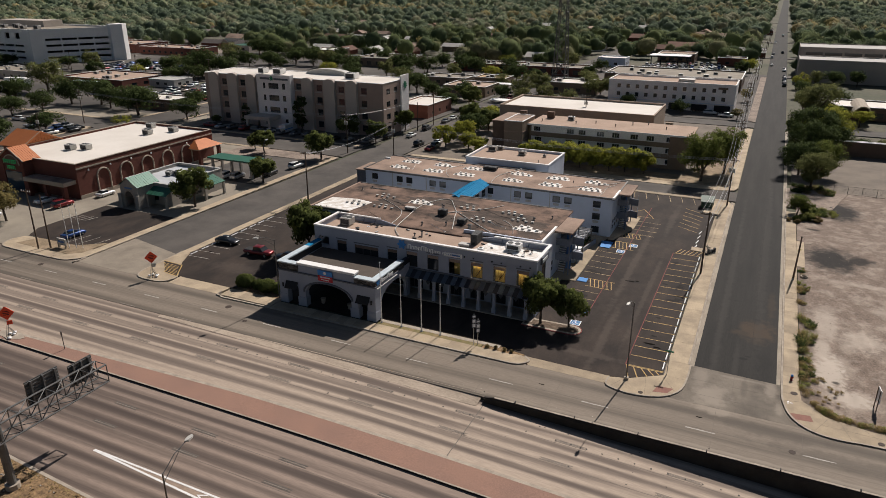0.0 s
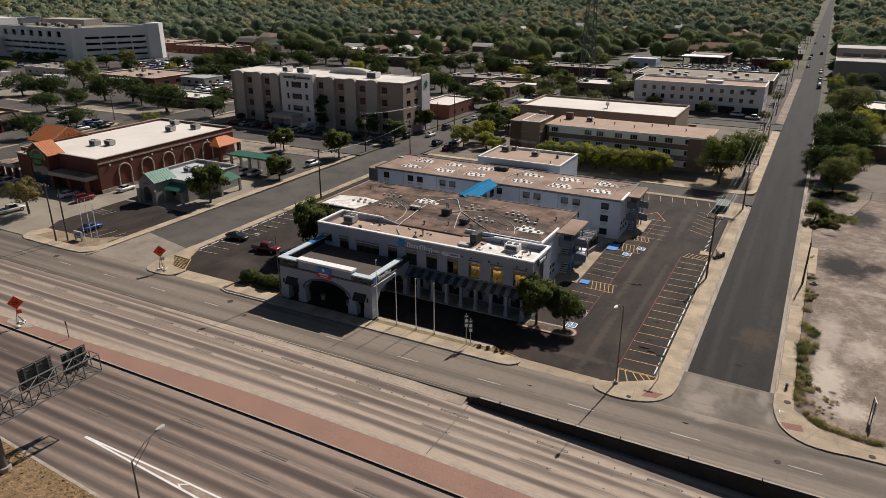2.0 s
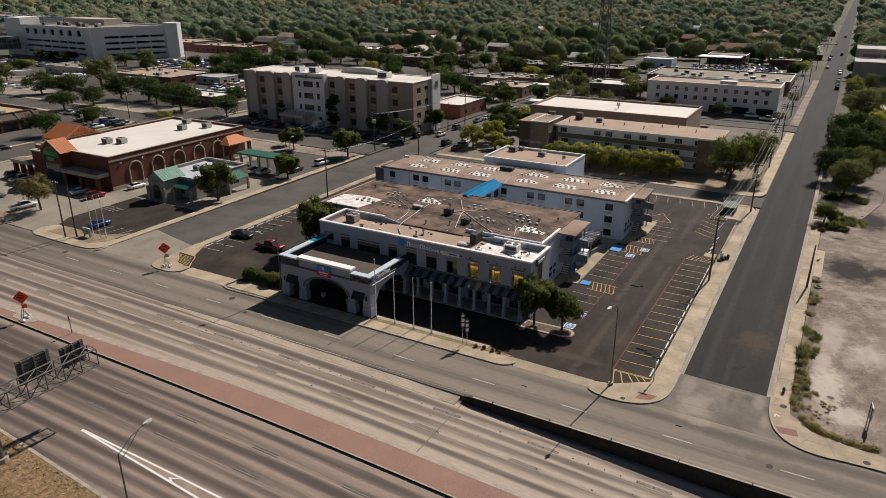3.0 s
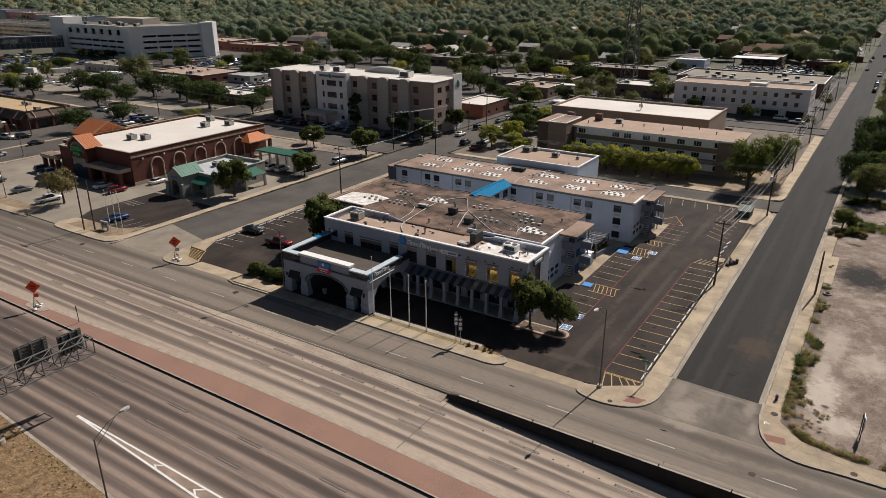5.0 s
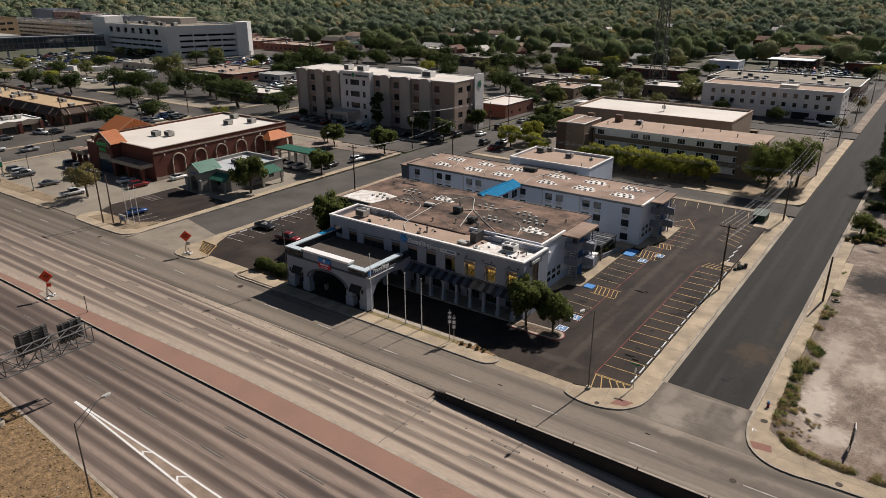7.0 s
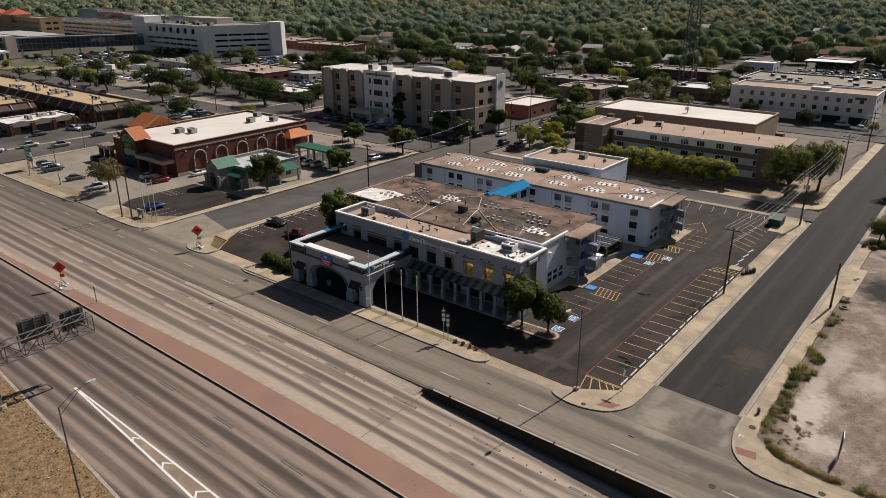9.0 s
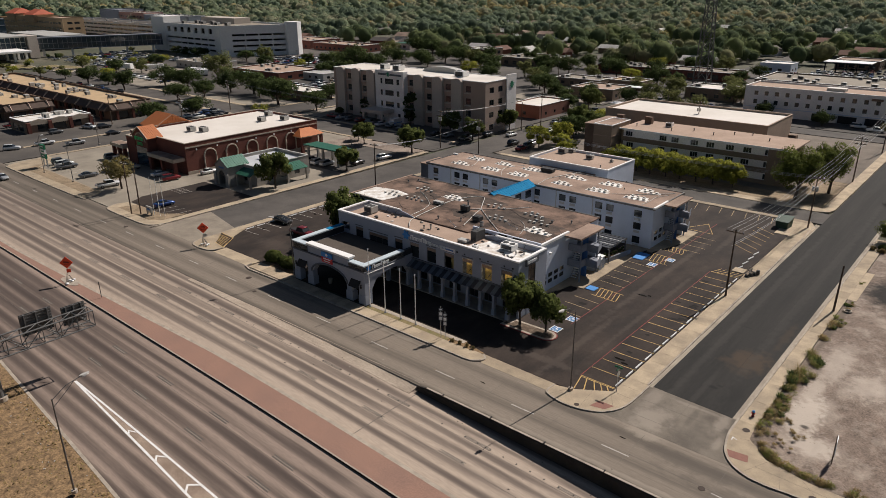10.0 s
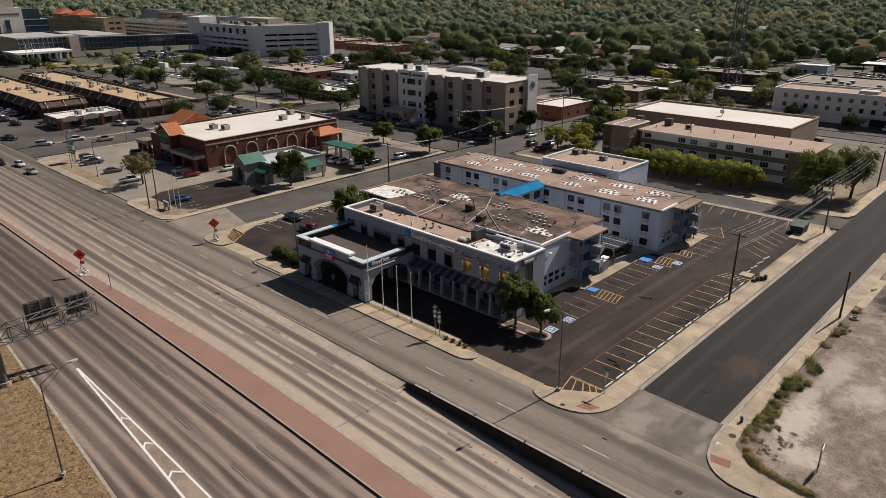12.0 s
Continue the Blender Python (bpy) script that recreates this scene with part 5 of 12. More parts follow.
part("front_roof", boxes((FX0 + 0.3, FX1 - 0.3, FY0 + 0.3, FY1, 8.1, 8.4), (FX0 + 0.3, -25.4, FY1, FY1 + 1.9, 8.1, 8.4)), M["roof_clean"], hotel, "tan gravel roof")
part("floor_slab", boxes((FX0 + 0.3, FX1 - 0.36, FY0 + 0.3, FY1 - 0.3, 3.3, 3.6)), M["hotel_dark"], hotel)
part("back_wall", boxes((FX0 + 0.3, FX1 - 0.3, 18.4, 18.7, 3.6, 8.1)), M["hotel_dark"], hotel)
# copings and raised returns
bm = bmesh.new()
box(bm, FX0 - 0.08, FX1 + 0.08, FY0 - 0.08, FY0 + 0.42, 9.2, 9.42)
box(bm, FX0 - 0.08, FX0 + 0.42, FY0 + 0.42, FY1, 9.2, 9.42)
box(bm, FX1 - 0.42, FX1 + 0.08, FY0 + 0.42, FY1, 9.2, 9.42)
box(bm, FX0 + 0.42, FX0 + 8.6, FY1 - 0.3, FY1, 9.2, 9.42)
box(bm, FX1 - 9.4, FX1 - 0.42, FY1 - 0.3, FY1, 9.2, 9.42)
part("coping", bm, M["cap"], hotel, "white metal coping")
for xa, xb, s_ in ((FX0 + 0.36, FX0 + 8.6, 1), (FX1 - 9.4, FX1 - 0.36, -1)):
    bm = boxes((xa, xb, FY1 - 0.26, FY1 - 0.04, 8.4, 9.2))
    part("raised_parapet", bm, M["hotel_front"], hotel)
    x = xb if s_ > 0 else xa
    bm = bmesh.new()
    hull(bm, [((x, FY1 - 0.24, 8.4), (x + 4.2 * s_, FY1 - 0.24, 8.4), (x, FY1 - 0.24, 9.2)), ((x, FY1 - 0.06, 8.4), (x + 4.2 * s_, FY1 - 0.06, 8.4), (x, FY1 - 0.06, 9.2))])
    bmesh.ops.recalc_face_normals(bm, faces=bm.faces)
    part("sloped_parapet", bm, M["hotel_front"], hotel)
for x0, n in ((FX0 + 1.2, 4), (FX1 - 8.0, 3)):
    for i in range(n):
        bm = bars([((x0 + 2.2 * i, FY1 - 0.2, 9.15), (x0 + 2.2 * i + 0.1, FY1 - 1.2, 8.42))], 0.04)
        part("parapet_brace", bm, M["darksteel"], hotel)
part("return_wall", boxes((-25.3, FX1 - 0.36, FY1 - 0.2, 20.9, 0, 8.39)), M["hotel_front"], hotel)
part("white_coating", slab([(-35.5, 14.0), (-23.6, 14.0), (-23.6, 20.2), (-33, 20.2), (-33.6, 17.5)], 8.38, 8.415), M["coat"], hotel, "white coated roof corner with rust stains")
# windows of the front block
M["header_brown"] = mat("brown_header", (0.3, 0.22, 0.18), (0.24, 0.175, 0.14), 1, 12, 0.7, 0, 0.05)
for u, z, w, h in openings[1:]:
    yellow = u > 24
    big = w > 3
    win = window(hotel, front, u, z, w, h, 3 if big else 1, 1, "pane" if yellow else "glass", "frame", 0.14, False, 0.07)
    part("window_head", boxes((FX0 + u - 0.1, FX0 + u + w + 0.1, FY0 - 0.06, FY0 + 0.02, z + h + 0.25, z + h + 0.4)), M["hotel_dark"], hotel)
    part("window_header", boxes((FX0 + u + 0.08, FX0 + u + w - 0.08, FY0 + 0.06, FY0 + 0.1, z + h - 0.55, z + h - 0.08)), M["header_brown" if u > 17 else "bronze"], hotel, "brown header panel above the glass")
# lit room behind the amber curtains
room = [(-36.9, -23.5, 13.78, 16.4)]
part("room_wall", boxes((-35.1, -34.9, 13.76, 18.4, 3.62, 8.08)), M["hotel_dark"], hotel)
for i in range(4):
    x = FX0 + 17.8 + 3.7 * (i + 2)
    bm = bmesh.new()
    n = 22
    if i == 0:
        continue
    rows = []
    for k in range(n + 1):
        a = x - 0.4 + 2.75 * k / n
        rows.append(((a, 14.5 + 0.09 * math.sin(k * 1.9), 4.4), (a, 14.54 + 0.09 * math.sin(k * 1.9), 4.4), (a, 14.54 + 0.09 * math.sin(k * 1.9), 7.9), (a, 14.5 + 0.09 * math.sin(k * 1.9), 7.9)))
    hull(bm, rows)
    bmesh.ops.recalc_face_normals(bm, faces=bm.faces)
    part("curtain", bm, M["curtain"], hotel, "amber curtain behind the glass", smooth=True)
x = FX0 + 17.8 + 3.7 * 5
bm = boxes((x - 0.3, x + 2.0, 14.5, 14.55, 4.4, 7.9))
part("curtain", bm, M["curtain"], hotel, "amber curtain behind the glass")
x = FX0 + 17.8 + 3.7 * 2
part("curtain", boxes((x + 0.1, x + 2.3, 14.6, 14.65, 4.4, 7.9)), M["curtain"], hotel, "amber curtain behind the glass")
for i in range(3):
    x = FX0 + 18.0 + 3.7 * (i + 3)
    part("lamp_stand", bars([((x + 0.1, 14.2, 5.0), (x + 0.9, 14.3, 6.2), (x + 1.0, 14.3, 7.3))], 0.05), M["black"], hotel)
lamp_data = bpy.data.lights.new("room_light", "AREA")
lamp_data.shape, lamp_data.size, lamp_data.size_y, lamp_data.energy, lamp_data.color = "RECTANGLE", 12.0, 0.5, 340, (1.0, 0.82, 0.55)
room_light = new("room_light", lamp_data)
room_light.matrix_world = look((-29, 14.1, 7.95), (-29, 14.7, 5.5))
# roof-deck floor seen through the west corner opening
# arcade: columns, awning of metal panels
for i in range(9):
    x = -44.3 + 2.52 * i
    col = part("column", boxes((x - 0.22, x + 0.22, 12.3, 12.74, 0.02, 3.5)), M["hotel_front"], hotel)
    part("plinth", boxes((x - 0.29, x + 0.29, 12.23, 12.81, 0.02, 1.05)), M["hotel_front"], hotel)
    part("capital", boxes((x - 0.28, x + 0.28, 12.24, 12.8, 3.3, 3.48)), M["hotel_front"], hotel)
part("arcade_beam", boxes((-44.6, -23.2, 12.3, 12.8, 3.5, 3.84)), M["hotel_front"], hotel)
part("arcade_floor", boxes((-58, -23, 12.0, 15.6, -0.2, 0.16)), M["curb"], hotel)
part("arcade_ceiling", boxes((-58, -23.1, 13.42, 15.6, 3.55, 3.7)), M["hotel_front"], hotel)
n = 28
for i in range(n):
    a, b = -44.8 + 21.8 * i / n, -44.8 + 21.8 * (i + 1) / n - 0.03
    bm = bmesh.new()
    hull(bm, [((a, 11.75, 3.74), (b, 11.75, 3.74), (b, 11.75, 3.8), (a, 11.75, 3.8)), ((a, 13.38, 4.58), (b, 13.38, 4.58), (b, 13.38, 4.66), (a, 13.38, 4.66))])
    bmesh.ops.recalc_face_normals(bm, faces=bm.faces)
    part("awning_panel", bm, M["awning"] if i % 4 in (0, 2) else M["awning_light"], hotel)
part("awning_ledge", boxes((-44.8, -23, 13.1, 13.4, 4.68, 4.84)), M["hotel_dark"], hotel)
for i in range(7):
    x = -43.1 + 2.52 * i + 1.26
    bm = bmesh.new()
    v = [(x - 0.38, 1.7), (x, 1.15), (x + 0.38, 1.7), (x, 2.25)]
    hull(bm, [[(a, 15.5, c) for a, c in v], [(a, 15.58, c) for a, c in v]])
    bmesh.ops.recalc_face_normals(bm, faces=bm.faces)
    part("diamond_ornament", bm, M["hotel_dark"], hotel)

# hotel name on the front wall
sign = thing("wall_sign", -41, 13.3, 8.2, "white raised letter bars and blue emblem on the hotel wall", "sign")
letter_bars("CxxxClxy", 1.05, pose(-44.2, 13.28, 8.0) @ UP, M["letter_white"], sign)
letter_bars("CCCC CCCCC", 0.5, pose(-39.6, 13.28, 7.98) @ UP, M["letter_white"], sign)
bm = bmesh.new()
star = [(-45.3 + r * math.cos(radians(15 * k)), 8.45 + r * math.sin(radians(15 * k))) for k, r in ((k, (0.8, 0.64, 0.42, 0.64)[k % 4]) for k in range(24))]
hull(bm, [[(a, y, z) for a, z in star] for y in (13.2, 13.395)])
bmesh.ops.recalc_face_normals(bm, faces=bm.faces)
part("emblem", bm, M["blue_paint"], sign, "blue faceted emblem")
board = thing("name_board", -36.4, 13.3, 8.2, "small white name board on the hotel wall", "sign")
part("panel", boxes((-37.9, -34.9, 13.28, 13.39, 7.75, 8.4)), M["sign_white"], board)
part("letter_bar", boxes((-37.6, -35.2, 13.26, 13.28, 7.98, 8.2)), M["sign_blue"], board)
cs = thing("restaurant_sign", -22.9, 17.4, 8.7, "dark sign box with pale capitals on the east wall", "sign")
part("box", boxes((-22.99, -22.72, 15.1, 18.3, 8.15, 9.25)), M["hotel_dark"], cs)
letter_bars("CCCCCC", 0.62, pose(-22.69, 15.25, 8.5, 0, 0, 90) @ UP, M["letter_white"], cs)
for i in range(8):
    x = -34.6 + 1.5 * i
    if i % 3 != 2:
        part("roof_drain", boxes((x, x + 0.22, 13.3, 13.42, 8.0, 8.2)), M["black"], hotel)
wl = thing("wall_lamp", -25.0, 25.0, 6.6, "small white wall lamp on the side wall", "wall lamp")
part("housing", boxes((-25.2, -24.8, 25.0, 25.5, 6.5, 6.8)), M["cap"], wl)

# ---------- hotel: entrance canopy ----------
can = thing("entrance_canopy", -52.6, 8, 0, "arched stucco entrance canopy with a flat deck roof and white copings", "canopy")
CX0, CX1, CY0, CY1 = -61.4, -44.0, 2.5, 13.35


def arched(bm, face, z1, piers, spans, thick, spring, rise):
    """A wall standing on piers (u0, u1) with arches over spans (u0, u1)."""
    made = []
    for a, b in piers:
        made += box(bm, a, b, 0, thick, 0.02, z1)
    for (a, b), sp, ri in zip(spans, spring, rise):
        n = 10
        for i in range(n):
            ua, ub = a + (b - a) * i / n, a + (b - a) * (i + 1) / n
            f = [sp + ri * math.sqrt(max(0, 1 - (2 * (u - a) / (b - a) - 1) ** 2)) for u in (ua, ub)]
            lo = [bm.verts.new(p) for p in ((ua, 0, f[0]), (ub, 0, f[1]), (ub, thick, f[1]), (ua, thick, f[0]))]
            hi = [bm.verts.new(p) for p in ((ua, 0, z1), (ub, 0, z1), (ub, thick, z1), (ua, thick, z1))]
            bm.faces.new(list(reversed(lo)))
            bm.faces.new(hi)
            bm.faces.new((lo[0], lo[1], hi[1], hi[0]))
            bm.faces.new((lo[2], lo[3], hi[3], hi[2]))
            if i == 0:
                bm.faces.new((lo[3], lo[0], hi[0], hi[3]))
            if i == n - 1:
                bm.faces.new((lo[1], lo[2], hi[2], hi[1]))
            made += lo + hi
    bmesh.ops.transform(bm, matrix=face.m, verts=made)
    bmesh.ops.remove_doubles(bm, verts=bm.verts, dist=0.001)


bm = bmesh.new()
arched(bm, Face((CX0, CY0), (CX1, CY0)), 5.55, [(0, 1.5), (3.6, 4.9), (13.2, 14.4), (16.0, 17.4)], [(1.5, 3.6), (4.9, 13.2), (14.4, 16.0)], 0.9, [2.9, 2.6, 2.9], [0.7, 1.9, 0.6])
part("front_arcade", bm, M["hotel_front"], can)
bm = bmesh.new()
arched(bm, Face((CX1, CY0 + 0.9), (CX1, CY1)), 5.55, [(0, 0.6), (9.2, 9.95)], [(0.6, 9.2)], 0.8, [2.3], [2.2])
part("side_arcade", bm, M["hotel_front"], can)
bm = bmesh.new()
arched(bm, Face((CX0, CY1), (CX0, CY0 + 0.9)), 5.55, [(0, 0.8), (9.3, 9.95)], [(0.8, 9.3)], 0.8, [2.3], [2.2])
part("side_arcade", bm, M["hotel_front"], can)
# Deck takes a shade-lowered brown; the tan strip stands for its sunlit edge.
part("deck", boxes((CX0 + 0.8, CX1 - 0.8, CY0 + 0.9, CY1, 5.2, 5.5)), M["deck_dark"], can, "brown membrane deck, toned towards its shade")
part("deck_strip", boxes((CX1 - 4.2, CX1 - 0.8, CY0 + 0.9, CY0 + 2.6, 5.5, 5.515)), M["roof_clean"], can, "tan strip painting the sunlit edge of the deck")
for b4 in ((CX0 + 0.1, CX0 + 0.7, CY0 + 0.1, CY1, 5.55, 6.75), (CX1 - 0.7, CX1 - 0.1, CY0 + 0.1, CY1, 5.55, 6.45), (CX0 + 0.7, CX0 + 3.7, CY0 + 0.1, CY0 + 0.7, 5.55, 6.75), (CX1 - 3.6, CX1 - 0.7, CY0 + 0.1, CY0 + 0.7, 5.55, 6.45)):
    part("side_parapet", boxes(b4), M["awning"], can, "dark stone-clad parapet")
M["ledgestone"] = mat("stacked_ledgestone", (0.12, 0.11, 0.1), (0.05, 0.046, 0.042), 3, 20, 0.9, 0, 0.3, 0.8, 0.2, islands=0.7)


def ledgestone(p, q, z0, z1):
    """Stacked stones of uneven length and projection on the face from p to q."""
    f, bm = Face(p, q), bmesh.new()
    z = z0
    while z < z1 - 0.05:
        h, u = min(rng.uniform(0.1, 0.2), z1 - z), 0.0
        while u < f.length - 0.05:
            w = min(rng.uniform(0.25, 0.8), f.length - u)
            v = box(bm, u, u + w - 0.015, -rng.uniform(0.03, 0.1), 0.01, z, z + h - 0.012)
            bmesh.ops.transform(bm, matrix=f.m, verts=v)
            u += w
        z += h
    part("stone_cladding", bm, M["ledgestone"], can, "dark stacked stone cladding")


ledgestone((CX0 + 0.1, CY0 + 0.1), (CX0 + 3.7, CY0 + 0.1), 5.64, 6.74)
ledgestone((CX1 - 3.6, CY0 + 0.1), (CX1 - 0.1, CY0 + 0.1), 5.64, 6.44)
ledgestone((CX1 - 0.1, CY0 + 0.1), (CX1 - 0.1, CY1 - 2.0), 5.64, 6.44)
part("mid_parapet", boxes((CX0 + 3.7, CX1 - 3.6, CY0 + 0.15, CY0 + 1.0, 5.55, 6.8)), M["hotel_front"], can)
bm = bmesh.new()
box(bm, CX0 - 0.1, CX0 + 0.95, CY0 - 0.1, CY1, 6.75, 6.95)
box(bm, CX0 + 0.95, CX0 + 3.7, CY0 - 0.1, CY0 + 0.95, 6.75, 6.95)
part("coping", bm, M["cap_blue"], can, "pale blue metal coping")
bm = bmesh.new()
box(bm, CX1 - 0.95, CX1 + 0.1, CY0 - 0.1, CY1 - 2.0, 6.45, 6.65)
box(bm, CX1 - 3.6, CX1 - 0.95, CY0 - 0.1, CY0 + 0.95, 6.45, 6.65)
part("coping", bm, M["cap_blue"], can, "pale blue metal coping")
bm = bmesh.new()
box(bm, CX0 + 3.5, CX1 - 3.4, CY0 + 0.0, CY0 + 1.3, 7.0, 7.2)
box(bm, CX0 + 3.6, CX1 - 3.5, CY0 + 0.1, CY0 + 1.2, 6.8, 7.0)
part("cornice", bm, M["cap"], can, "white stepped cornice")
part("blue_coping", boxes((CX0 - 0.08, CX0 + 0.97, CY1 - 3.6, CY1 - 0.02, 6.95, 6.97)), M["blue_metal"], can, "blue coping length")
bm = bmesh.new()
box(bm, CX0 - 0.12, CX1 + 0.12, CY0 - 0.12, CY0 + 0.3, 5.45, 5.62)
box(bm, CX1 - 0.3, CX1 + 0.12, CY0 + 0.3, CY1 - 2, 5.45, 5.62)
part("band", bm, M["hotel_dark"], can)
part("light_tube", boxes((CX1 + 0.12, CX1 + 0.22, CY0 + 0.4, CY0 + 6.4, 5.2, 5.3)), M["cap"], can, "long white lamp tube")
for x in (CX0 + 0.75, CX0 + 4.25, CX1 - 3.6, CX1 - 0.7):
    part("pier_base", boxes((x - 0.78, x + 0.78, CY0 - 0.08, CY0 + 0.98, 0.02, 1.5)), M["hotel_front"], can)
for x in (-57.0, -55.0, -50.5, -48.2):
    part("inner_column", boxes((x - 0.3, x + 0.3, 11.5, 12.1, 0.02, 5.2)), M["hotel_front"], can)
for u in (1.5, 14.4):
    bm = bmesh.new()
    hull(bm, [((CX0 + u - 0.1, CY0 - 0.7, 2.9), (CX0 + u + 2.1, CY0 - 0.7, 2.9), (CX0 + u + 2.1, CY0 - 0.02, 3.9), (CX0 + u - 0.1, CY0 - 0.02, 3.9)), ((CX0 + u - 0.1, CY0 - 0.7, 2.8), (CX0 + u + 2.1, CY0 - 0.7, 2.8), (CX0 + u + 2.1, CY0 - 0.02, 3.8), (CX0 + u - 0.1, CY0 - 0.02, 3.8))])
    bmesh.ops.recalc_face_normals(bm, faces=bm.faces)
    part("small_awning", bm, M["black"], can, "small black awning")
arch_ring = []
for k in range(13):
    a = math.pi * k / 12
    arch_ring.append((CX0 + 9.05 - 4.4 * math.cos(a), CY0 - 0.05, 2.6 + 2.05 * math.sin(a)))
part("arch_moulding", bars([arch_ring], 0.16), M["hotel_dark"], can)
part("driveway", boxes((CX0 + 0.2, CX1 - 0.2, CY0 + 0.2, CY1 - 0.1, 0.0, 0.05)), M["asphalt_lot"], can)
ps = thing("canopy_sign", -52.6, 2.4, 5.9, "blue and red painted sign panel with plain bars on the canopy", "sign")
part("panel_blue", boxes((-53.9, -51.3, 2.36, 2.48, 5.9, 6.7)), M["blue_paint"], ps)
part("panel_red", boxes((-53.9, -51.3, 2.36, 2.48, 5.0, 5.89)), M["sign_red"], ps)
part("letter_bar", boxes((-53.5, -51.7, 2.34, 2.36, 5.55, 5.75)), M["sign_white"], ps)
part("letter_bar", boxes((-53.3, -51.9, 2.34, 2.36, 5.2, 5.32)), M["sign_white"], ps)
bm = bmesh.new()
prism(bm, arc(0, 0, 0.26, 0, 330, 11), 0, 0.02)
bmesh.ops.transform(bm, matrix=pose(-52.6, 2.36, 6.35) @ UP, verts=bm.verts)
part("emblem", bm, M["sign_white"], ps)
ds = thing("deck_sign", -43.8, 6, 6.2, "white raised letter bars along the canopy side", "sign")
letter_bars("CxxxClxy", 0.85, pose(-43.97, 4.2, 5.75, 0, 0, 90) @ UP, M["letter_white"], ds)
bm = bmesh.new()
star = [(3.5 + r * math.cos(radians(15 * k)), 6.1 + r * math.sin(radians(15 * k))) for k, r in ((k, (0.56, 0.46, 0.3, 0.46)[k % 4]) for k in range(24))]
hull(bm, [[(x, a, z) for a, z in star] for x in (-44.1, -43.95)])
bmesh.ops.recalc_face_normals(bm, faces=bm.faces)
part("emblem", bm, M["blue_paint"], ds, "blue faceted emblem")
for x in (CX0 + 1.0, CX1 - 0.5):
    l = thing("wall_lantern", x, 2.3, 3.4, "black wall lantern on a canopy pier", "wall lamp", "lanterns on the canopy")
    part("arm", bars([((x, 2.42, 3.3), (x, 2.1, 3.4))], 0.03), M["black"], l)
    part("cage", bars([((x, 2.1, 2.9), (x, 2.1, 3.35)), ((x, 2.1, 3.35), (x, 2.1, 3.5))], 0.13), M["black"], l)
for x in (-54.8, -49.9):
    p = thing("planter_pot", x, 4.6, 0, "pale round pot under the canopy", "planter", "pots under the canopy")
    bm = bmesh.new()
    tube(bm, [(x, 4.6, 0.05), (x, 4.6, 0.5), (x, 4.6, 0.9)], 0.28, 10, 0.42)
    part("pot", bm, M["curb"], p)

# ---------- hotel: middle block ----------
MX0, MX1, MY0, MY1 = -70.0, -25.3, 24.2, 41.2
mid_e = Face((MX1, 20.7), (MX1, 41.2))
low = [(1.2 + 1.75 * i, z, 1.3, 0.75) for i in range(5) for z in (1.2, 2.3)]
bm = bmesh.new()
wall(bm, mid_e, 0.0, 8.3, low, 0.35, 0.0, 20.5 - 0.352)
part("side_wall", bm, M["hotel"], hotel)
for u, z, w, h in low:
    window(hotel, mid_e, u, z, w, h, 1, 1, "glass", "frame", 0.1, False, 0.05)
mid_w = Face((MX0, MY1), (MX0, MY0))
bm = bmesh.new()
wall(bm, mid_w, 0.0, 8.3, [(2 + 3.6 * i, z, 1.6, 1.3) for i in range(4) for z in (1.0, 3.6, 6.2)], 0.35, 0.352, MY1 - MY0 - 0.352)
wall(bm, Face((MX0, MY0), (FX0, MY0)), 0.0, 8.3, [(3, z, 1.6, 1.3) for z in (1.0, 3.6, 6.2)], 0.35)
wall(bm, Face((MX1, MY1), (MX0, MY1)), 0.0, 8.3, [(2.5 + 4.2 * i, z, 1.8, 1.3) for i in range(10) for z in (0.9, 3.6, 6.2)], 0.35)
part("block_wall", bm, M["hotel"], hotel)
for i in range(4):
    for z in (1.0, 3.6, 6.2):
        window(hotel, mid_w, 2 + 3.6 * i, z, 1.6, 1.3, 2, 1)
for z in (1.0, 3.6, 6.2):
    window(hotel, Face((MX0, MY0), (FX0, MY0)), 3, z, 1.6, 1.3, 2, 1)
part("middle_roof", slab([(MX0 - 0.3, MY0 - 0.2), (FX0 + 0.1, MY0 - 0.2), (FX0 + 0.1, 20.75), (-37.5, 20.75), (MX1 + 0.1, 22.7), (MX1 + 0.1, MY1 + 0.2), (MX0 - 0.3, MY1 + 0.2)], 8.25, 8.46), M["roof_dark"], hotel, "stained brown gravel roof")
M["ponding"] = mat("dark_ponding_stain", (0.045, 0.033, 0.026), (0.13, 0.093, 0.073), 0.35, 6, 0.95, 0, 0.3, 0.9, 0.25)
for k, (x, y, rx, ry) in enumerate(((-34.5, 31.0, 8.0, 4.2), (-28.4, 26.6, 2.6, 2.4), (-49.0, 36.0, 6.0, 2.4), (-57.5, 32.0, 4.0, 1.8), (-43.5, 28.0, 3.6, 2.0))):
    part("ponding_stain", slab(ragged(x, y, rx, ry, 2.3 + k * 1.7, 60), 8.43, 8.464 + 0.001 * k), M["ponding"], hotel, "dark stain where rain water ponds")
part("roof_edge", boxes((MX1 - 0.25, MX1 + 0.15, 22.7, 31.2, 8.3, 8.72)), M["cap"], hotel)
part("roof_edge", boxes((MX0 - 0.4, MX0 + 0.1, MY0 - 0.3, MY1 + 0.3, 8.2, 8.56)), M["roof"], hotel)
part("roof_edge", boxes((MX0 + 0.1, FX0, MY0 - 0.35, MY0 - 0.05, 8.2, 8.58)), M["darksteel"], hotel)
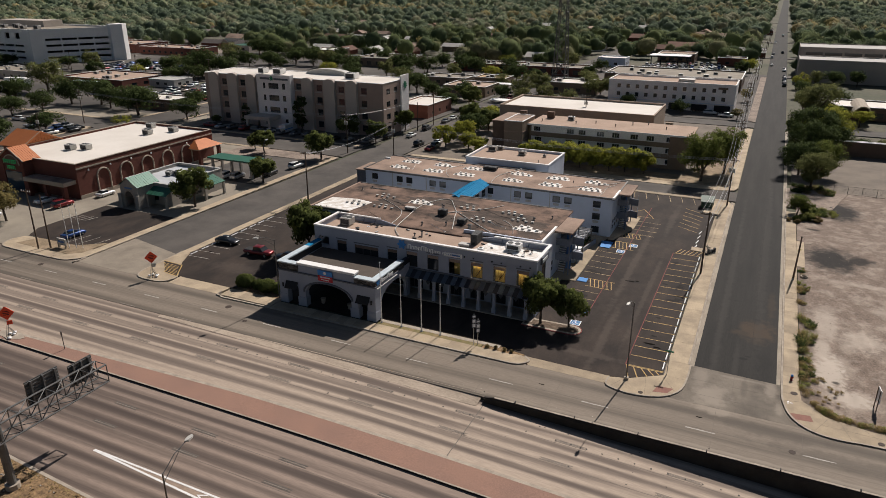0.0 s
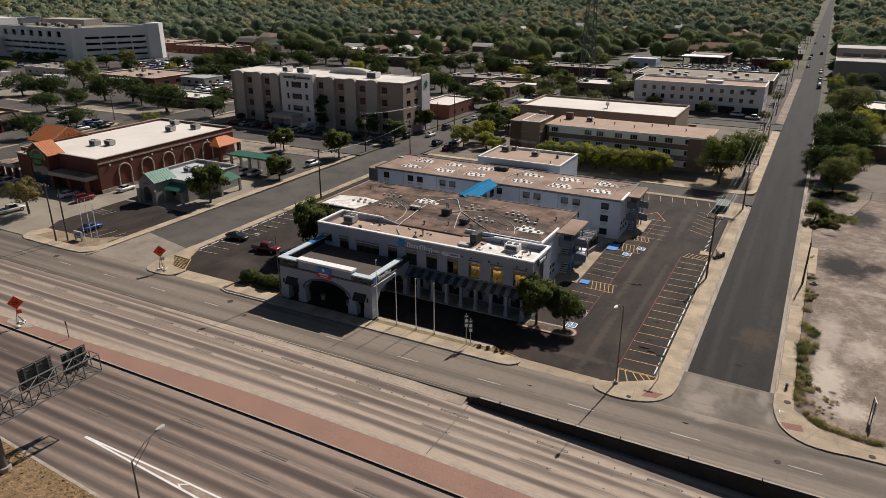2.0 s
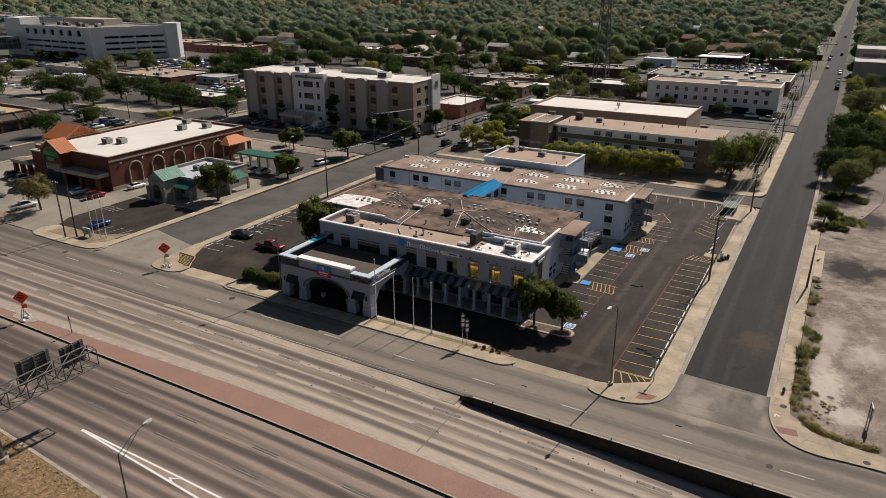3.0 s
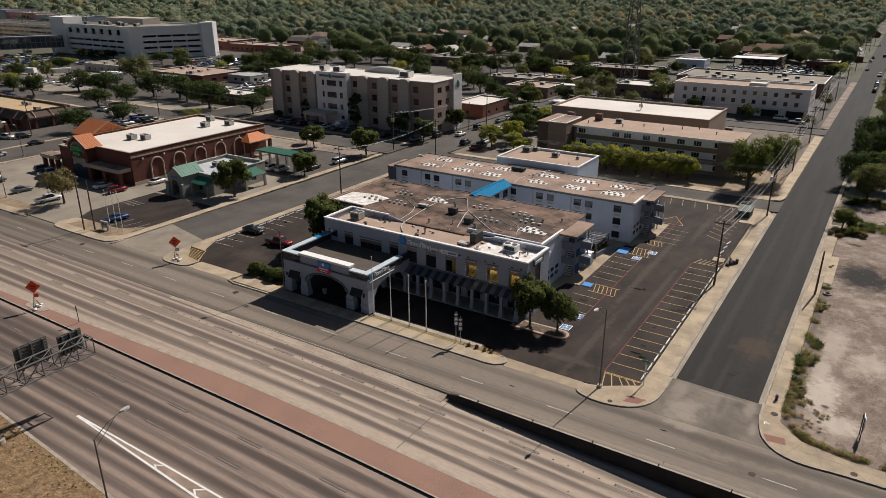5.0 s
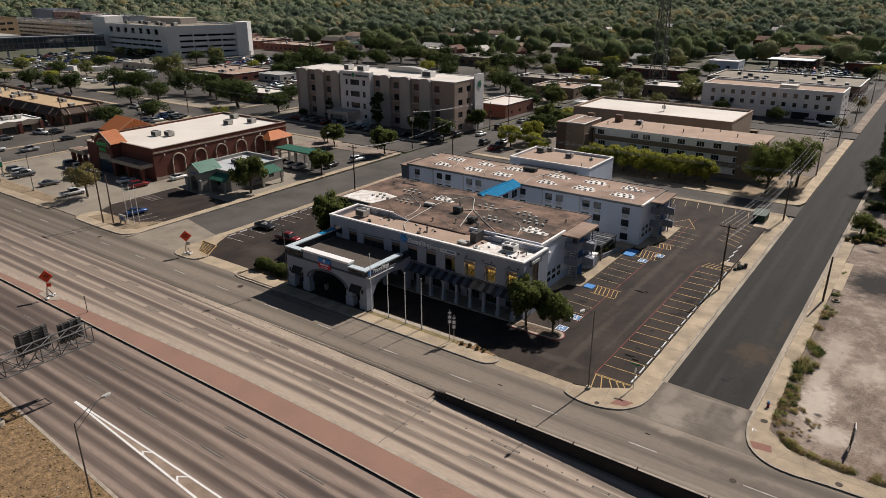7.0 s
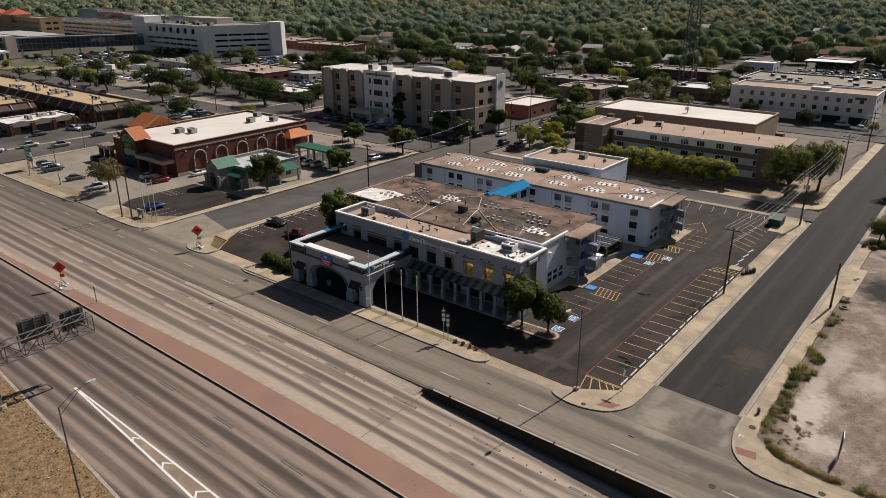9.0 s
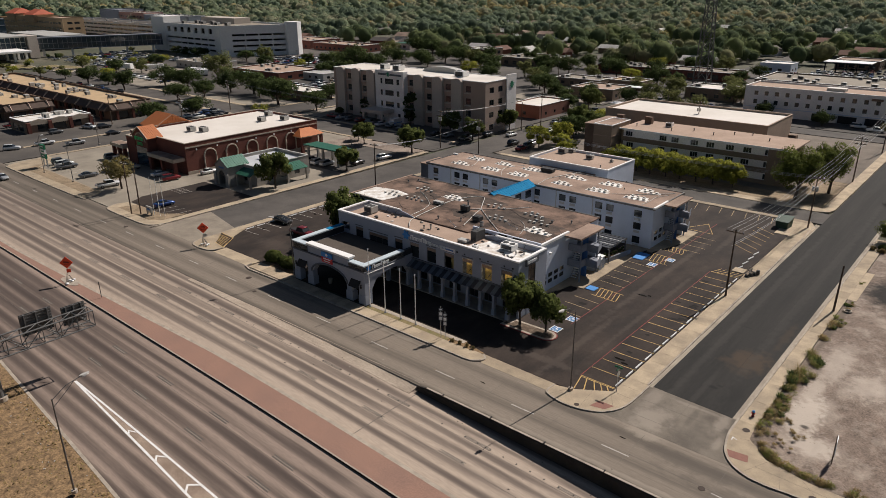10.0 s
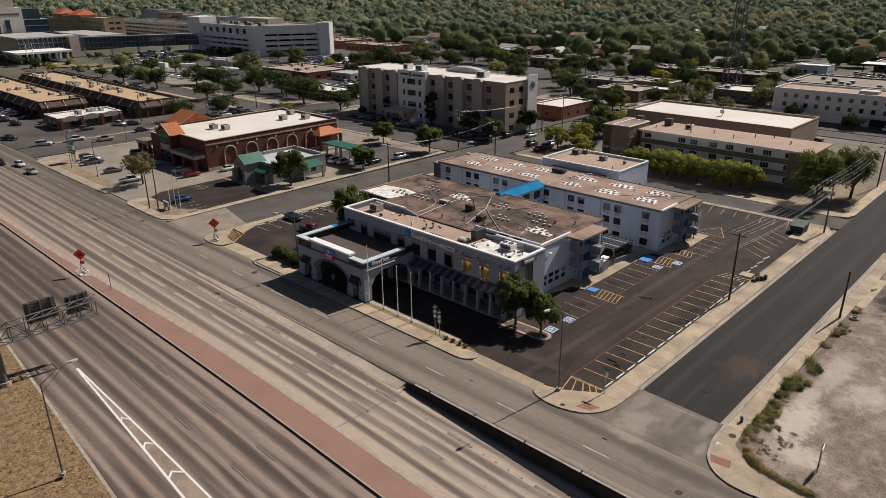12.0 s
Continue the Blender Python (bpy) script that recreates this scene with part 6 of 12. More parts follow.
part("roof_edge", boxes((MX0 + 0.1, MX1, MY1 + 0.05, MY1 + 0.35, 8.2, 8.55)), M["darksteel"], hotel)
part("expansion_joint", boxes((FX0 + 8, -38, 20.5, 20.9, 8.4, 8.6)), M["roof_dark"], hotel)
part("parapet_wall", boxes((-38.6, MX1 + 0.1, 22.45, 22.75, 8.3, 9.0)), M["hotel"], hotel, "white roof upstand")
for x in (-33.2, -30.4):
    part("louvre", boxes((x, x + 1.7, 22.38, 22.46, 8.5, 8.92)), M["black"], hotel, "dark louvred vent")
part("white_coating", slab([(-69.8, 24.6), (-62, 24.4), (-60.8, 30.5), (-64.5, 31.2), (-69.6, 30.2)], 8.44, 8.475), M["coat"], hotel, "white coated roof corner")
# ---------- hotel: back wing ----------
BX0, BX1, BY0, BY1 = -76.2, -20.6, 53.4, 66.2
back = Face((BX0, BY0), (BX1, BY0))
cols = [1.6, 7.9, 10.3, 16.0, 18.4, 29.3, 35.4, 37.8, 43.6, 46.0, 51.8]
rows_z = (0.6, 3.3, 5.75)
bm = bmesh.new()
wall(bm, back, 0.0, 7.8, [(u, z, 1.55, 1.35) for u in cols for z in rows_z], 0.35)
part("back_wing_wall", bm, M["hotel"], hotel)
for u in cols:
    for z in rows_z:
        window(hotel, back, u, z, 1.55, 1.35, 1, 1, "glass", "frame", 0.1)
        part("room_unit", boxes((BX0 + u + 0.2, BX0 + u + 1.35, BY0 - 0.16, BY0 - 0.002, z - 0.62, z - 0.18)), M["unit"], hotel, "grille of a room air conditioner")
for u in (6.9, 15.2, 34.7, 43.0):
    part("downpipe", boxes((BX0 + u, BX0 + u + 0.16, BY0 - 0.14, BY0 - 0.002, 0.1, 7.9)), M["unit"], hotel)
bk_e = Face((BX1, BY0), (BX1, BY1))
lowb = [(1.4 + 1.9 * i, z, 1.4, 0.8) for i in range(3) for z in (1.2, 2.4)]
bm = bmesh.new()
wall(bm, bk_e, 0.0, 7.8, lowb, 0.35, 0.352, BY1 - BY0 - 0.352)
wall(bm, Face((BX0, BY1), (BX0, BY0)), 0.0, 7.8, [(5, z, 1.5, 1.3) for z in rows_z], 0.35, 0.352, BY1 - BY0 - 0.352)
wall(bm, Face((BX1, BY1), (BX0, BY1)), 0.0, 7.8, [(3 + 5 * i, z, 1.6, 1.3) for i in range(10) for z in rows_z], 0.35)
part("back_wing_wall", bm, M["hotel"], hotel)
for u, z, w, h in lowb:
    window(hotel, bk_e, u, z, w, h, 1, 1, "glass", "frame", 0.1, False, 0.05)
part("back_roof", boxes((BX0 - 0.25, BX1 + 0.25, BY0 - 0.3, BY1 + 0.3, 7.8, 8.02)), M["roof"], hotel, "brown gravel roof with dark stains")
bm = bmesh.new()
ring_cap(bm, BX0 - 0.35, BX1 + 0.35, BY0 - 0.4, BY1 + 0.4, 0.25, 7.75, 8.14)
part("roof_edge", bm, M["darksteel"], hotel)
part("roof_edge", boxes((BX1 + 0.0, BX1 + 0.42, BY0 - 0.44, BY0 + 5.6, 7.9, 8.25)), M["cap"], hotel)
part("roof_edge", boxes((BX0 - 0.4, BX0 + 0.9, BY1 - 3.2, BY1 - 2.8, 8.02, 8.35)), M["cap"], hotel)
part("corner_block", boxes((BX0 - 2.6, BX0 - 0.3, BY0 + 0.4, BY0 + 7, 0, 7.3)), M["hotel_dark"], hotel)
part("corner_roof", boxes((BX0 - 2.8, BX0 - 0.36, BY0 + 0.2, BY0 + 7.2, 7.3, 7.5)), M["roof"], hotel)
# rear penthouse wing
PX0, PX1, PY0, PY1 = -58.2, -38.2, 68.6, 81.4
bm = bmesh.new()
wall(bm, Face((PX0, PY0), (PX1, PY0)), 0.0, 9.1, (), 0.3)
wall(bm, Face((PX1, PY0), (PX1, PY1)), 0.0, 9.1, [(8.5, z, 1.5, 1.3) for z in (0.8, 3.5)], 0.3, 0.302, PY1 - PY0 - 0.302)
wall(bm, Face((PX1, PY1), (PX0, PY1)), 0.0, 9.1, (), 0.3)
wall(bm, Face((PX0, PY1), (PX0, PY0)), 0.0, 9.1, (), 0.3, 0.302, PY1 - PY0 - 0.302)
part("rear_wall", bm, M["hotel"], hotel)
for z in (0.8, 3.5):
    window(hotel, Face((PX1, PY0), (PX1, PY1)), 8.5, z, 1.5, 1.3, 2, 1)
part("rear_roof", boxes((PX0 + 0.25, PX1 - 0.25, PY0 + 0.25, PY1 - 0.25, 8.5, 8.75)), M["roof_clean"], hotel, "tan gravel roof")
bm = bmesh.new()
ring_cap(bm, PX0 - 0.08, PX1 + 0.08, PY0 - 0.08, PY1 + 0.08, 0.4, 9.1, 9.3)
part("coping", bm, M["cap"], hotel, "white metal coping")
part("link_block", boxes((-55, -41, 66.3, 68.6, 0, 7.6)), M["hotel"], hotel)
part("link_roof", boxes((-55, -41, 66.55, 68.55, 7.62, 7.9)), M["roof"], hotel)
# blue-roofed link between the blocks
bm = bmesh.new()
wall(bm, Face((-46.5, 41.4), (-46.5, 53.2)), 0.0, 7.7, [(1.2 + 3.6 * i, z, 2.2, 1.6) for i in range(3) for z in (0.8, 3.4, 5.7)], 0.25)
wall(bm, Face((-49.9, 53.2), (-49.9, 41.4)), 0.0, 7.7, (), 0.25)
part("link_wall", bm, M["hotel"], hotel)
for i in range(3):
    for z in (0.8, 3.4, 5.7):
        window(hotel, Face((-46.5, 41.4), (-46.5, 53.2)), 1.2 + 3.6 * i, z, 2.2, 1.6, 2, 1)
n = 16
for s in (1, -1):
    for i in range(n):
        a, b = 40.3 + 13.0 * i / n, 40.3 + 13.0 * (i + 1) / n - 0.05
        bm = bmesh.new()
        hull(bm, [((-48.2, a, 8.75), (-48.2, b, 8.75), (-48.2, b, 8.81), (-48.2, a, 8.81)), ((-48.2 + 2.2 * s, a, 7.8), (-48.2 + 2.2 * s, b, 7.8), (-48.2 + 2.2 * s, b, 7.86), (-48.2 + 2.2 * s, a, 7.86))])
        bmesh.ops.recalc_face_normals(bm, faces=bm.faces)
        part("blue_roof_panel", bm, M["blue_metal"], hotel, "bright blue standing-seam panel")
part("blue_ridge", boxes((-48.33, -48.07, 40.2, 53.3, 8.77, 8.86)), M["blue_metal"], hotel)
bm = bmesh.new()
for y in (40.5, 53.1):
    hull(bm, [((-50.2, y, 7.82), (-46.2, y, 7.82), (-48.2, y, 8.7)), ((-50.2, y + 0.1, 7.82), (-46.2, y + 0.1, 7.82), (-48.2, y + 0.1, 8.7))])
bmesh.ops.recalc_face_normals(bm, faces=bm.faces)
part("blue_gable", bm, M["blue_metal"], hotel)


# ---------- outdoor stair towers ----------
def ledge_wall(pts, z0, z1, t=0.12):
    """An upright parapet along plan points."""
    bm = bmesh.new()
    for (xa, ya), (xb, yb) in zip(pts, pts[1:]):
        obox(bm, (xa + xb) / 2, (ya + yb) / 2, z0, z1, math.hypot(xb - xa, yb - ya) + t, t, math.degrees(math.atan2(yb - ya, xb - xa)))
    return bm


def stair_tower(x0, x1, y0, y1, top, zs, roof_mat):
    """Wall on the x0 side; y0 is the edge of its canopy roof."""
    st = thing("stair_tower", (x0 + x1) / 2, (y0 + y1) / 2, 0, "outdoor stair tower with slate landings and white open stairs", "stairs", "stair towers of the hotel")
    part("roof_slab", boxes((x0 + 0.16, x1 + 0.3, y0, y1 + 0.3, top - 0.3, top)), M[roof_mat], st, "brown gravel canopy roof")
    part("end_wall", boxes((x0, x1 - 0.9, y1 - 0.2, y1, 0, top - 0.3)), M["hotel"], st)
    part("back_panel", boxes((x0 + 0.02, x0 + 0.1, y0 + 4.6, y1 - 0.2, 0.1, top - 0.4)), M["hotel_dark"], st, "dark corridor wall")
    for z in (0.1,) + zs:
        part("blue_door", boxes((x0 + 1.1, x1 - 0.8, y0 + 4.5, y0 + 4.58, z, z + 2.15)), M["sign_blue"], st, "deep blue corridor door")
    for k, z in enumerate(zs):
        part("landing", slab([(x0, y0 + 1.7), (x1 - 0.5, y0 + 1.7), (x1 - 0.5, y0 + 3.4), (x1 + 1.3, y0 + 4.1), (x1 + 0.9, y0 + 6.0), (x1 - 0.5, y1 - 0.3), (x0, y1 - 0.3)], z - 0.22, z), M["slate"], st)
        part("parapet", ledge_wall([(x0 + 0.1, y0 + 1.7), (x1 - 0.5, y0 + 1.7)], z - 0.22, z + 1.05), M["slate"], st)
        part("parapet", ledge_wall([(x1 - 0.5, y0 + 1.8), (x1 - 0.5, y0 + 3.4)], z - 0.22, z + 1.05), M["slate"], st)
        for (xa, ya, da), (xb, yb, db) in (((x1 - 0.5, y0 + 3.4, 0.0), (x1 + 1.3, y0 + 4.1, -0.35)), ((x1 + 1.3, y0 + 4.1, -0.35), (x1 + 0.9, y0 + 6.0, 0.1))):
            bm = bmesh.new()
            hull(bm, [[(xa, ya + o, z + da + h) for o, h in ((0, -0.3), (0.12, -0.3), (0.12, 1.05), (0, 1.05))], [(xb, yb + o, z + db + h) for o, h in ((0, -0.3), (0.12, -0.3), (0.12, 1.05), (0, 1.05))]])
            bmesh.ops.recalc_face_normals(bm, faces=bm.faces)
            part("flight_side", bm, M["slate"], st)
        n = 8
        low = zs[k - 1] if k else 0.05
        for i in range(n):
            q = (i + 0.5) / n
            zz = low + 0.25 + (z - low - 0.25) * q
            yy = y0 + 2.2 + 2.0 * q
            part("tread", boxes((x0 + 0.45, x0 + 1.5, yy - 0.15, yy + 0.15, zz, zz + 0.08)), M["cap"], st, "white stair tread")
        for xx in (x0 + 0.4, x0 + 1.55):
            part("stringer", bars([((xx, y0 + 2.1, low + 0.1), (xx, y0 + 4.3, z))], 0.07), M["slate"], st)
    for y in (y0 + 1.7, y1 - 0.2):
        part("post", boxes((x1 - 0.6, x1 - 0.4, y - 0.1, y + 0.1, 0, top - 0.3)), M["slate"], st)


stair_tower(-25.3, -22.4, 29.6, 37.2, 8.44, (2.9, 5.6), "roof")
stair_tower(-20.6, -18.2, 57.0, 64.6, 7.98, (2.75, 5.35), "roof")
# paved walks, pergola and service yard between the blocks
solid("walk_east", slab([(-25.2, 23), (-23.8, 26.8), (-23.4, 29.4), (-21.1, 29.6), (-21.15, 47.2), (-21.3, 50.6), (-20.6, 53.2), (-25.2, 53.2)], -0.1, 0.15), M["walk"], "pale concrete walk along the hotel side", "sidewalk")
solid("walk_rear", slab([(-20.6, 52), (-19.6, 52), (-17.2, 60), (-17.2, 68), (-20.6, 68)], -0.1, 0.14), M["walk"], "pale concrete walk along the back wing", "sidewalk")
per = thing("pergola", -25.4, 45, 0, "dark slatted roof between the hotel blocks", "pergola")
for i in range(8):
    part("slat", boxes((-28.4, -23.0, 41.6 + 0.86 * i, 42.2 + 0.86 * i, 3.1, 3.2)), M["awning"], per)
for i in (2, 5):
    part("rafter", boxes((-28.4, -22.9, 41.5 + 0.86 * i, 41.58 + 0.86 * i, 3.2, 3.3)), M["cap"], per, "pale rafter")
for x in (-28.3, -23.2):
    for y in (41.8, 48.0):
        part("post", boxes((x, x + 0.2, y, y + 0.2, 0.1, 3.0)), M["darksteel"], per)
    part("beam", boxes((x, x + 0.2, 41.4, 48.6, 2.9, 3.1)), M["darksteel"], per)
bed = thing("raised_bed", -23.6, 45.5, 0.1, "low slate-walled raised bed with dark shrubs", "planter")
part("bed_wall", ledge_wall([(-23.6, 41.2), (-22.3, 48.6)], 0.1, 1.0, 0.2), M["slate"], bed)
part("bed_wall", ledge_wall([(-23.6, 41.2), (-25.2, 41.4)], 0.1, 1.0, 0.2), M["slate"], bed)
part("bed_soil", slab([(-25.1, 41.5), (-23.7, 41.3), (-22.5, 48.5), (-24.4, 48.6)], 0.05, 0.8), M["drygrass"], bed)
for k, (xa, xb, ya, yb, z) in enumerate(((-23.6, -22.7, 37.6, 38.6, 2.1), (-23.9, -22.8, 38.8, 39.8, 2.3))):
    cab = thing("utility_cabinet", (xa + xb) / 2, (ya + yb) / 2, 0.14, "pale grey utility cabinet beside the stairs", "cabinet", "cabinets beside the stairs")
    part("body", boxes((xa, xb, ya, yb, 0.14, z)), M["unit"], cab)
    part("lid", boxes((xa - 0.08, xb + 0.08, ya - 0.08, yb + 0.08, z, z + 0.12)), M["cap"], cab)
    part("cabinet_door", boxes((xb, xb + 0.04, ya + 0.1, yb - 0.1, 0.3, z - 0.15)), M["slate"], cab)


# ---------- roof plant ----------
def vents(x, y, z, white, n=7):
    g = thing("roof_vent_patch", x, y, z, "cluster of grey roof vents " + ("on a white sealed patch" if white else "on the stained roof"), "roof vents", "vent clusters on the hotel roofs")
    spots = [(-1.55, -0.55), (-0.55, -0.62), (0.5, -0.6), (1.5, -0.5), (-1.05, 0.55), (0.0, 0.5), (1.05, 0.55)][:n]
    spots = [(a * 1.15 + rng.uniform(-0.12, 0.12), b * 1.15) for a, b in spots]
    if white:
        cell, filled = 0.2, set()
        for a, b in spots:
            for p in range(-3, 4):
                for q in range(-3, 3):
                    if rng.random() > 0.06:
                        filled.add((round(a / cell) + p, round(b / cell) + q))
        bm, vs_ = bmesh.new(), {}

        def corner_of(p, q, z_):
            if (p, q, z_) not in vs_:
                vs_[p, q, z_] = bm.verts.new((x + p * cell, y + q * cell, z_))
            return vs_[p, q, z_]
        for p, q in filled:
            ring = ((p, q), (p + 1, q), (p + 1, q + 1), (p, q + 1))
            bm.faces.new([corner_of(*c, z + 0.02) for c in ring])
            for k, n_ in enumerate(((p, q - 1), (p + 1, q), (p, q + 1), (p - 1, q))):
                if n_ not in filled:
                    c, d = ring[k], ring[(k + 1) % 4]
                    bm.faces.new((corner_of(*c, z + 0.02), corner_of(*c, z - 0.02), corner_of(*d, z - 0.02), corner_of(*d, z + 0.02)))
        part("sealed_patch", bm, M["coat"], g, "white sealed patch")
    for a, b in spots:
        v = part("vent", boxes((x + a - 0.22, x + a + 0.22, y + b - 0.17, y + b + 0.17, z + 0.015, z + 0.26)), M["unit"], g)
        part("vent_lid", boxes((x + a - 0.25, x + a + 0.25, y + b - 0.2, y + b + 0.2, z + 0.26, z + 0.31)), M["coat"] if white else M["unit"], v)


for x in (-69.4, -61.1, -53.6, -42.5, -34.3, -26.0):
    for y in (57.6, 63.1):
        vents(x, y, 8.02, True, 7 if rng.random() < 0.6 else 6)
for x, y, w in ((-63.2, 29.0, False), (-52.3, 34.4, True), (-29.5, 28.6, True), (-60.2, 35.0, False), (-57.3, 29.1, False), (-34.4, 35.2, False), (-42.4, 35.0, False), (-38.2, 29.6, False), (-31.5, 32.2, False)):
    vents(x, y, 8.46, w, 6)


def roof_unit(x, y, z, lx, ly, h, deg=0, label="grey rooftop air conditioning unit", fan=True, mat_key="unit", far=False):
    u = thing("rooftop_unit", x, y, z, label, "air conditioner")
    bm = bmesh.new()
    if not far:
        for a in (-1, 1):
            obox(bm, x + 0.3 * lx * a, y, z, z + 0.15, 0.12, ly, deg)
        part("rails", bm, M["darksteel"], u)
        bm = bmesh.new()
    obox(bm, x, y, z if far else z + 0.15, z + h, lx, ly, deg)
    bmesh.ops.bevel(bm, geom=bm.edges[:], offset=0.04, segments=1, affect="EDGES")
    c = part("casing", bm, M[mat_key], u)
    bm = bmesh.new()
    obox(bm, x, y - ly * 0.5, z + 0.3, z + h - 0.2, lx * 0.8, 0.04, deg)
    part("grille", bm, M["unit_dark"], c)
    if fan and not far:
        for k in ((-0.25, 0.25) if lx > 1.6 else (0,)):
            bm = bmesh.new()
            prism(bm, arc(x + k * lx, y, min(lx, ly) * 0.3, 0, 330, 11), z + h, z + h + 0.06)
            part("fan_guard", bm, M["unit_dark"], c)
    return u


roof_unit(-58.4, 18.0, 8.4, 2.0, 1.7, 1.35, label="pale rooftop unit behind the parapet")
roof_unit(-34.9, 19.1, 8.4, 1.1, 2.4, 1.7, mat_key="unit_dark", label="tall dark rooftop condenser")
roof_unit(-28.4, 18.6, 8.42, 2.3, 1.5, 1.1, mat_key="cap", label="white rooftop unit on the coated corner")
roof_unit(-36.0, 16.8, 8.4, 1.7, 1.1, 0.5, fan=False, label="low pale rooftop duct box")
roof_unit(-45.6, 29.2, 8.46, 1.6, 1.0, 1.1, mat_key="unit_dark", label="dark rooftop fan unit")
roof_unit(-40.6, 26.4, 8.46, 1.4, 1.3, 0.9, mat_key="unit_dark", label="dark rooftop fan unit")
roof_unit(-52.2, 29.4, 8.46, 2.0, 0.9, 0.6, fan=False)
roof_unit(-50.0, 63.6, 8.02, 3.0, 1.4, 0.8, mat_key="unit_dark", label="dark tarped rooftop unit")
roof_unit(-55.2, 78.4, 8.75, 2.0, 1.6, 1.2)
roof_unit(-54.0, 80.2, 8.75, 1.8, 1.0, 0.9)
roof_unit(-47.2, 77.0, 8.75, 1.7, 1.1, 1.0)
roof_unit(-41.8, 77.2, 8.75, 0.7, 0.6, 0.7)
roof_unit(-32.8, 15.8, 8.42, 0.9, 0.8, 0.6, mat_key="cap", label="small white rooftop vent box")
for x, y, z, r, h in ((-44.2, 18.2, 8.4, 0.25, 0.7), (-45.2, 17.6, 8.4, 0.22, 0.45), (-53.0, 18.9, 8.4, 0.3, 0.25), (-55.4, 16.4, 8.4, 0.4, 0.3), (-26.4, 17.6, 8.42, 0.16, 0.4), (-25.4, 18.3, 8.42, 0.2, 0.5), (-27.2, 15.6, 8.42, 0.15, 0.3), (-38.5, 24.8, 8.46, 0.45, 0.6), (-42.7, 24.4, 8.46, 0.2, 0.5), (-46.5, 22.8, 8.46, 0.25, 0.5), (-30.0, 33.5, 8.46, 0.3, 0.35), (-27.3, 35.4, 8.46, 0.2, 0.4), (-46.6, 31.2, 8.46, 0.2, 1.3), (-46.0, 30.6, 8.46, 0.2, 1.3), (-66.8, 36.8, 8.46, 0.2, 0.4), (-65.6, 38.6, 8.46, 0.2, 0.4), (-41.5, 71.5, 8.75, 0.2, 0.4), (-30.5, 61.2, 8.02, 0.15, 0.3), (-44.9, 60.3, 8.02, 0.15, 0.4)):
    v = thing("roof_pipe", x, y, z, "capped metal vent pipe on the roof", "vent pipe", "vent pipes on the hotel roofs")
    bm = bmesh.new()
    tube(bm, [(x, y, z), (x, y, z + h)], r * 0.6, 8)
    part("pipe", bm, M["unit"], v)
    bm = bmesh.new()
    tube(bm, [(x, y, z + h), (x, y, z + h + 0.14)], r, 8, r * 0.6)
    part("cowl", bm, M["unit_dark"], v)
for k in range(26):
    x, y = (rng.uniform(-34.5, -24.2), rng.uniform(14.4, 20.0)) if k < 14 else (rng.uniform(-58, -36), rng.uniform(15, 20))
    w, d = rng.uniform(0.1, 0.34), rng.uniform(0.08, 0.22)
    scrap = boxes((-w, w, -d, d, 0.0, rng.uniform(0.06, 0.2)))
    bmesh.ops.transform(scrap, matrix=pose(x, y, 8.412, 0, 0, rng.uniform(0, 180)), verts=scrap.verts)
    solid("roof_scrap", scrap, M[rng.choice(("unit_dark", "unit", "black", "cap", "wood"))], "scrap of building rubble left on the roof", "debris")
for k in range(16):
    x, y = rng.uniform(-60, -26), rng.uniform(23.5, 37.5)
    pts = [(x + 0.9 * i * rng.uniform(0.8, 1.3), y - 0.5 * i + rng.uniform(-0.25, 0.25), 8.475) for i in range(6)]
    part("tar_seam", bars([pts], 0.035, 4), M["unit_dark" if k % 4 else "cap"], hotel, "tar seam on the roof")
for b in ((-42.6, -39.4, 15.4, 15.9, 8.4, 8.62), (-66.2, -62.6, 38.6, 38.9, 8.46, 8.7)):
    lp = thing("roof_ladder", b[0], b[2], 8.4, "dark ladder lying on the roof", "ladder")
    for k in (0, 1):
        yy = b[2] + k * (b[3] - b[2])
        part("rail", boxes((b[0], b[1], yy - 0.05, yy + 0.05, b[4], b[4] + 0.1)), M["darksteel"], lp)
    for i in range(9):
        x = b[0] + 0.2 + (b[1] - b[0] - 0.4) * i / 8
        part("rung", boxes((x - 0.03, x + 0.03, b[2], b[3], b[4] + 0.02, b[4] + 0.07)), M["darksteel"], lp)


def snake(pts, z, r, material, label):
    """A hose or cable lying on a roof in soft bends."""
    cur = bpy.data.curves.new("c", "CURVE")
    cur.dimensions = "3D"
    sp = cur.splines.new("NURBS")
    sp.points.add(len(pts) - 1)
    sp.use_endpoint_u, sp.order_u = True, 3
    for p, (x, y) in zip(sp.points, pts):
        p.co = (x, y, z + r, 1)
    cur.bevel_depth, cur.bevel_resolution, cur.resolution_u = r, 1, 4
    cur.materials.append(material)
    tmp = bpy.data.objects.new("c", cur)
    me = bpy.data.meshes.new_from_object(tmp)
    bpy.data.objects.remove(tmp)
    me.name = "roof_conduit"
    return tagged(new("roof_conduit", me), label, "cable", "conduits on the hotel roofs", "thing")


CN = "pale conduit snaking over the hotel roof"
snake([(-47.5, 16.4), (-49.5, 18.4), (-50.2, 21), (-50.6, 24), (-51.0, 27), (-51.6, 31), (-51.0, 35), (-49.6, 37.6), (-48.0, 38.4), (-46.4, 35.5), (-44.2, 32.0)], 8.47, 0.08, M["unit"], CN)
snake([(-44.0, 31.8), (-43.4, 29.4), (-42.0, 26), (-40.9, 22.9)], 8.47, 0.08, M["unit"], CN)
snake([(-44.0, 31.8), (-40.2, 28.6), (-37.2, 26.2), (-34.3, 24.0)], 8.47, 0.08, M["unit"], CN)
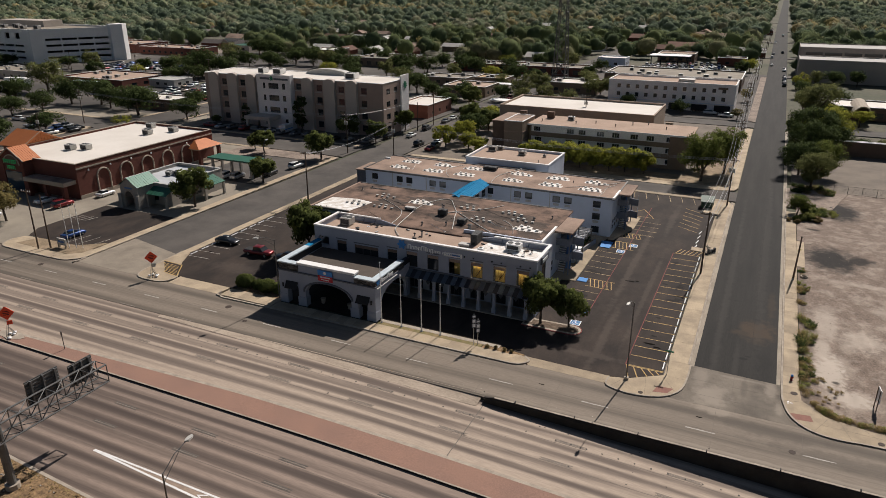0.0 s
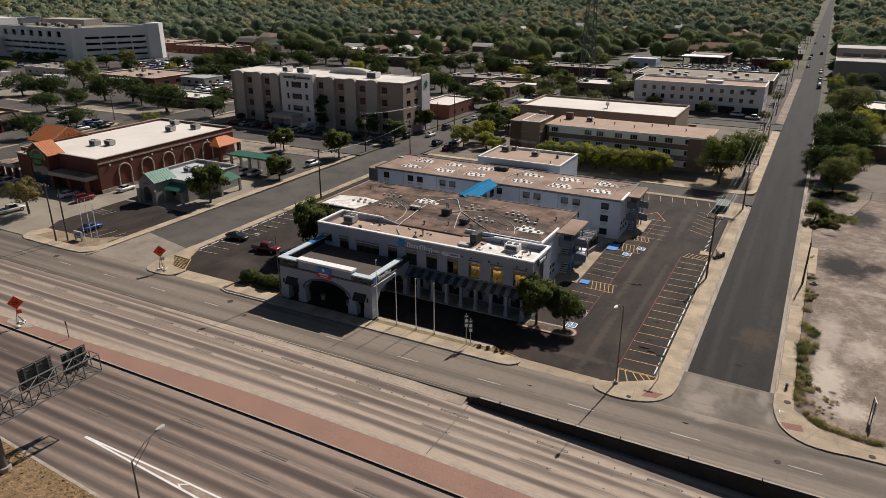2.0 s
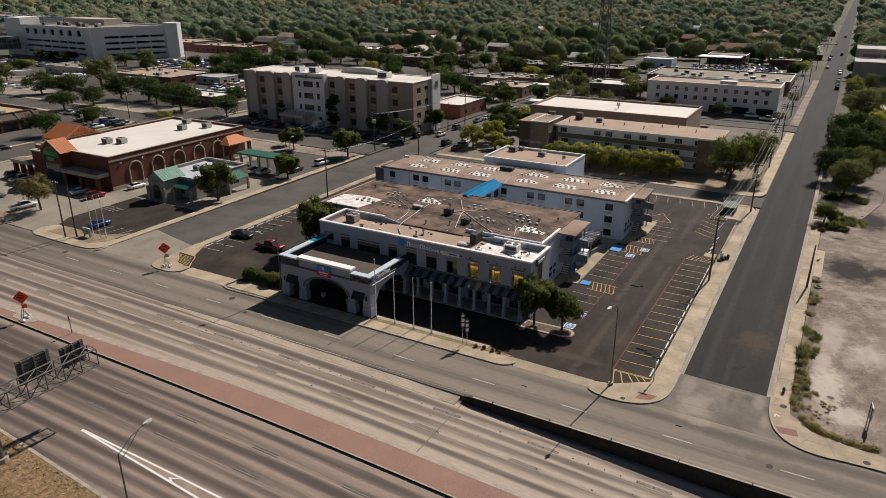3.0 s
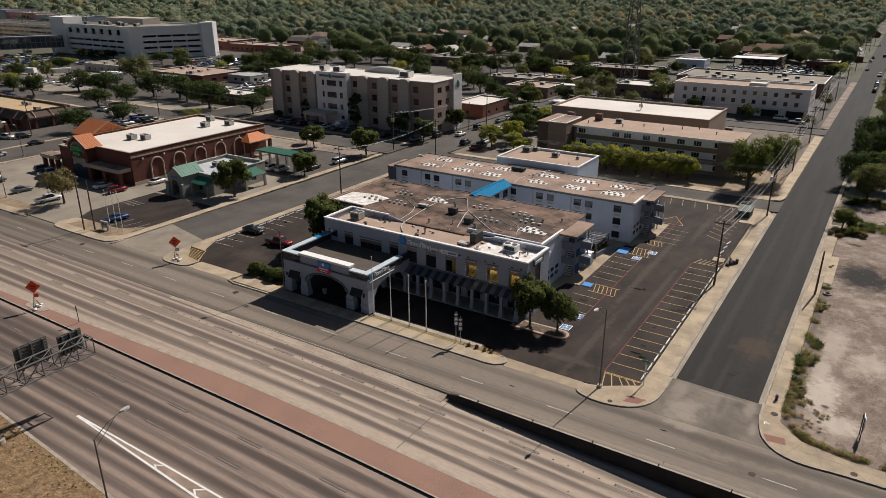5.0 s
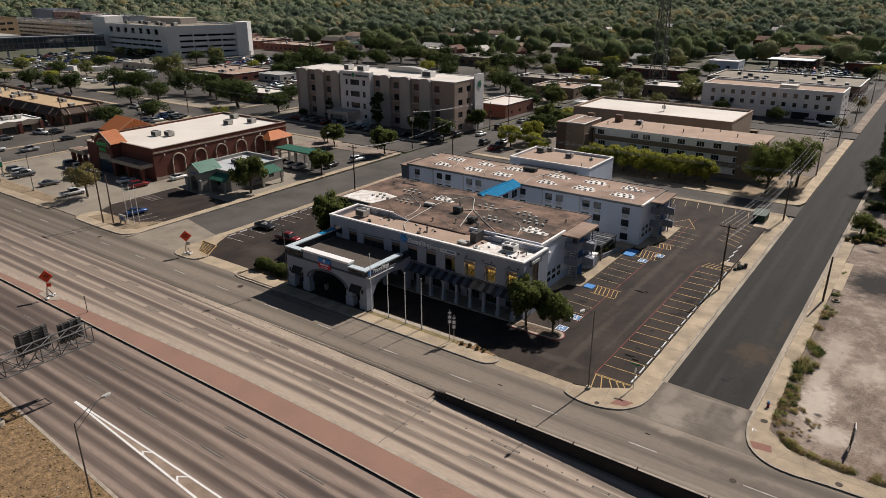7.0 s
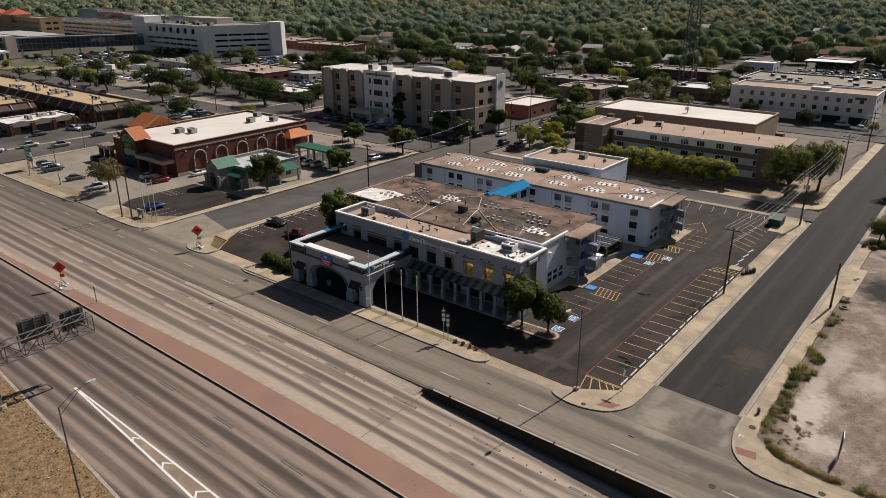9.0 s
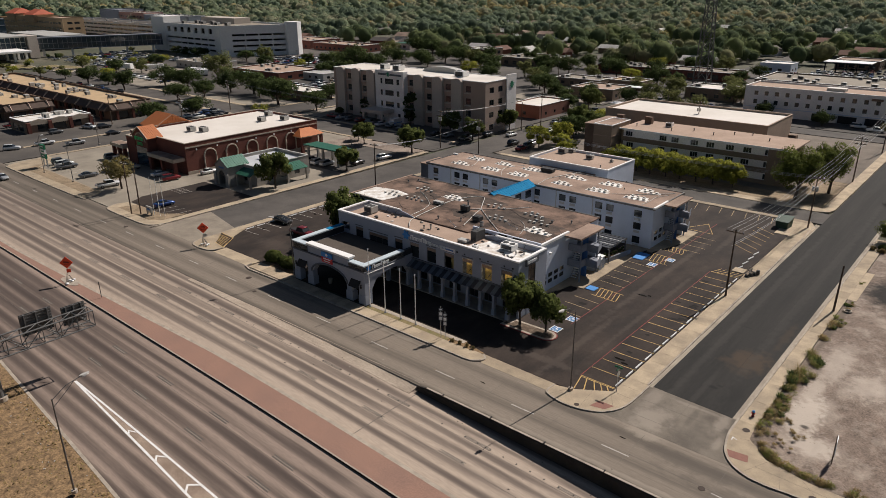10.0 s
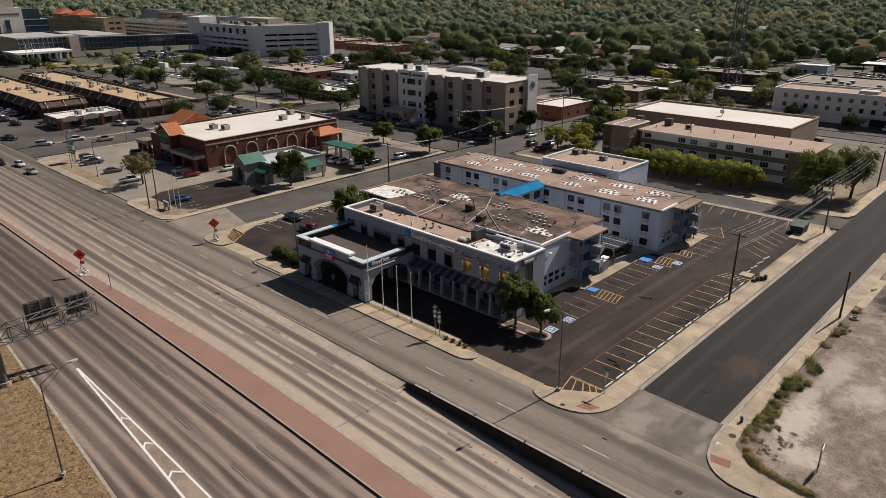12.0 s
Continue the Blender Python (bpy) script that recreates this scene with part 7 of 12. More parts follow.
snake([(-44.0, 31.8), (-45.2, 30.6), (-46.2, 29.4)], 8.47, 0.1, M["unit"], CN)
snake([(-53.6, 28.6), (-52.6, 27.0), (-51.8, 24), (-51.6, 21.4)], 8.47, 0.06, M["unit"], CN)
snake([(-60.5, 33.5), (-57.5, 31.6), (-54.6, 29.4), (-53.4, 28.4)], 8.47, 0.05, M["unit"], CN)
snake([(-44.0, 31.8), (-42.0, 33.2), (-39.0, 36.5), (-37.6, 38.8)], 8.47, 0.06, M["unit"], CN)
snake([(-34.8, 31.0), (-32.8, 29.6), (-31.6, 27.2), (-30.9, 25.0)], 8.47, 0.05, M["unit"], CN)
snake([(-66, 56.5), (-66.6, 60), (-70, 64), (-73, 66)], 8.03, 0.06, M["unit"], CN)
snake([(-56, 54.5), (-58, 57), (-59.6, 61), (-57, 65)], 8.03, 0.05, M["unit"], CN)
snake([(-46, 53.6), (-47, 58), (-46, 62), (-44, 67), (-43, 70)], 8.03, 0.07, M["unit"], CN)
snake([(-31, 57), (-28, 59), (-24, 62), (-21.5, 65)], 8.03, 0.05, M["unit"], CN)
snake([(-23.4, 54), (-23.0, 57), (-23.6, 60), (-22, 63)], 8.03, 0.05, M["unit"], CN)

# ---------- trees ----------
nrng = np.random.default_rng(11)


def leaf_quads(centers, normals, size, jitter):
    """Vertices of one small quad for each centre, turned towards its normal with some scatter."""
    n = len(centers)
    nn = normals + jitter * nrng.normal(size=(n, 3))
    nn /= np.linalg.norm(nn, axis=1)[:, None]
    t = np.cross(nn, nrng.normal(size=(n, 3)))
    t /= np.linalg.norm(t, axis=1)[:, None]
    b = np.cross(nn, t)
    s = (size * nrng.uniform(0.6, 1.4, n))[:, None]
    k = nrng.uniform(0.55, 1.0, n)[:, None]
    return np.stack([centers - t * s - b * s * k * 0.4, centers + t * s * 0.3 - b * s * k, centers + t * s + b * s * k * 0.3, centers - t * s * 0.2 + b * s * k], axis=1).reshape(-1, 3)


def quad_mesh(name, verts, material, k=4):
    """Leaves as loose faces of k corners."""
    if k == 3:
        verts = verts.reshape(-1, 4, 3)[:, (0, 2, 3)].reshape(-1, 3)
    n = len(verts) // k
    me = bpy.data.meshes.new(name)
    me.vertices.add(len(verts))
    me.vertices.foreach_set("co", verts.astype(np.float32).ravel())
    me.loops.add(k * n)
    me.loops.foreach_set("vertex_index", np.arange(k * n, dtype=np.int32))
    me.polygons.add(n)
    me.polygons.foreach_set("loop_start", np.arange(0, k * n, k, dtype=np.int32))
    me.polygons.foreach_set("loop_total", np.full(n, k, dtype=np.int32))
    me.update(calc_edges=True)
    me.materials.append(material)
    return me


def soften(me, normals):
    """Shades the leaves of a crown by its overall roundness."""
    face = np.empty(3 * len(me.polygons), dtype=np.float32)
    me.polygons.foreach_get("normal", face)
    for i in np.nonzero((face.reshape(-1, 3) * normals).sum(1) < 0)[0]:
        me.polygons[int(i)].flip()
    me.update()
    me.polygons.foreach_set("use_smooth", np.ones(len(me.polygons), dtype=bool))
    me.normals_split_custom_set_from_vertices(np.repeat(normals, len(me.vertices) // len(me.polygons), axis=0).tolist())


def crown_points(rx, rz, clumps, leaves, flat=0.85):
    """Leaf centres on clumps scattered through a crown of half-width rx and half-height rz, centred on 0."""
    c, nrm = [], []
    for _ in range(clumps):
        d = nrng.normal(size=3)
        d /= np.linalg.norm(d)
        r = nrng.uniform(0.35, 0.9)
        p = d * r * np.array([rx, rx, rz])
        p[2] *= flat
        rad = nrng.uniform(0.2, 0.42) * rx
        m = leaves // clumps
        e = nrng.normal(size=(m, 3))
        e /= np.linalg.norm(e, axis=1)[:, None]
        c.append(p + e * rad * nrng.uniform(0.55, 1.05, m)[:, None] * np.array([1, 1, 0.8]))
        nrm.append(e)
    return np.concatenate(c), np.concatenate(nrm)


TREES = {}


def tree_kind(key, leafmat, rx, rz, trunk_h, clumps=20, leaves=2200, size=0.2, trunk_r=0.2, k=4):
    c, nm = crown_points(rx, rz, clumps, leaves)
    crown = quad_mesh("crown", leaf_quads(c + np.array([0, 0, trunk_h + rz * 0.8]), nm, np.full(len(c), size), 0.7), M[leafmat], k)
    out = 0.85 * nm + 0.4 * c / np.array([rx, rx, rz]) + np.array([0, 0, 0.25]) + 0.2 * nrng.normal(size=c.shape)
    soften(crown, out / np.linalg.norm(out, axis=1)[:, None])
    bm = bmesh.new()
    lean = rng.uniform(-0.2, 0.2)
    tube(bm, [(0, 0, -0.1), (lean * 0.4, 0.05, trunk_h * 0.5), (lean, 0.1, trunk_h)], trunk_r, 8, trunk_r * 0.7)
    for k in range(6):
        a = k * 1.05 + rng.random()
        d = rx * rng.uniform(0.45, 0.75)
        tube(bm, [(lean, 0.1, trunk_h * 0.95), (lean + 0.4 * d * math.cos(a), 0.1 + 0.4 * d * math.sin(a), trunk_h + rz * 0.45), (lean + d * math.cos(a), 0.1 + d * math.sin(a), trunk_h + rz * rng.uniform(0.7, 1.3))], trunk_r * 0.5, 5, trunk_r * 0.12)
    TREES[key] = (mesh_of("trunk", bm, M["bark"]), crown)


for i in range(4):
    tree_kind("oak%d" % i, "leaf", 3.0 + 0.2 * i, 2.6 - 0.1 * i, 1.2, 26 + 4 * i, 3800, 0.18, k=3)
tree_kind("oaknear0", "leaf_near", 3.1, 2.5, 1.7, 34, 6500, 0.16)
tree_kind("oaknear1", "leaf_near", 3.0, 2.6, 1.7, 30, 6000, 0.16)
tree_kind("elmnear0", "leaf_light", 3.4, 2.6, 1.5, 28, 5200, 0.16)
tree_kind("elmnear1", "leaf_light", 3.3, 2.8, 1.5, 24, 5200, 0.16)
tree_kind("olivenear0", "leaf_olive", 3.4, 2.8, 1.3, 26, 5600, 0.16)
tree_kind("olivebig0", "leaf_olive", 3.5, 2.7, 1.3, 34, 11000, 0.125, k=3)
tree_kind("greenbig0", "leaf_green", 3.2, 2.9, 1.6, 38, 10000, 0.125, k=3)
tree_kind("oakbig0", "leaf", 3.3, 2.7, 1.3, 40, 11000, 0.125, k=3)
tree_kind("elmbig0", "leaf_light", 3.3, 2.7, 1.3, 36, 10000, 0.125, k=3)
for i in range(3):
    tree_kind("elm%d" % i, "leaf_light", 3.3, 2.7, 1.3, 26, 3400, 0.18, k=3)
for i in range(3):
    tree_kind("olive%d" % i, "leaf_olive", 3.2 + 0.2 * i, 2.8, 1.2, 22 + 3 * i, 3400, 0.18, k=3)
tree_kind("dry0", "leaf_dry", 3.0, 2.3, 1.9, 24, 3000, 0.18, k=3)
tree_kind("pine0", "leaf", 1.7, 4.2, 0.9, 26, 1600, 0.2)
TREE_TEXT = {"oak": "dark green oak with a dense uneven crown", "elm": "yellow-green elm tree with a loose bright crown", "oli": "olive-green street tree with an open crown", "gre": "bright green street tree with a clumped crown", "dry": "brown-tinged tree with a thinning autumn crown", "pin": "dark narrow evergreen tree"}


def tree(x, y, key, s=1.0, sz=None, where="", group=""):
    t = new("tree")
    t.location, t.scale, t.rotation_euler = (x, y, 0.0), (s, s, sz or s), (0, 0, rng.uniform(0, 6.28))
    tagged(t, TREE_TEXT[key[:3]] + (" " + where if where else ""), "tree", group)
    for nm, me in zip(("trunk", "crown"), TREES[key]):
        new(nm, me).parent = t
    return t


def bush(x, y, r, h, leafmat="leaf", label="clipped round green bush in the planting bed", group="", n=700):
    if "clipped" in label:
        nm = nrng.normal(size=(n, 3))
        nm /= np.linalg.norm(nm, axis=1)[:, None]
        bumps = np.array([1 + 0.22 * noise.noise(Vector(v) * 2.2 + Vector((x, y, 0))) for v in nm])
        c = nm * np.array([r, r, h * 0.55]) * (bumps * nrng.uniform(0.82, 1.0, n))[:, None]
    else:
        c, nm = crown_points(r * 0.88, h * 0.5, 16, n, 1.0)
    c[:, 2] = np.maximum(c[:, 2] + h * 0.45, 0.05)
    b = thing("bush", x, y, 0.1, label, "bush", group)
    me = quad_mesh("foliage", leaf_quads(c, nm, np.full(len(c), 0.085), 0.6), M[leafmat])
    up = nm + np.array([0, 0, 0.5]) + 0.3 * nrng.normal(size=c.shape)
    soften(me, up / np.linalg.norm(up, axis=1)[:, None])
    ob = new("foliage", me)
    ob.parent = b
    bm = bmesh.new()
    for k in range(4):
        tube(bm, [(0, 0, 0), (0.3 * r * math.cos(k * 1.6), 0.3 * r * math.sin(k * 1.6), h * 0.5)], 0.04, 5, 0.02)
    st = new("stem", mesh_of("stem", bm, M["bark"]))
    st.parent = b
    return b


# hotel trees and their island
tree(-21.7, 12.3, "oaknear0", 1.08, 1.32, "on a parking island")
tree(-17.6, 12.9, "oaknear1", 0.84, 1.06, "on a parking island")
isl = arc(-17.0, 12.2, 1.4, -90, 90, 8)
solid("parking_island", slab([(-24.2, 10.9)] + isl + [(-24.2, 13.4)], -0.1, 0.13), M["curb"], "concrete-edged parking island", "island")
solid("island_bed", slab([(-23.9, 11.3)] + [(x - 0.35, 12.2 + (y - 12.2) * 0.7) for x, y in isl] + [(-23.9, 13.0)], 0, 0.15), M["mulch"], "dark mulch bed on the parking island", "planting bed")
solid("island_red_edge", ribbon([(-24.2, 10.85)] + isl, -0.16, -0.1, 0.135), M["red_paint"], "red painted kerb of the parking island", "kerb")
tree(-68.6, 20.6, "oaknear0", 1.4, 1.75, "beside the hotel")
for x, y, r, h in ((-70.2, 4.5, 1.55, 2.1), (-67.7, 4.7, 1.1, 1.5), (-65.6, 4.4, 1.5, 2.0), (-63.6, 4.8, 1.2, 1.7)):
    bush(x, y, r, h, "leaf_near", group="bushes by the entrance", n=5600)
for x, y in ((-24.2, 42.4), (-24.0, 43.8), (-23.8, 45.2), (-23.6, 46.6), (-23.4, 47.8)):
    bush(x, y, 0.62, 1.9, "leaf", "dark dense shrub in the raised bed", "shrubs in the raised bed", 420)
for x, y, r in ((-26.2, 2.2, 0.42), (-24.9, 2.3, 0.3), (-23.6, 2.25, 0.36), (-22.6, 2.35, 0.25)):
    bush(x, y, r, 0.6, "leaf_straw", "small dry shrub in the mulch strip", "dry shrubs by the driveway", 420)
solid("dry_bed", slab([(-26.9, 1.9), (-21.4, 1.9), (-20.6, 2.4), (-24.6, 3.3), (-26.9, 2.75)], -0.1, 0.12), M["drygrass"], "dry mulch bed with small dead shrubs", "planting bed")

# ---------- poles and lamps ----------
for i, (x, h) in enumerate(((-43.1, 9.6), (-39.8, 8.2), (-36.5, 8.1), (-33.5, 8.0))):
    fp = thing("flagpole", x, 2.6, 0.1, "bare white tapered flagpole in the grass strip", "flagpole", "flagpoles before the hotel")
    bm = bmesh.new()
    tube(bm, [(x, 2.6, 0.1), (x, 2.6, h)], 0.085, 8, 0.045)
    part("pole", bm, M["cap"], fp)
    bm = bmesh.new()
    bmesh.ops.create_uvsphere(bm, u_segments=8, v_segments=6, radius=0.11)
    bmesh.ops.translate(bm, vec=(x, 2.6, h + 0.08), verts=bm.verts)
    part("finial", bm, M["cap"], fp)
    bm = bmesh.new()
    tube(bm, [(x, 2.6, 0.1), (x, 2.6, 0.3)], 0.2, 10, 0.12)
    part("base_collar", bm, M["steel"], fp)


def street_lamp(x, y, z, h, reach, deg, label):
    l = thing("street_lamp", x, y, z, label, "street lamp")
    c, s = math.cos(radians(deg)), math.sin(radians(deg))
    P = lambda r, q: (x + r * c, y + r * s, z + q)
    part("footing", bars([(P(0, 0), P(0, 0.35))], 0.3, 10), M["curb"], l)
    bm = bmesh.new()
    tube(bm, [P(0, 0.3), P(0, h)], 0.1, 8, 0.065)
    part("pole", bm, M["darksteel"], l)
    part("arm", bars([(P(0, h - 0.1), P(reach * 0.5, h + 0.75), P(reach, h + 1.0))], 0.038), M["darksteel"], l)
    part("arm_brace", bars([(P(0, h - 0.9), P(reach * 0.5, h + 0.2), P(reach * 0.75, h + 0.85))], 0.028), M["darksteel"], l)
    bm = bmesh.new()
    q = 0.7
    hull(bm, [[(x + (reach + d * q) * c - o * w * s, y + (reach + d * q) * s + o * w * c, z + h + 0.95 + u) for o, u in ((-1, 0.02), (1, 0.02), (0.8, 0.16), (-0.8, 0.16))] for d, w in ((-0.2, 0.08), (0.15, 0.2), (0.7, 0.22), (1.1, 0.1))])
    bmesh.ops.recalc_face_normals(bm, faces=bm.faces)
    hd = part("luminaire", bm, M["unit"], l)
    part("lens", boxes((x + reach * c - 0.16, x + reach * c + 0.16, y + reach * s + 0.2 * s - 0.16, y + reach * s + 0.2 * s + 0.16, z + h + 0.88, z + h + 0.97)), M["sign_white"], hd)
    return l


street_lamp(-7.1, 2.1, 0.1, 10.8, 2.6, -95, "galvanised street lamp on the corner island")
street_lamp(-61.6, 2.4, 0.1, 10.2, 2.6, -115, "galvanised street lamp beside the entrance canopy")
street_lamp(-34.9, -45.6, 0.3, 10.8, 3.0, 95, "galvanised highway lamp on the dry verge")
street_lamp(-78.0, -62, 0.6, 10.8, 3.0, 95, "galvanised highway lamp on the dry verge")
for x in (-130, -200):
    street_lamp(x, -45.0, 0.2, 10.8, 3.0, 90, "galvanised highway lamp on the dry verge")
street_lamp(-154.3, 4.6, 0.1, 9.0, 0.8, 90, "dark parking lot lamp on the grass strip")
street_lamp(-169.7, 3.6, 0.1, 9.0, 0.8, 90, "dark parking lot lamp on the grass strip")
street_lamp(-193.6, 29.1, 0.0, 8.0, 1.2, 180, "traffic lamp pole on the lot edge")
street_lamp(-111.0, 61.0, 0.0, 8.5, 1.0, 90, "yard lamp behind the bank")


def power_pole(x, y, h, arms=1, deg=0, box_on=False, label="weathered wooden power pole with crossarms"):
    p = thing("power_pole", x, y, 0, label, "utility pole")
    bm = bmesh.new()
    tube(bm, [(x, y, 0), (x + 0.1, y, h)], 0.17, 8, 0.11)
    part("pole", bm, M["wood"], p)
    for k in range(arms):
        z = h - 0.5 - 1.3 * k
        bm = bmesh.new()
        obox(bm, x, y, z - 0.08, z + 0.08, 2.6, 0.12, deg)
        a = part("crossarm", bm, M["wood"], p)
        for o in (-1.2, -0.5, 0.5, 1.2):
            px, py = x + o * math.cos(radians(deg)), y + o * math.sin(radians(deg))
            part("insulator", bars([((px, py, z + 0.08), (px, py, z + 0.3))], 0.05), M["cap"], a)
    if box_on:
        for o in (0.35, -0.35):
            part("transformer", bars([((x + o, y - 0.1, h - 3.2), (x + o, y - 0.1, h - 2.2))], 0.26, 10), M["unit"], p, "grey transformer can")
    return p


power_pole(-2.3, 41.6, 11.4, 1, 0, False, "leaning wooden power pole beside the parking lot")
power_pole(-1.2, 84.8, 11.0, 1, 0, True)
power_pole(-2.0, 128, 11.5, 2)
power_pole(-2.6, 168, 11.5, 2)
power_pole(-3.4, 212, 11.5, 2, 0, True)
for y in (262, 315, 372, 435, 500, 570):
    power_pole(-3.6, y, 11.5, 2)
power_pole(-89.0, 48.5, 11.6, 1, 0)
power_pole(-88.6, 88.5, 11.6, 1, 0, True)
power_pole(-106.5, 92.8, 11.6, 2, 0, True)
power_pole(-101.8, 141, 11.6, 2, 0)
power_pole(-102.4, 129.9, 9.5, 0)
power_pole(-189.5, 56, 11.6, 1, 0, True)
power_pole(-224, 47.6, 11.0, 1, 0)
power_pole(-216.8, 92, 11.6, 2, 0, True)
power_pole(-117.2, 1.4, 11.8, 1, 0)
power_pole(-115.4, 2.6, 10.6, 0, 0, False, "plain dark steel pole at the bank corner")
power_pole(-50.5, 150, 12.6, 1, 0, True, "wooden power pole behind the tan-roofed hall")
power_pole(12.2, 46.5, 7.6, 0, 0, False, "short leaning wooden pole beside the vacant lot")
for y in (150, 230, 310):
    power_pole(-150, y, 11.5, 1)
for x in (-250, -300, -350):
    power_pole(x, 192, 11.5, 1)


def wires(name, a, b, sag, r, label, group):
    """One cable hanging between two points."""
    a, b = Vector(a), Vector(b)
    pts = []
    for i in range(13):
        k = i / 12
        p = a.lerp(b, k)
        p.z -= 4 * sag * k * (1 - k)
        pts.append(tuple(p))
    ob = part(name, bars([pts], r, 4), M["wire"])
    return tagged(ob, label, "cable", group, "thing")


spans = [(-2.3, 41.6, 11.0), (-1.2, 84.8, 10.6), (-2.0, 128, 11.0), (-2.6, 168, 11.0), (-3.4, 212, 11.0), (-3.6, 262, 11.0), (-3.6, 315, 11.0)]
for p, q in zip(spans, spans[1:]):
    for o, dz in ((-1.2, 0.3), (-0.5, 0.3), (0.5, 0.3), (1.2, 0.3), (0.15, -1.8), (-0.15, -2.4)):
        wires("power_line", (p[0] + o, p[1], p[2] + dz), (q[0] + o, q[1], q[2] + dz), 0.9, 0.026, "thin cable along the side street", "cables along the side street")
for p, q in (((-89.0, 48.5, 11.1), (-88.6, 88.5, 11.1)), ((-88.6, 88.5, 11.1), (-106.5, 92.8, 11.1)), ((-106.5, 92.8, 11.1), (-101.8, 141, 11.1)), ((-106.5, 92.8, 11.1), (-216.8, 92, 11.1)), ((-88.6, 88.5, 11.1), (-1.2, 84.8, 10.6))):
    for o in (-1.0, 0, 1.0):
        wires("power_line", (p[0], p[1] + o, p[2]), (q[0], q[1] + o, q[2]), 1.4, 0.022, "thin cable above the west street", "cables above the west street")


def sign_post(name, x, y, h, label, group=""):
    s = thing(name, x, y, 0, label, "sign", group)
    part("post", bars([((x, y, 0), (x, y, h))], 0.05), M["steel"], s)
    return s


s = sign_post("route_sign", -28.1, 2.0, 5.0, "white route sign plates with dark shields on two steel posts")
part("post", bars([((-27.5, 2.0, 0), (-27.5, 2.0, 4.2))], 0.05), M["steel"], s)
for cx, top in ((-28.1, 5.0), (-27.5, 4.2)):
    for k in range(3):
        z = top - 0.7 * (k + 1) + (0.1 if k == 0 else 0)
        h = 0.35 if k == 0 else 0.6
        part("plate", boxes((cx - 0.28, cx + 0.28, 1.9, 1.94, z, z + h)), M["hotel_dark"], s)
        part("mark", boxes((cx - 0.19, cx + 0.19, 1.88, 1.899, z + 0.08, z + h - 0.08)), M["sign_white"], s, "white shape in place of the route mark")
s.rotation_euler = (0, 0, radians(34))
s = sign_post("street_sign", -2.6, 5.4, 3.5, "street name sign above a stop sign seen from behind")
for d, z in ((0, 3.4), (90, 3.2)):
    bm = bmesh.new()
    obox(bm, -2.6, 5.4, z, z + 0.22, 1.1, 0.03, d)
    part("name_plate", bm, M["sign_green"], s)
bm = bmesh.new()
prism(bm, arc(0, 0, 0.42, 22.5, 337.5, 7), 0, 0.03)
bmesh.ops.transform(bm, matrix=pose(-2.55, 5.4, 2.6, 90, 0, 90), verts=bm.verts)
part("stop_plate", bm, M["unit"], s)


def work_sign(x, y, label):
    s = thing("work_sign", x, y, 0.1, label, "construction sign", "orange work signs")
    for o in (-0.25, 0.25):
        part("leg", bars([((x + o, y - 0.6, 0.1), (x + o * 0.6, y, 2.6)), ((x + o, y + 0.6, 0.1), (x + o * 0.6, y, 1.4))], 0.04), M["darksteel"], s)
    bm = bmesh.new()
    obox(bm, 0, 0, -0.03, 0.03, 1.5, 1.5, 45)
    bmesh.ops.transform(bm, matrix=pose(x, y - 0.05, 3.7, 90, 0, 50), verts=bm.verts)
    part("board", bm, M["sign_orange"], s, "orange-red diamond board")
    for k in range(3):
        bm = bmesh.new()
        obox(bm, 0, 0.28 - 0.26 * k, 0.031, 0.04, 0.9 - 0.2 * abs(k - 1), 0.1, 0)
        bmesh.ops.transform(bm, matrix=pose(x, y - 0.05, 3.7, 90, 0, 50), verts=bm.verts)
        part("letter_bar", bm, M["black"], s)
    bm = bmesh.new()
    obox(bm, x + 0.3, y, 2.0, 2.6, 0.7, 0.04, 50)
    part("small_board", bm, M["unit"] if x > -88 else M["sign_orange"], s)
    for k in range(5):
        b = rng.uniform(-0.9, 0.9)
        bm = bmesh.new()
        bmesh.ops.create_icosphere(bm, subdivisions=1, radius=0.3)
        for v in bm.verts:
            v.co.z *= 0.45
        bmesh.ops.translate(bm, vec=(x + b, y + rng.uniform(-0.9, 0.9), 0.35), verts=bm.verts)
        part("sandbag", bm, M["sign_white"], s, "white sandbag", True)


work_sign(-89.0, -23.4, "orange diamond work sign with sandbags on the median")
work_sign(-87.0, 0.9, "orange diamond work sign with sandbags on the street corner")
mp = thing("median_post", -78.6, -22.9, 0.25, "thin dark marker post on the brick median", "post")
part("post", bars([((-78.6, -22.9, 0.25), (-78.6, -22.9, 2.7))], 0.06), M["darksteel"], mp)
part("marker", boxes((-78.75, -78.45, -22.96, -22.9, 2.3, 2.9)), M["darksteel"], mp)

# fire hydrant
M["hydrant"] = mat("dark_hydrant_red", (0.16, 0.02, 0.025), None, 3, 20, 0.5, 0, 0)
hy = thing("fire_hydrant", 11.9, 10.7, 0.13, "dark red fire hydrant with a blue cap", "fire hydrant")
bm = bmesh.new()
tube(bm, [(11.9, 10.7, 0.13), (11.9, 10.7, 0.2)], 0.2, 10)
tube(bm, [(11.9, 10.7, 0.2), (11.9, 10.7, 0.75)], 0.14, 10)
part("barrel", bm, M["hydrant"], hy)
part("outlet", bars([((11.68, 10.7, 0.55), (12.12, 10.7, 0.55)), ((11.9, 10.5, 0.5), (11.9, 10.7, 0.5))], 0.075, 8), M["sign_red"], hy)
bm = bmesh.new()
bmesh.ops.create_uvsphere(bm, u_segments=10, v_segments=6, radius=0.17)
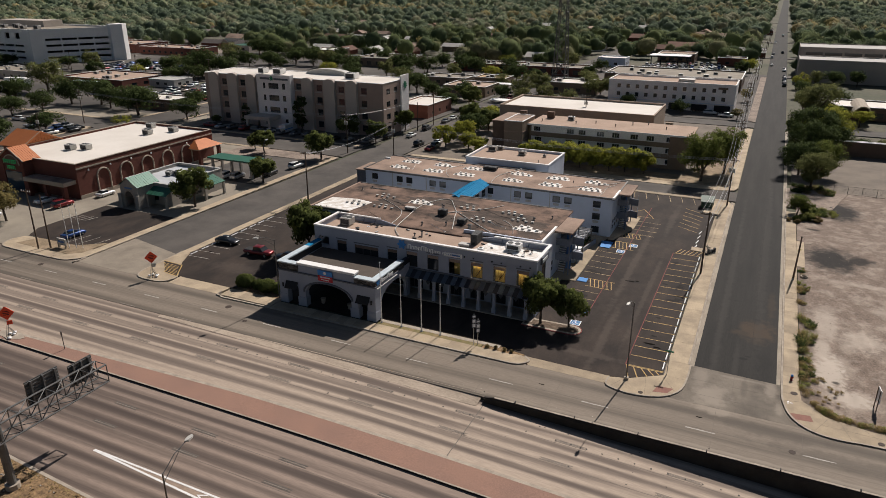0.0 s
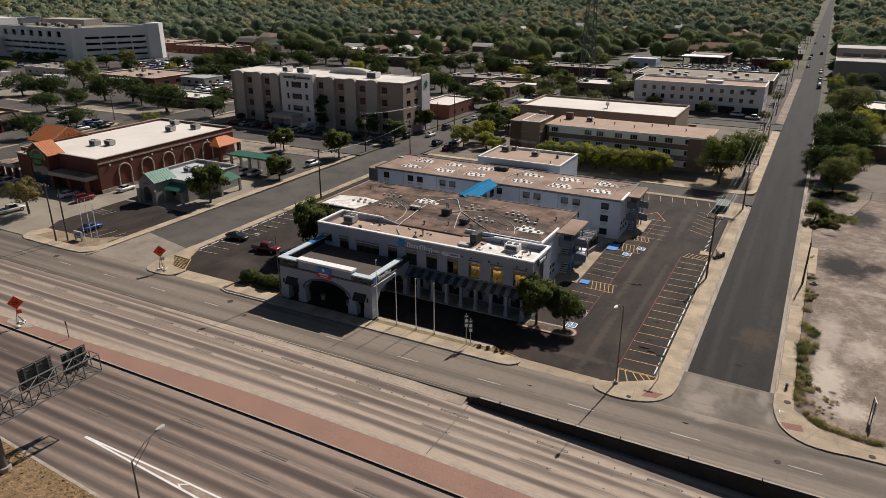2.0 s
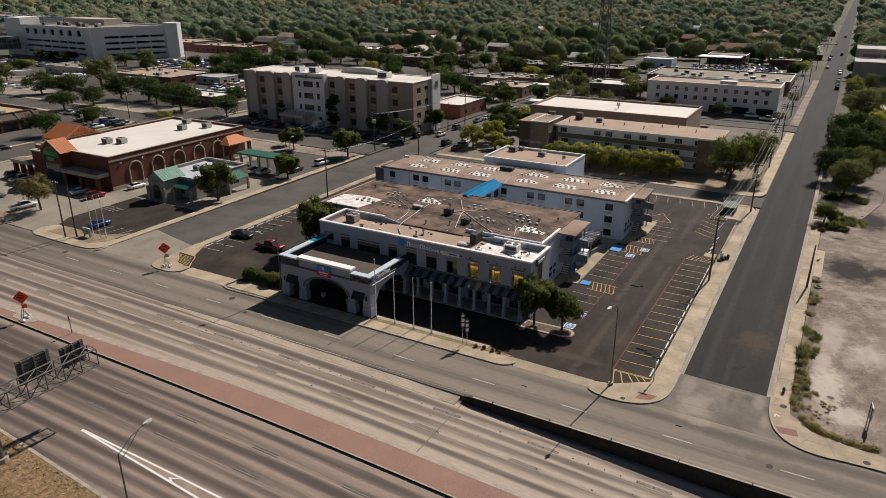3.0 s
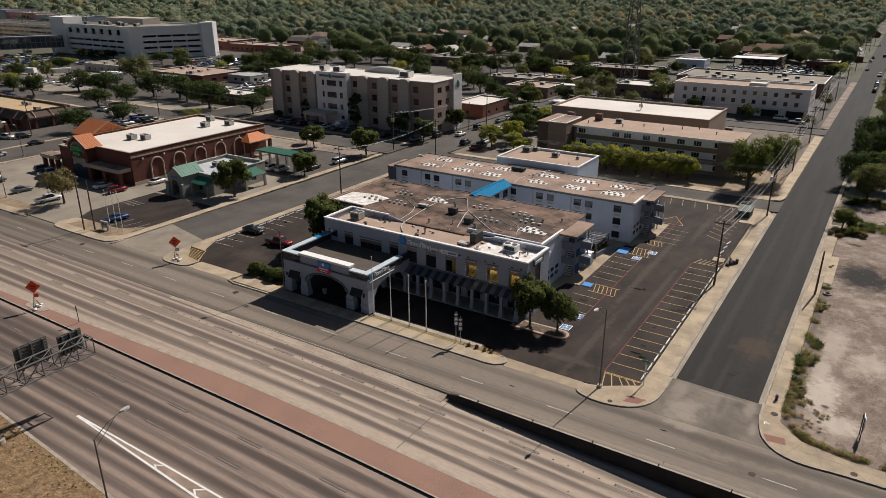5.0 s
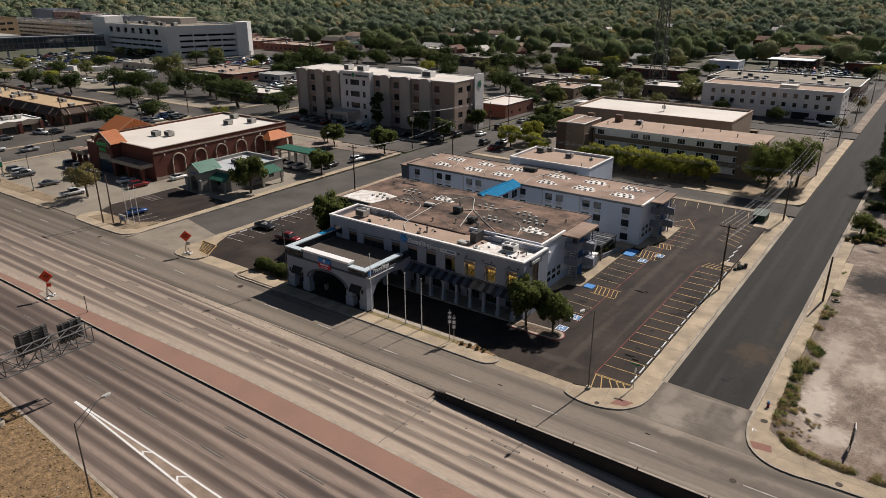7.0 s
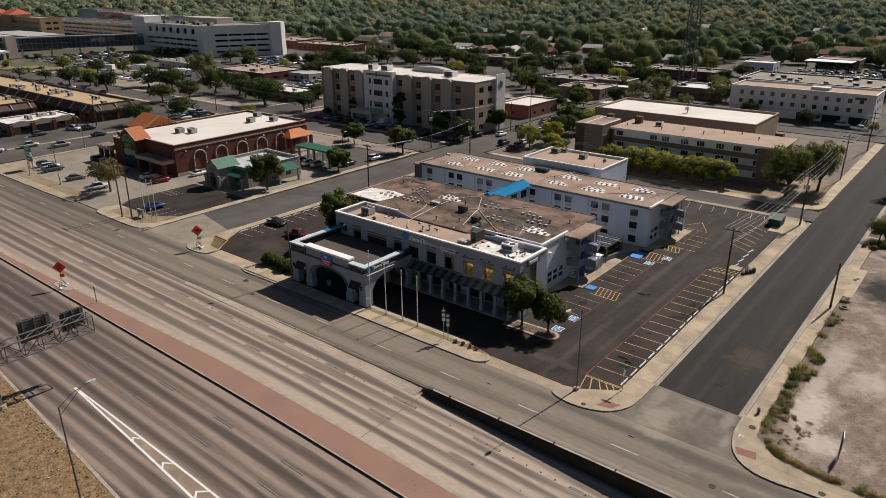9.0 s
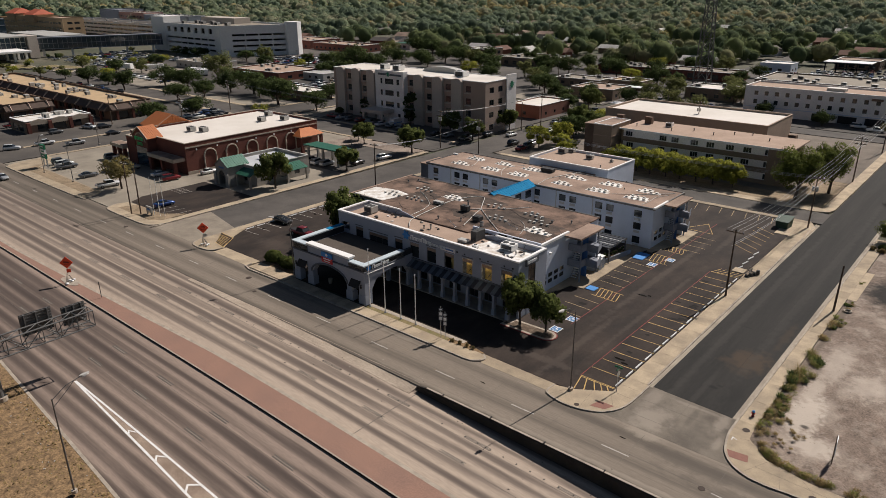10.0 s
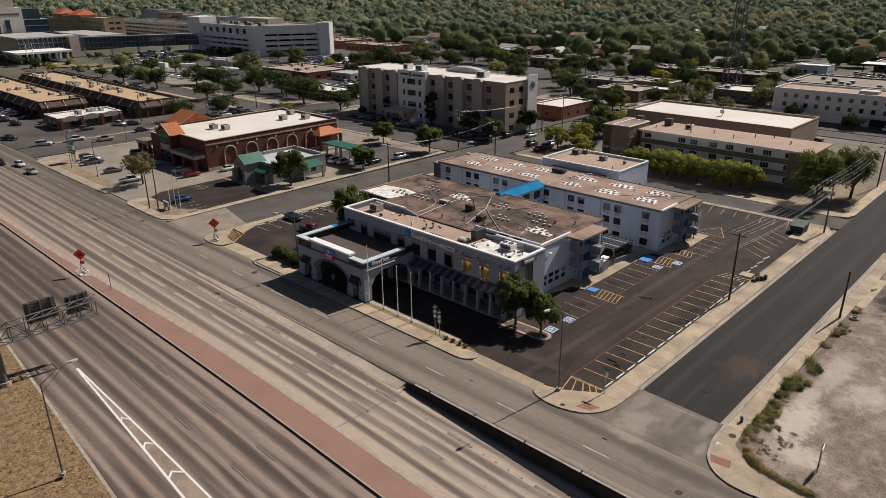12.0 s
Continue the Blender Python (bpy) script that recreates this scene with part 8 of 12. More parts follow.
bmesh.ops.translate(bm, vec=(11.9, 10.7, 0.78), verts=bm.verts)
part("bonnet", bm, M["blue_paint"], hy, "blue bonnet")

M["iron_rust"] = mat("rusty_iron", (0.06, 0.04, 0.03), (0.035, 0.027, 0.022), 3, 20, 0.8, 0.1, 0.2)
# manholes and gully lids
for x, y, r, z in ((12.2, 7.5, 0.4, 0.142), (-67.5, -2.8, 0.5, 0.012), (12.0, -4.9, 0.36, 0.012), (20.8, 0.5, 0.35, 0.142), (-4.9, -0.2, 0.3, 0.142), (-110.0, -3.5, 0.5, 0.012), (-62.0, -5.5, 0.35, 0.012)):
    mh = thing("manhole_cover", x, y, z, "round cast-iron manhole cover set in concrete", "manhole", "manhole covers")
    bm = bmesh.new()
    prism(bm, arc(x, y, r, 0, 345, 23), z - 0.02, z + 0.008)
    part("frame_ring", bm, M["iron_rust"], mh)
    bm = bmesh.new()
    prism(bm, arc(x, y, r * 0.86, 0, 345, 23), z, z + 0.016)
    part("lid", bm, M["iron_rust"], mh)

# wheel stops
stop_me = None


def wheel_stop(x, y, deg, group):
    global stop_me
    if stop_me is None:
        bm = bmesh.new()
        hull(bm, [[(a, -0.09 * k, 0.0), (a, 0.09 * k, 0.0), (a, 0.06 * k, 0.13), (a, -0.06 * k, 0.13)] for a, k in ((-0.98, 0.8), (-0.94, 1), (0.94, 1), (0.98, 0.8))])
        bmesh.ops.recalc_face_normals(bm, faces=bm.faces)
        stop_me = mesh_of("wheel_stop", bm, M["sign_white"])
    ob = new("wheel_stop", stop_me)
    ob.matrix_basis = pose(x, y, 0.024, 0, 0, deg)
    return tagged(ob, "white painted concrete wheel stop in a parking stall", "wheel stop", group, "thing")


for i in range(16):
    wheel_stop(-3.3, 7.45 + 2.755 * i, 90, "wheel stops along the sidewalk")
for i in range(9):
    wheel_stop(-89.0, 12.4 + 2.755 * i, 90, "wheel stops along the west sidewalk")
for i in range(4):
    wheel_stop(-4.6, 55 + 2.9 * i, 80, "wheel stops near the waste container")

# waste container and scrap by the pole
dp = thing("waste_container", -5.2, 82.4, 0.1, "dark green steel waste container with a sloped lid", "dumpster")
bm = bmesh.new()
hull(bm, [[(-6.3, 81.0, 0.12), (-4.1, 81.0, 0.12), (-3.9, 83.6, 0.12), (-6.5, 83.6, 0.12)], [(-6.4, 80.8, 1.5), (-4.0, 80.8, 1.5), (-3.8, 83.8, 2.1), (-6.6, 83.8, 2.1)]])
bmesh.ops.recalc_face_normals(bm, faces=bm.faces)
M["bin_green"] = mat("faded_green_steel", (0.035, 0.07, 0.048), (0.025, 0.05, 0.035), 0.8, 8, 0.6, 0.1, 0.05)
part("bin", bm, M["bin_green"], dp)
bm = bmesh.new()
hull(bm, [[(-6.5, 80.7, 1.52), (-3.9, 80.7, 1.52), (-3.7, 83.9, 2.12), (-6.7, 83.9, 2.12)], [(-6.5, 80.7, 1.6), (-3.9, 80.7, 1.6), (-3.7, 83.9, 2.2), (-6.7, 83.9, 2.2)]])
bmesh.ops.recalc_face_normals(bm, faces=bm.faces)
part("lid", bm, M["bin_green"], dp)
sc = thing("scrap_heap", -1.9, 52.4, 0.1, "dark meters, racks and scrap pipes beside the pole", "clutter")
for k in range(14):
    a, r, h = rng.uniform(0, 6.28), rng.uniform(0.1, 1.1), rng.uniform(0.5, 1.7)
    x, y = -2.0 + 0.55 * r * math.cos(a), 52.4 + 1.5 * r * math.sin(a)
    part("pipe", bars([((x, y, 0.1), (x + rng.uniform(-0.3, 0.3), y + rng.uniform(-0.4, 0.4), h), (x + rng.uniform(-0.6, 0.6), y + rng.uniform(-0.7, 0.7), h * rng.uniform(0.5, 1.0)))], 0.05), M["darksteel"], sc)
for k in range(4):
    x, y = -2.3 + 0.4 * k, 51.4 + 0.7 * k
    part("meter_box", boxes((x - 0.25, x + 0.25, y - 0.2, y + 0.2, 0.1, 0.5 + 0.15 * k)), M["unit_dark"], sc)
part("pad", boxes((-5.2, -3.2, 52.6, 54.6, 0.0, 0.16)), M["walk"], sc)

# ---------- gantry over the near lanes ----------
M["gantry_steel"] = mat("dull_galvanised_steel", (0.17, 0.17, 0.167), (0.11, 0.11, 0.108), 2, 20, 0.6, 0.35, 0.08)
ga = thing("sign_gantry", -58.6, -44.2, 0, "steel truss gantry with two sign boards seen from behind", "sign gantry")
part("footing", bars([((-58.6, -44.2, 0.0), (-58.6, -44.2, 0.7))], 0.7, 14), M["curb"], ga)
bm = bmesh.new()
tube(bm, [(-58.6, -44.2, 0.7), (-58.6, -44.2, 8.6)], 0.42, 14, 0.36)
part("column", bm, M["gantry_steel"], ga)
chords = [(-58.6 + ox, z) for ox in (-0.85, 0.85) for z in (5.9, 8.0)]
for cx, z in chords:
    part("chord", bars([((cx, -46.5, z), (cx, -32.2, z))], 0.1), M["gantry_steel"], ga)
n = 7
for i in range(n):
    y0, y1 = -46.5 + 14.3 * i / n, -46.5 + 14.3 * (i + 1) / n
    za, zb = (5.9, 8.0) if i % 2 else (8.0, 5.9)
    for ox in (-0.85, 0.85):
        part("lacing", bars([((-58.6 + ox, y0, za), (-58.6 + ox, y1, zb))], 0.06, 5), M["gantry_steel"], ga)
        part("lacing", bars([((-58.6 + ox, y1, 5.9), (-58.6 + ox, y1, 8.0))], 0.06, 5), M["gantry_steel"], ga)
    for z, s in ((5.9, 1), (8.0, -1)):
        part("lacing", bars([((-58.6 - 0.85 * s, y0, z), (-58.6 + 0.85 * s, y1, z))], 0.05, 5), M["gantry_steel"], ga)
        part("lacing", bars([((-59.45, y1, z), (-57.75, y1, z))], 0.05, 5), M["gantry_steel"], ga)
for ya, yb, za, zb in ((-40.0, -36.3, 6.6, 9.5), (-35.2, -32.3, 6.2, 8.8)):
    b = part("sign_board", boxes((-59.95, -59.85, ya, yb, za, zb)), M["darksteel"], ga, "grey back of a sign board")
    for k in range(8):
        zz = za + (zb - za) * (k + 0.5) / 8
        part("rib", boxes((-59.85, -59.77, ya, yb, zz - 0.05, zz + 0.05)), M["gantry_steel"], b)
    for y in (ya + 0.5, (ya + yb) / 2, yb - 0.5):
        part("bracket", boxes((-59.77, -59.5, y - 0.08, y + 0.08, za, zb)), M["gantry_steel"], b)

# ---------- vacant lot clutter ----------
vs = thing("lot_sign", 20.9, 7.9, 0, "white notice board on a post seen edge-on in the lot", "sign")
part("board", boxes((20.2, 21.6, 7.86, 7.94, 1.2, 2.9)), M["sign_white"], vs)
for x in (20.4, 21.4):
    part("post", bars([((x, 7.98, 0), (x, 7.98, 2.9))], 0.06), M["wood"], vs)
bpy.data.objects[vs.name].rotation_euler = (0, 0, radians(97))
ty = thing("old_tyre", 13.9, 47.6, 0.1, "old pale tyre lying in the vacant lot", "tyre")
bm = bmesh.new()
ringp = [(13.9 + 0.5 * math.cos(k * math.pi / 8), 47.6 + 0.5 * math.sin(k * math.pi / 8), 0.22) for k in range(17)]
tube(bm, ringp, 0.14, 8)
part("ring", bm, M["curb"], ty)


def weed(x, y, r, h, kind):
    n = int(60 + 150 * r)
    a = nrng.uniform(0, 6.28, n)
    d = r * np.sqrt(nrng.uniform(0, 1, n))
    base = np.stack([d * np.cos(a), d * np.sin(a), np.full(n, 0.02)], 1)
    lean = np.stack([np.cos(a), np.sin(a)], 1) * (0.35 * h * nrng.uniform(0.2, 1.4, n))[:, None] + 0.25 * h * nrng.normal(size=(n, 2))
    tip = base + np.concatenate([lean, (h * nrng.uniform(0.3, 1.05, n))[:, None]], 1)
    side = np.stack([np.cos(a + 1.5), np.sin(a + 1.5), np.zeros(n)], 1) * (0.018 if kind != "leaf" else 0.05)
    v = np.stack([base - side, base + side, tip + side * 0.5, tip - side * 0.5], 1).reshape(-1, 3)
    look_of = {"leaf_straw": "straggling straw-coloured dry grass on the lot edge", "leaf_weed": "straggling yellow-green grass tuft on the lot edge", "leaf": "low dark green broad-leaved weed on the lot edge"}
    me = quad_mesh("tuft", v, M[kind])
    up = np.stack([0.5 * np.cos(a), 0.5 * np.sin(a), np.full(n, 0.9)], 1)
    soften(me, up / np.linalg.norm(up, axis=1)[:, None])
    t = new("weed_clump", me)
    t.location = (x, y, 0.08)
    tagged(t, look_of[kind], "weeds", "weeds on the lot edge")


# the weedy edge thins out and thickens along the sidewalk
for ya, yb, n, wd, h, green in ((20.8, 24.8, 17, 2.0, 0.9, 0.8), (27.2, 30.4, 13, 2.0, 0.8, 0.7), (16.4, 20.6, 13, 1.2, 0.6, 0.6), (8.2, 16.0, 34, 1.5, 0.42, 0.5), (40.2, 44.6, 13, 1.6, 0.7, 0.7), (35.6, 37.0, 5, 0.9, 0.5, 0.5), (46, 62, 8, 1.2, 0.35, 0.3)):
    for k in range(n):
        q = rng.random() ** 1.6
        kind = ("leaf" if rng.random() < 0.28 else "leaf_weed") if rng.random() < green else "leaf_straw"
        weed(13.0 + wd * q, rng.uniform(ya, yb), rng.uniform(0.22, 0.55), h * rng.uniform(0.5, 1.1) * (1 - 0.4 * q), kind)
for k in range(84):
    q = rng.random()
    x = 13.3 + 16 * q ** 1.15
    y = 3.1 + 5.2 * math.exp(-(x - 13.0) / 1.7) + abs(rng.gauss(0, 0.4))
    weed(x, y, rng.uniform(0.25, 0.6), rng.uniform(0.15, 0.4), rng.choice(("leaf_straw", "leaf_weed", "leaf_straw")))
for k in range(16):
    weed(rng.uniform(14.5, 18), rng.uniform(6.5, 13), rng.uniform(0.15, 0.3), rng.uniform(0.15, 0.3), "leaf_straw")
for x, y, r, h, lm in ((14.9, 85.4, 1.8, 2.8, "leaf_near"), (15.0, 81.6, 1.9, 1.5, "leaf_weed"), (13.6, 80.4, 1.6, 1.3, "leaf_near"), (16.6, 80.8, 1.3, 1.0, "leaf_straw"), (13.0, 78.6, 0.8, 0.8, "leaf_straw"), (11.4, 79.2, 0.7, 0.8, "leaf_straw")):
    bush(x, y, r, h, lm, "overgrown shrub on the edge of the vacant lot", "shrubs on the vacant lot", 5200)
tree(13.0, 84.6, "greenbig0", 0.82, 0.72, "by the vacant lot")
for k in range(46):
    weed(rng.uniform(14.5, 20.5), rng.uniform(83.6, 90), rng.uniform(0.4, 0.8), rng.uniform(0.4, 0.9), rng.choice(("leaf_weed", "leaf_weed", "leaf")))
for k in range(60):
    weed(rng.uniform(12.4, 21), rng.uniform(103, 109), rng.uniform(0.4, 0.8), rng.uniform(0.3, 0.8), rng.choice(("leaf_weed", "leaf_straw", "leaf")))
fn = thing("wire_fence", 40, 107, 0, "rusty wire mesh fence round the bare lot", "fence")
for i in range(26):
    x = 18 + 3 * i
    part("post", bars([((x, 107, 0), (x, 107, 1.8))], 0.05), M["darksteel"], fn)
part("top_rail", bars([((18, 107, 1.75), (93, 107, 1.75))], 0.035), M["darksteel"], fn)
for k in range(6):
    part("wire", bars([((18, 107, 0.25 + 0.25 * k), (93, 107, 0.25 + 0.25 * k))], 0.012, 4), M["darksteel"], fn)

# dead grass tufts and litter on the verge
g = np.random.default_rng(31)
n = 5200
vx = g.uniform(-95, -18, n)
edge = np.where(vx < -76, -40.5, -40.2 - 9.8 * (vx + 76) / 166)
vy = edge - 0.5 - 14 * g.uniform(0, 1, n) ** 1.3
keep_ = np.array([noise.noise((float(a) * 0.5, float(b) * 0.5, 1.0)) for a, b in zip(vx, vy)]) > -0.1
vx, vy, edge = vx[keep_], vy[keep_], edge[keep_]
n = len(vx)
vz = np.array([dip(float(a)) for a in vx])
vz = np.where(vy > edge - 4, vz + 0.06 + 0.19 * (edge - vy) / 4, vz + 0.25 + (0.55 - vz) * (edge - 4 - vy) / 17)
base = np.stack([vx, vy, vz - 0.02], 1)
a = g.uniform(0, 6.28, n)
hh = g.uniform(0.06, 0.2, n)
tip = base + np.stack([0.14 * np.cos(a), 0.14 * np.sin(a), hh], 1)
side = np.stack([-np.sin(a), np.cos(a), np.zeros(n)], 1) * g.uniform(0.04, 0.12, n)[:, None]
me = quad_mesh("grass_tufts", np.stack([base - side, base + side, tip + side * 0.6, tip - side * 0.6], 1).reshape(-1, 3), M["leaf_straw"])
soften(me, np.tile(np.array([[0.0, 0.3, 0.95]]), (n, 1)))
tagged(new("grass_tufts", me), "dead straw-coloured grass tufts on the verge", "grass", "", "stuff")
bm = bmesh.new()
for k in range(70):
    x = rng.uniform(-92, -22)
    e = -40.5 if x < -76 else -40.2 - 9.8 * (x + 76) / 166
    y = e - rng.uniform(0.4, 3.8)
    z = dip(x) + 0.06 + 0.19 * (e - y) / 4
    obox(bm, x, y, z - 0.01, z + 0.05, rng.uniform(0.06, 0.2), rng.uniform(0.05, 0.12), rng.uniform(0, 180))
solid("litter", bm, M["dull_white"], "scraps of pale litter in the dead grass", "litter", "stuff")

# ---------- vehicles ----------
CARS = {}


def section(x, w, z0, z1, crown=0.06):
    """One cross-section of a car body, rounded towards its shoulders."""
    return [(x, -w * 0.93, z0), (x, w * 0.93, z0), (x, w, z0 + 0.22 * (z1 - z0)), (x, w, z0 + 0.7 * (z1 - z0)), (x, w * 0.9, z1 - crown * 0.3), (x, w * 0.5, z1 + crown * 0.5), (x, -w * 0.5, z1 + crown * 0.5), (x, -w * 0.9, z1 - crown * 0.3), (x, -w, z0 + 0.7 * (z1 - z0)), (x, -w, z0 + 0.22 * (z1 - z0))]


SHAPES = {
    "sedan": dict(body=[(-2.38, 0.72, 0.45, 0.86), (-2.25, 0.86, 0.3, 0.98), (-1.4, 0.91, 0.24, 1.0), (0.9, 0.92, 0.24, 0.97), (1.8, 0.89, 0.24, 0.86), (2.3, 0.8, 0.3, 0.72), (2.42, 0.62, 0.42, 0.62)],
                  glass=[(-1.75, 0.74, 0.98), (-0.95, 0.6, 1.4), (0.1, 0.6, 1.43), (1.1, 0.75, 0.96)], roof=(-0.95, 0.15, 0.58, 1.43), wheels=1.42, axle=(-1.35, 1.45), r=0.33),
    "suv": dict(body=[(-2.35, 0.78, 0.5, 1.05), (-2.25, 0.9, 0.36, 1.12), (-1.2, 0.95, 0.3, 1.14), (1.0, 0.95, 0.3, 1.12), (1.9, 0.92, 0.32, 1.02), (2.3, 0.84, 0.38, 0.9), (2.42, 0.66, 0.48, 0.78)],
                glass=[(-2.2, 0.82, 1.12), (-1.95, 0.7, 1.68), (0.1, 0.7, 1.72), (1.05, 0.82, 1.1)], roof=(-1.95, 0.2, 0.68, 1.72), wheels=1.5, axle=(-1.4, 1.5), r=0.38),
    "pickup": dict(body=[(-2.85, 0.86, 0.55, 1.0), (-2.75, 0.95, 0.48, 1.06), (-0.9, 0.97, 0.42, 1.08), (1.2, 0.97, 0.42, 1.1), (2.3, 0.94, 0.44, 1.06), (2.75, 0.88, 0.48, 0.98), (2.85, 0.72, 0.55, 0.85)],
                   glass=[(-0.85, 0.84, 1.08), (-0.7, 0.74, 1.76), (0.75, 0.74, 1.8), (1.45, 0.84, 1.08)], roof=(-0.72, 0.8, 0.72, 1.8), wheels=1.55, axle=(-1.75, 1.8), r=0.4),
}


def car_parts(kind):
    s = SHAPES[kind]
    bm = bmesh.new()
    hull(bm, [section(*b) for b in s["body"]])
    body = bm
    bm = bmesh.new()
    rows = []
    for x, w, z in s["glass"]:
        lo = min(z, s["glass"][0][2]) - 0.06
        rows.append([(x, -s["glass"][0][1] * 1.02 if z > 1.2 else -w, lo), (x, s["glass"][0][1] * 1.02 if z > 1.2 else w, lo), (x, w, z), (x, -w, z)])
    hull(bm, rows)
    bmesh.ops.recalc_face_normals(bm, faces=bm.faces)
    glass = bm
    a, b, w, z = s["roof"]
    roof = bmesh.new()
    hull(roof, [[(a - 0.05, -w, z - 0.05), (a - 0.05, w, z - 0.05), (a - 0.05, w * 0.9, z), (a - 0.05, -w * 0.9, z)], [(a + 0.1, -w - 0.02, z - 0.02), (a + 0.1, w + 0.02, z - 0.02), (a + 0.1, w * 0.85, z + 0.06), (a + 0.1, -w * 0.85, z + 0.06)], [(b - 0.05, -w - 0.02, z - 0.02), (b - 0.05, w + 0.02, z - 0.02), (b - 0.05, w * 0.85, z + 0.06), (b - 0.05, -w * 0.85, z + 0.06)], [(b + 0.12, -w, z - 0.07), (b + 0.12, w, z - 0.07), (b + 0.12, w * 0.9, z), (b + 0.12, -w * 0.9, z)]])
    bmesh.ops.recalc_face_normals(roof, faces=roof.faces)
    return s, body, glass, roof


def car_kind(kind, colour):
    """Shared meshes of one kind and colour of car."""
    if (kind, colour) in CARS:
        return CARS[kind, colour]
    s, body, glass, roof = car_parts(kind)
    m = M["car_" + colour]
    r = s["r"]
    tyre, rim = bmesh.new(), bmesh.new()
    tube(tyre, [(0, -0.11, 0), (0, 0.11, 0)], r, 14)
    tube(rim, [(0, -0.12, 0), (0, 0.12, 0)], r * 0.6, 10)
    made = dict(body=mesh_of("body", body, m, True), glass=mesh_of("glasshouse", glass, M["glass"]), roof=mesh_of("roof_panel", roof, m, True), tyre=mesh_of("tyre", tyre, M["tyre"]), rim=mesh_of("rim", rim, M["rim"]))
    x1, x0 = s["body"][-2][0], s["body"][1][0]
    made["head"] = mesh_of("headlight", boxes((x1 - 0.12, x1 + 0.06, -0.18, 0.18, -0.08, 0.08)), M["lamp_clear"])
    made["tail"] = mesh_of("taillight", boxes((x0 - 0.09, x0 + 0.1, -0.16, 0.16, -0.1, 0.1)), M["lamp_red"])
    gear = bmesh.new()
    w = 0.87
    line = [(x + ax, z) for ax in s["axle"] for x, z in ((-r, r), (-0.75 * r, 0.3 * r), (-0.3 * r, 0.02), (0.3 * r, 0.02), (0.75 * r, 0.3 * r), (r, r))]
    hull(gear, [((x, -w, z), (x, w, z), (x, w, 1.6 * r), (x, -w, 1.6 * r)) for x, z in line])
    bmesh.ops.recalc_face_normals(gear, faces=gear.faces)
    made["gear"] = mesh_of("running_gear", gear, M["tyre"])
    if kind == "pickup":
        made["bed"] = mesh_of("cargo_bed", boxes((-2.7, -0.95, -0.8, 0.8, 1.085, 1.11)), M["black"])
    CARS[kind, colour] = (s, made)
    return CARS[kind, colour]


CAR_TEXT = {"sedan": "parked %s sedan on the %s", "suv": "parked %s sport utility car on the %s", "pickup": "parked %s pickup truck on the %s"}


def car(x, y, deg, kind, colour, where="asphalt lot", group="", z=0.03, full=True):
    s, me = car_kind(kind, colour)
    z = z if full else 0.0
    c = new(kind if kind != "suv" else "car")
    c.matrix_basis = pose(x, y, z, 0, 0, deg)
    tagged(c, CAR_TEXT[kind] % (colour, where), "car" if kind != "pickup" else "pickup truck", group)
    for nm, k in (("body", "body"), ("glasshouse", "glass"), ("roof_panel", "roof")):
        new(nm, me[k]).parent = c
    if not full:
        new("running_gear", me["gear"]).parent = c
        return c
    if "bed" in me:
        new("cargo_bed", me["bed"]).parent = c
    for ax in s["axle"]:
        for sd in (-1, 1):
            t = new("wheel", me["tyre"])
            t.parent = c
            t.location = (ax, sd * (0.95 if kind == "pickup" else 0.86) * 0.93, s["r"])
            new("rim", me["rim"]).parent = t
    b = s["body"]
    for sd in (-1, 1):
        h = new("headlight", me["head"])
        h.parent = c
        h.location = (0, sd * 0.58, b[-2][2] + 0.7 * (b[-2][3] - b[-2][2]))
        h = new("taillight", me["tail"])
        h.parent = c
        h.location = (0, sd * 0.66, b[1][2] + 0.75 * (b[1][3] - b[1][2]))
    return c


car(-86.8, 19.0, 2, "sedan", "black", "hotel west lot")
car(-77.2, 16.6, 4, "pickup", "red", "hotel west lot")
car(-70.8, 16.4, 184, "suv", "black", "hotel west lot")
car(-117.2, 9.0, 88, "sedan", "blue", "bank lot")
car(-136.5, 21.5, 85, "suv", "red", "shop lot")
car(-142.8, 22.0, 85, "sedan", "white", "shop lot")
car(-134.9, 31.6, 90, "sedan", "white", "shop lot")
car(-143.0, 8.4, 85, "pickup", "white", "shop lot")
car(-156.4, 9.4, 85, "sedan", "grey", "shop lot")
car(-170.2, 9.6, 85, "pickup", "grey", "shop lot")
car(-173.6, 10.4, 85, "suv", "white", "shop lot")
car(-177.2, 10.8, 85, "suv", "grey", "shop lot")
car(-166.2, 21.6, 85, "pickup", "white", "shop lot")
car(-158.8, 20.8, 85, "sedan", "blue", "shop lot")
car(-155.4, 20.4, 85, "suv", "silver", "shop lot")
car(-171.5, 23.0, 85, "suv", "grey", "shop lot")
car(-109.8, 72.0, 85, "suv", "white", "bank yard")
for x, y, cc in ((-111.2, 63.0, "black"), (-114.0, 62.0, "black"), (-117.0, 57.0, "silver"), (-120.2, 56.6, "white"), (-123.5, 57.0, "grey")):
    car(x, y, 95, "suv", cc, "bank yard")
for x, y, k, cc in ((-91.9, 110.4, "suv", "black"), (-86.0, 106.2, "sedan", "red"), (-86.2, 110.6, "suv", "grey"), (-87.6, 114.6, "sedan", "white"), (-100.4, 132.8, "suv", "black"), (-100.0, 147.4, "sedan", "grey"), (-100.0, 153.6, "sedan", "white"), (-99.9, 120.6, "sedan", "white"), (-93.2, 134.0, "sedan", "white"), (-106, 116, "suv", "black"), (-108, 107, "pickup", "grey"), (-92.6, 163, "suv", "grey"), (-92.4, 171, "sedan", "white"), (-99.9, 165, "suv", "black")):
    car(x, y, 90, k, cc, "street edge")
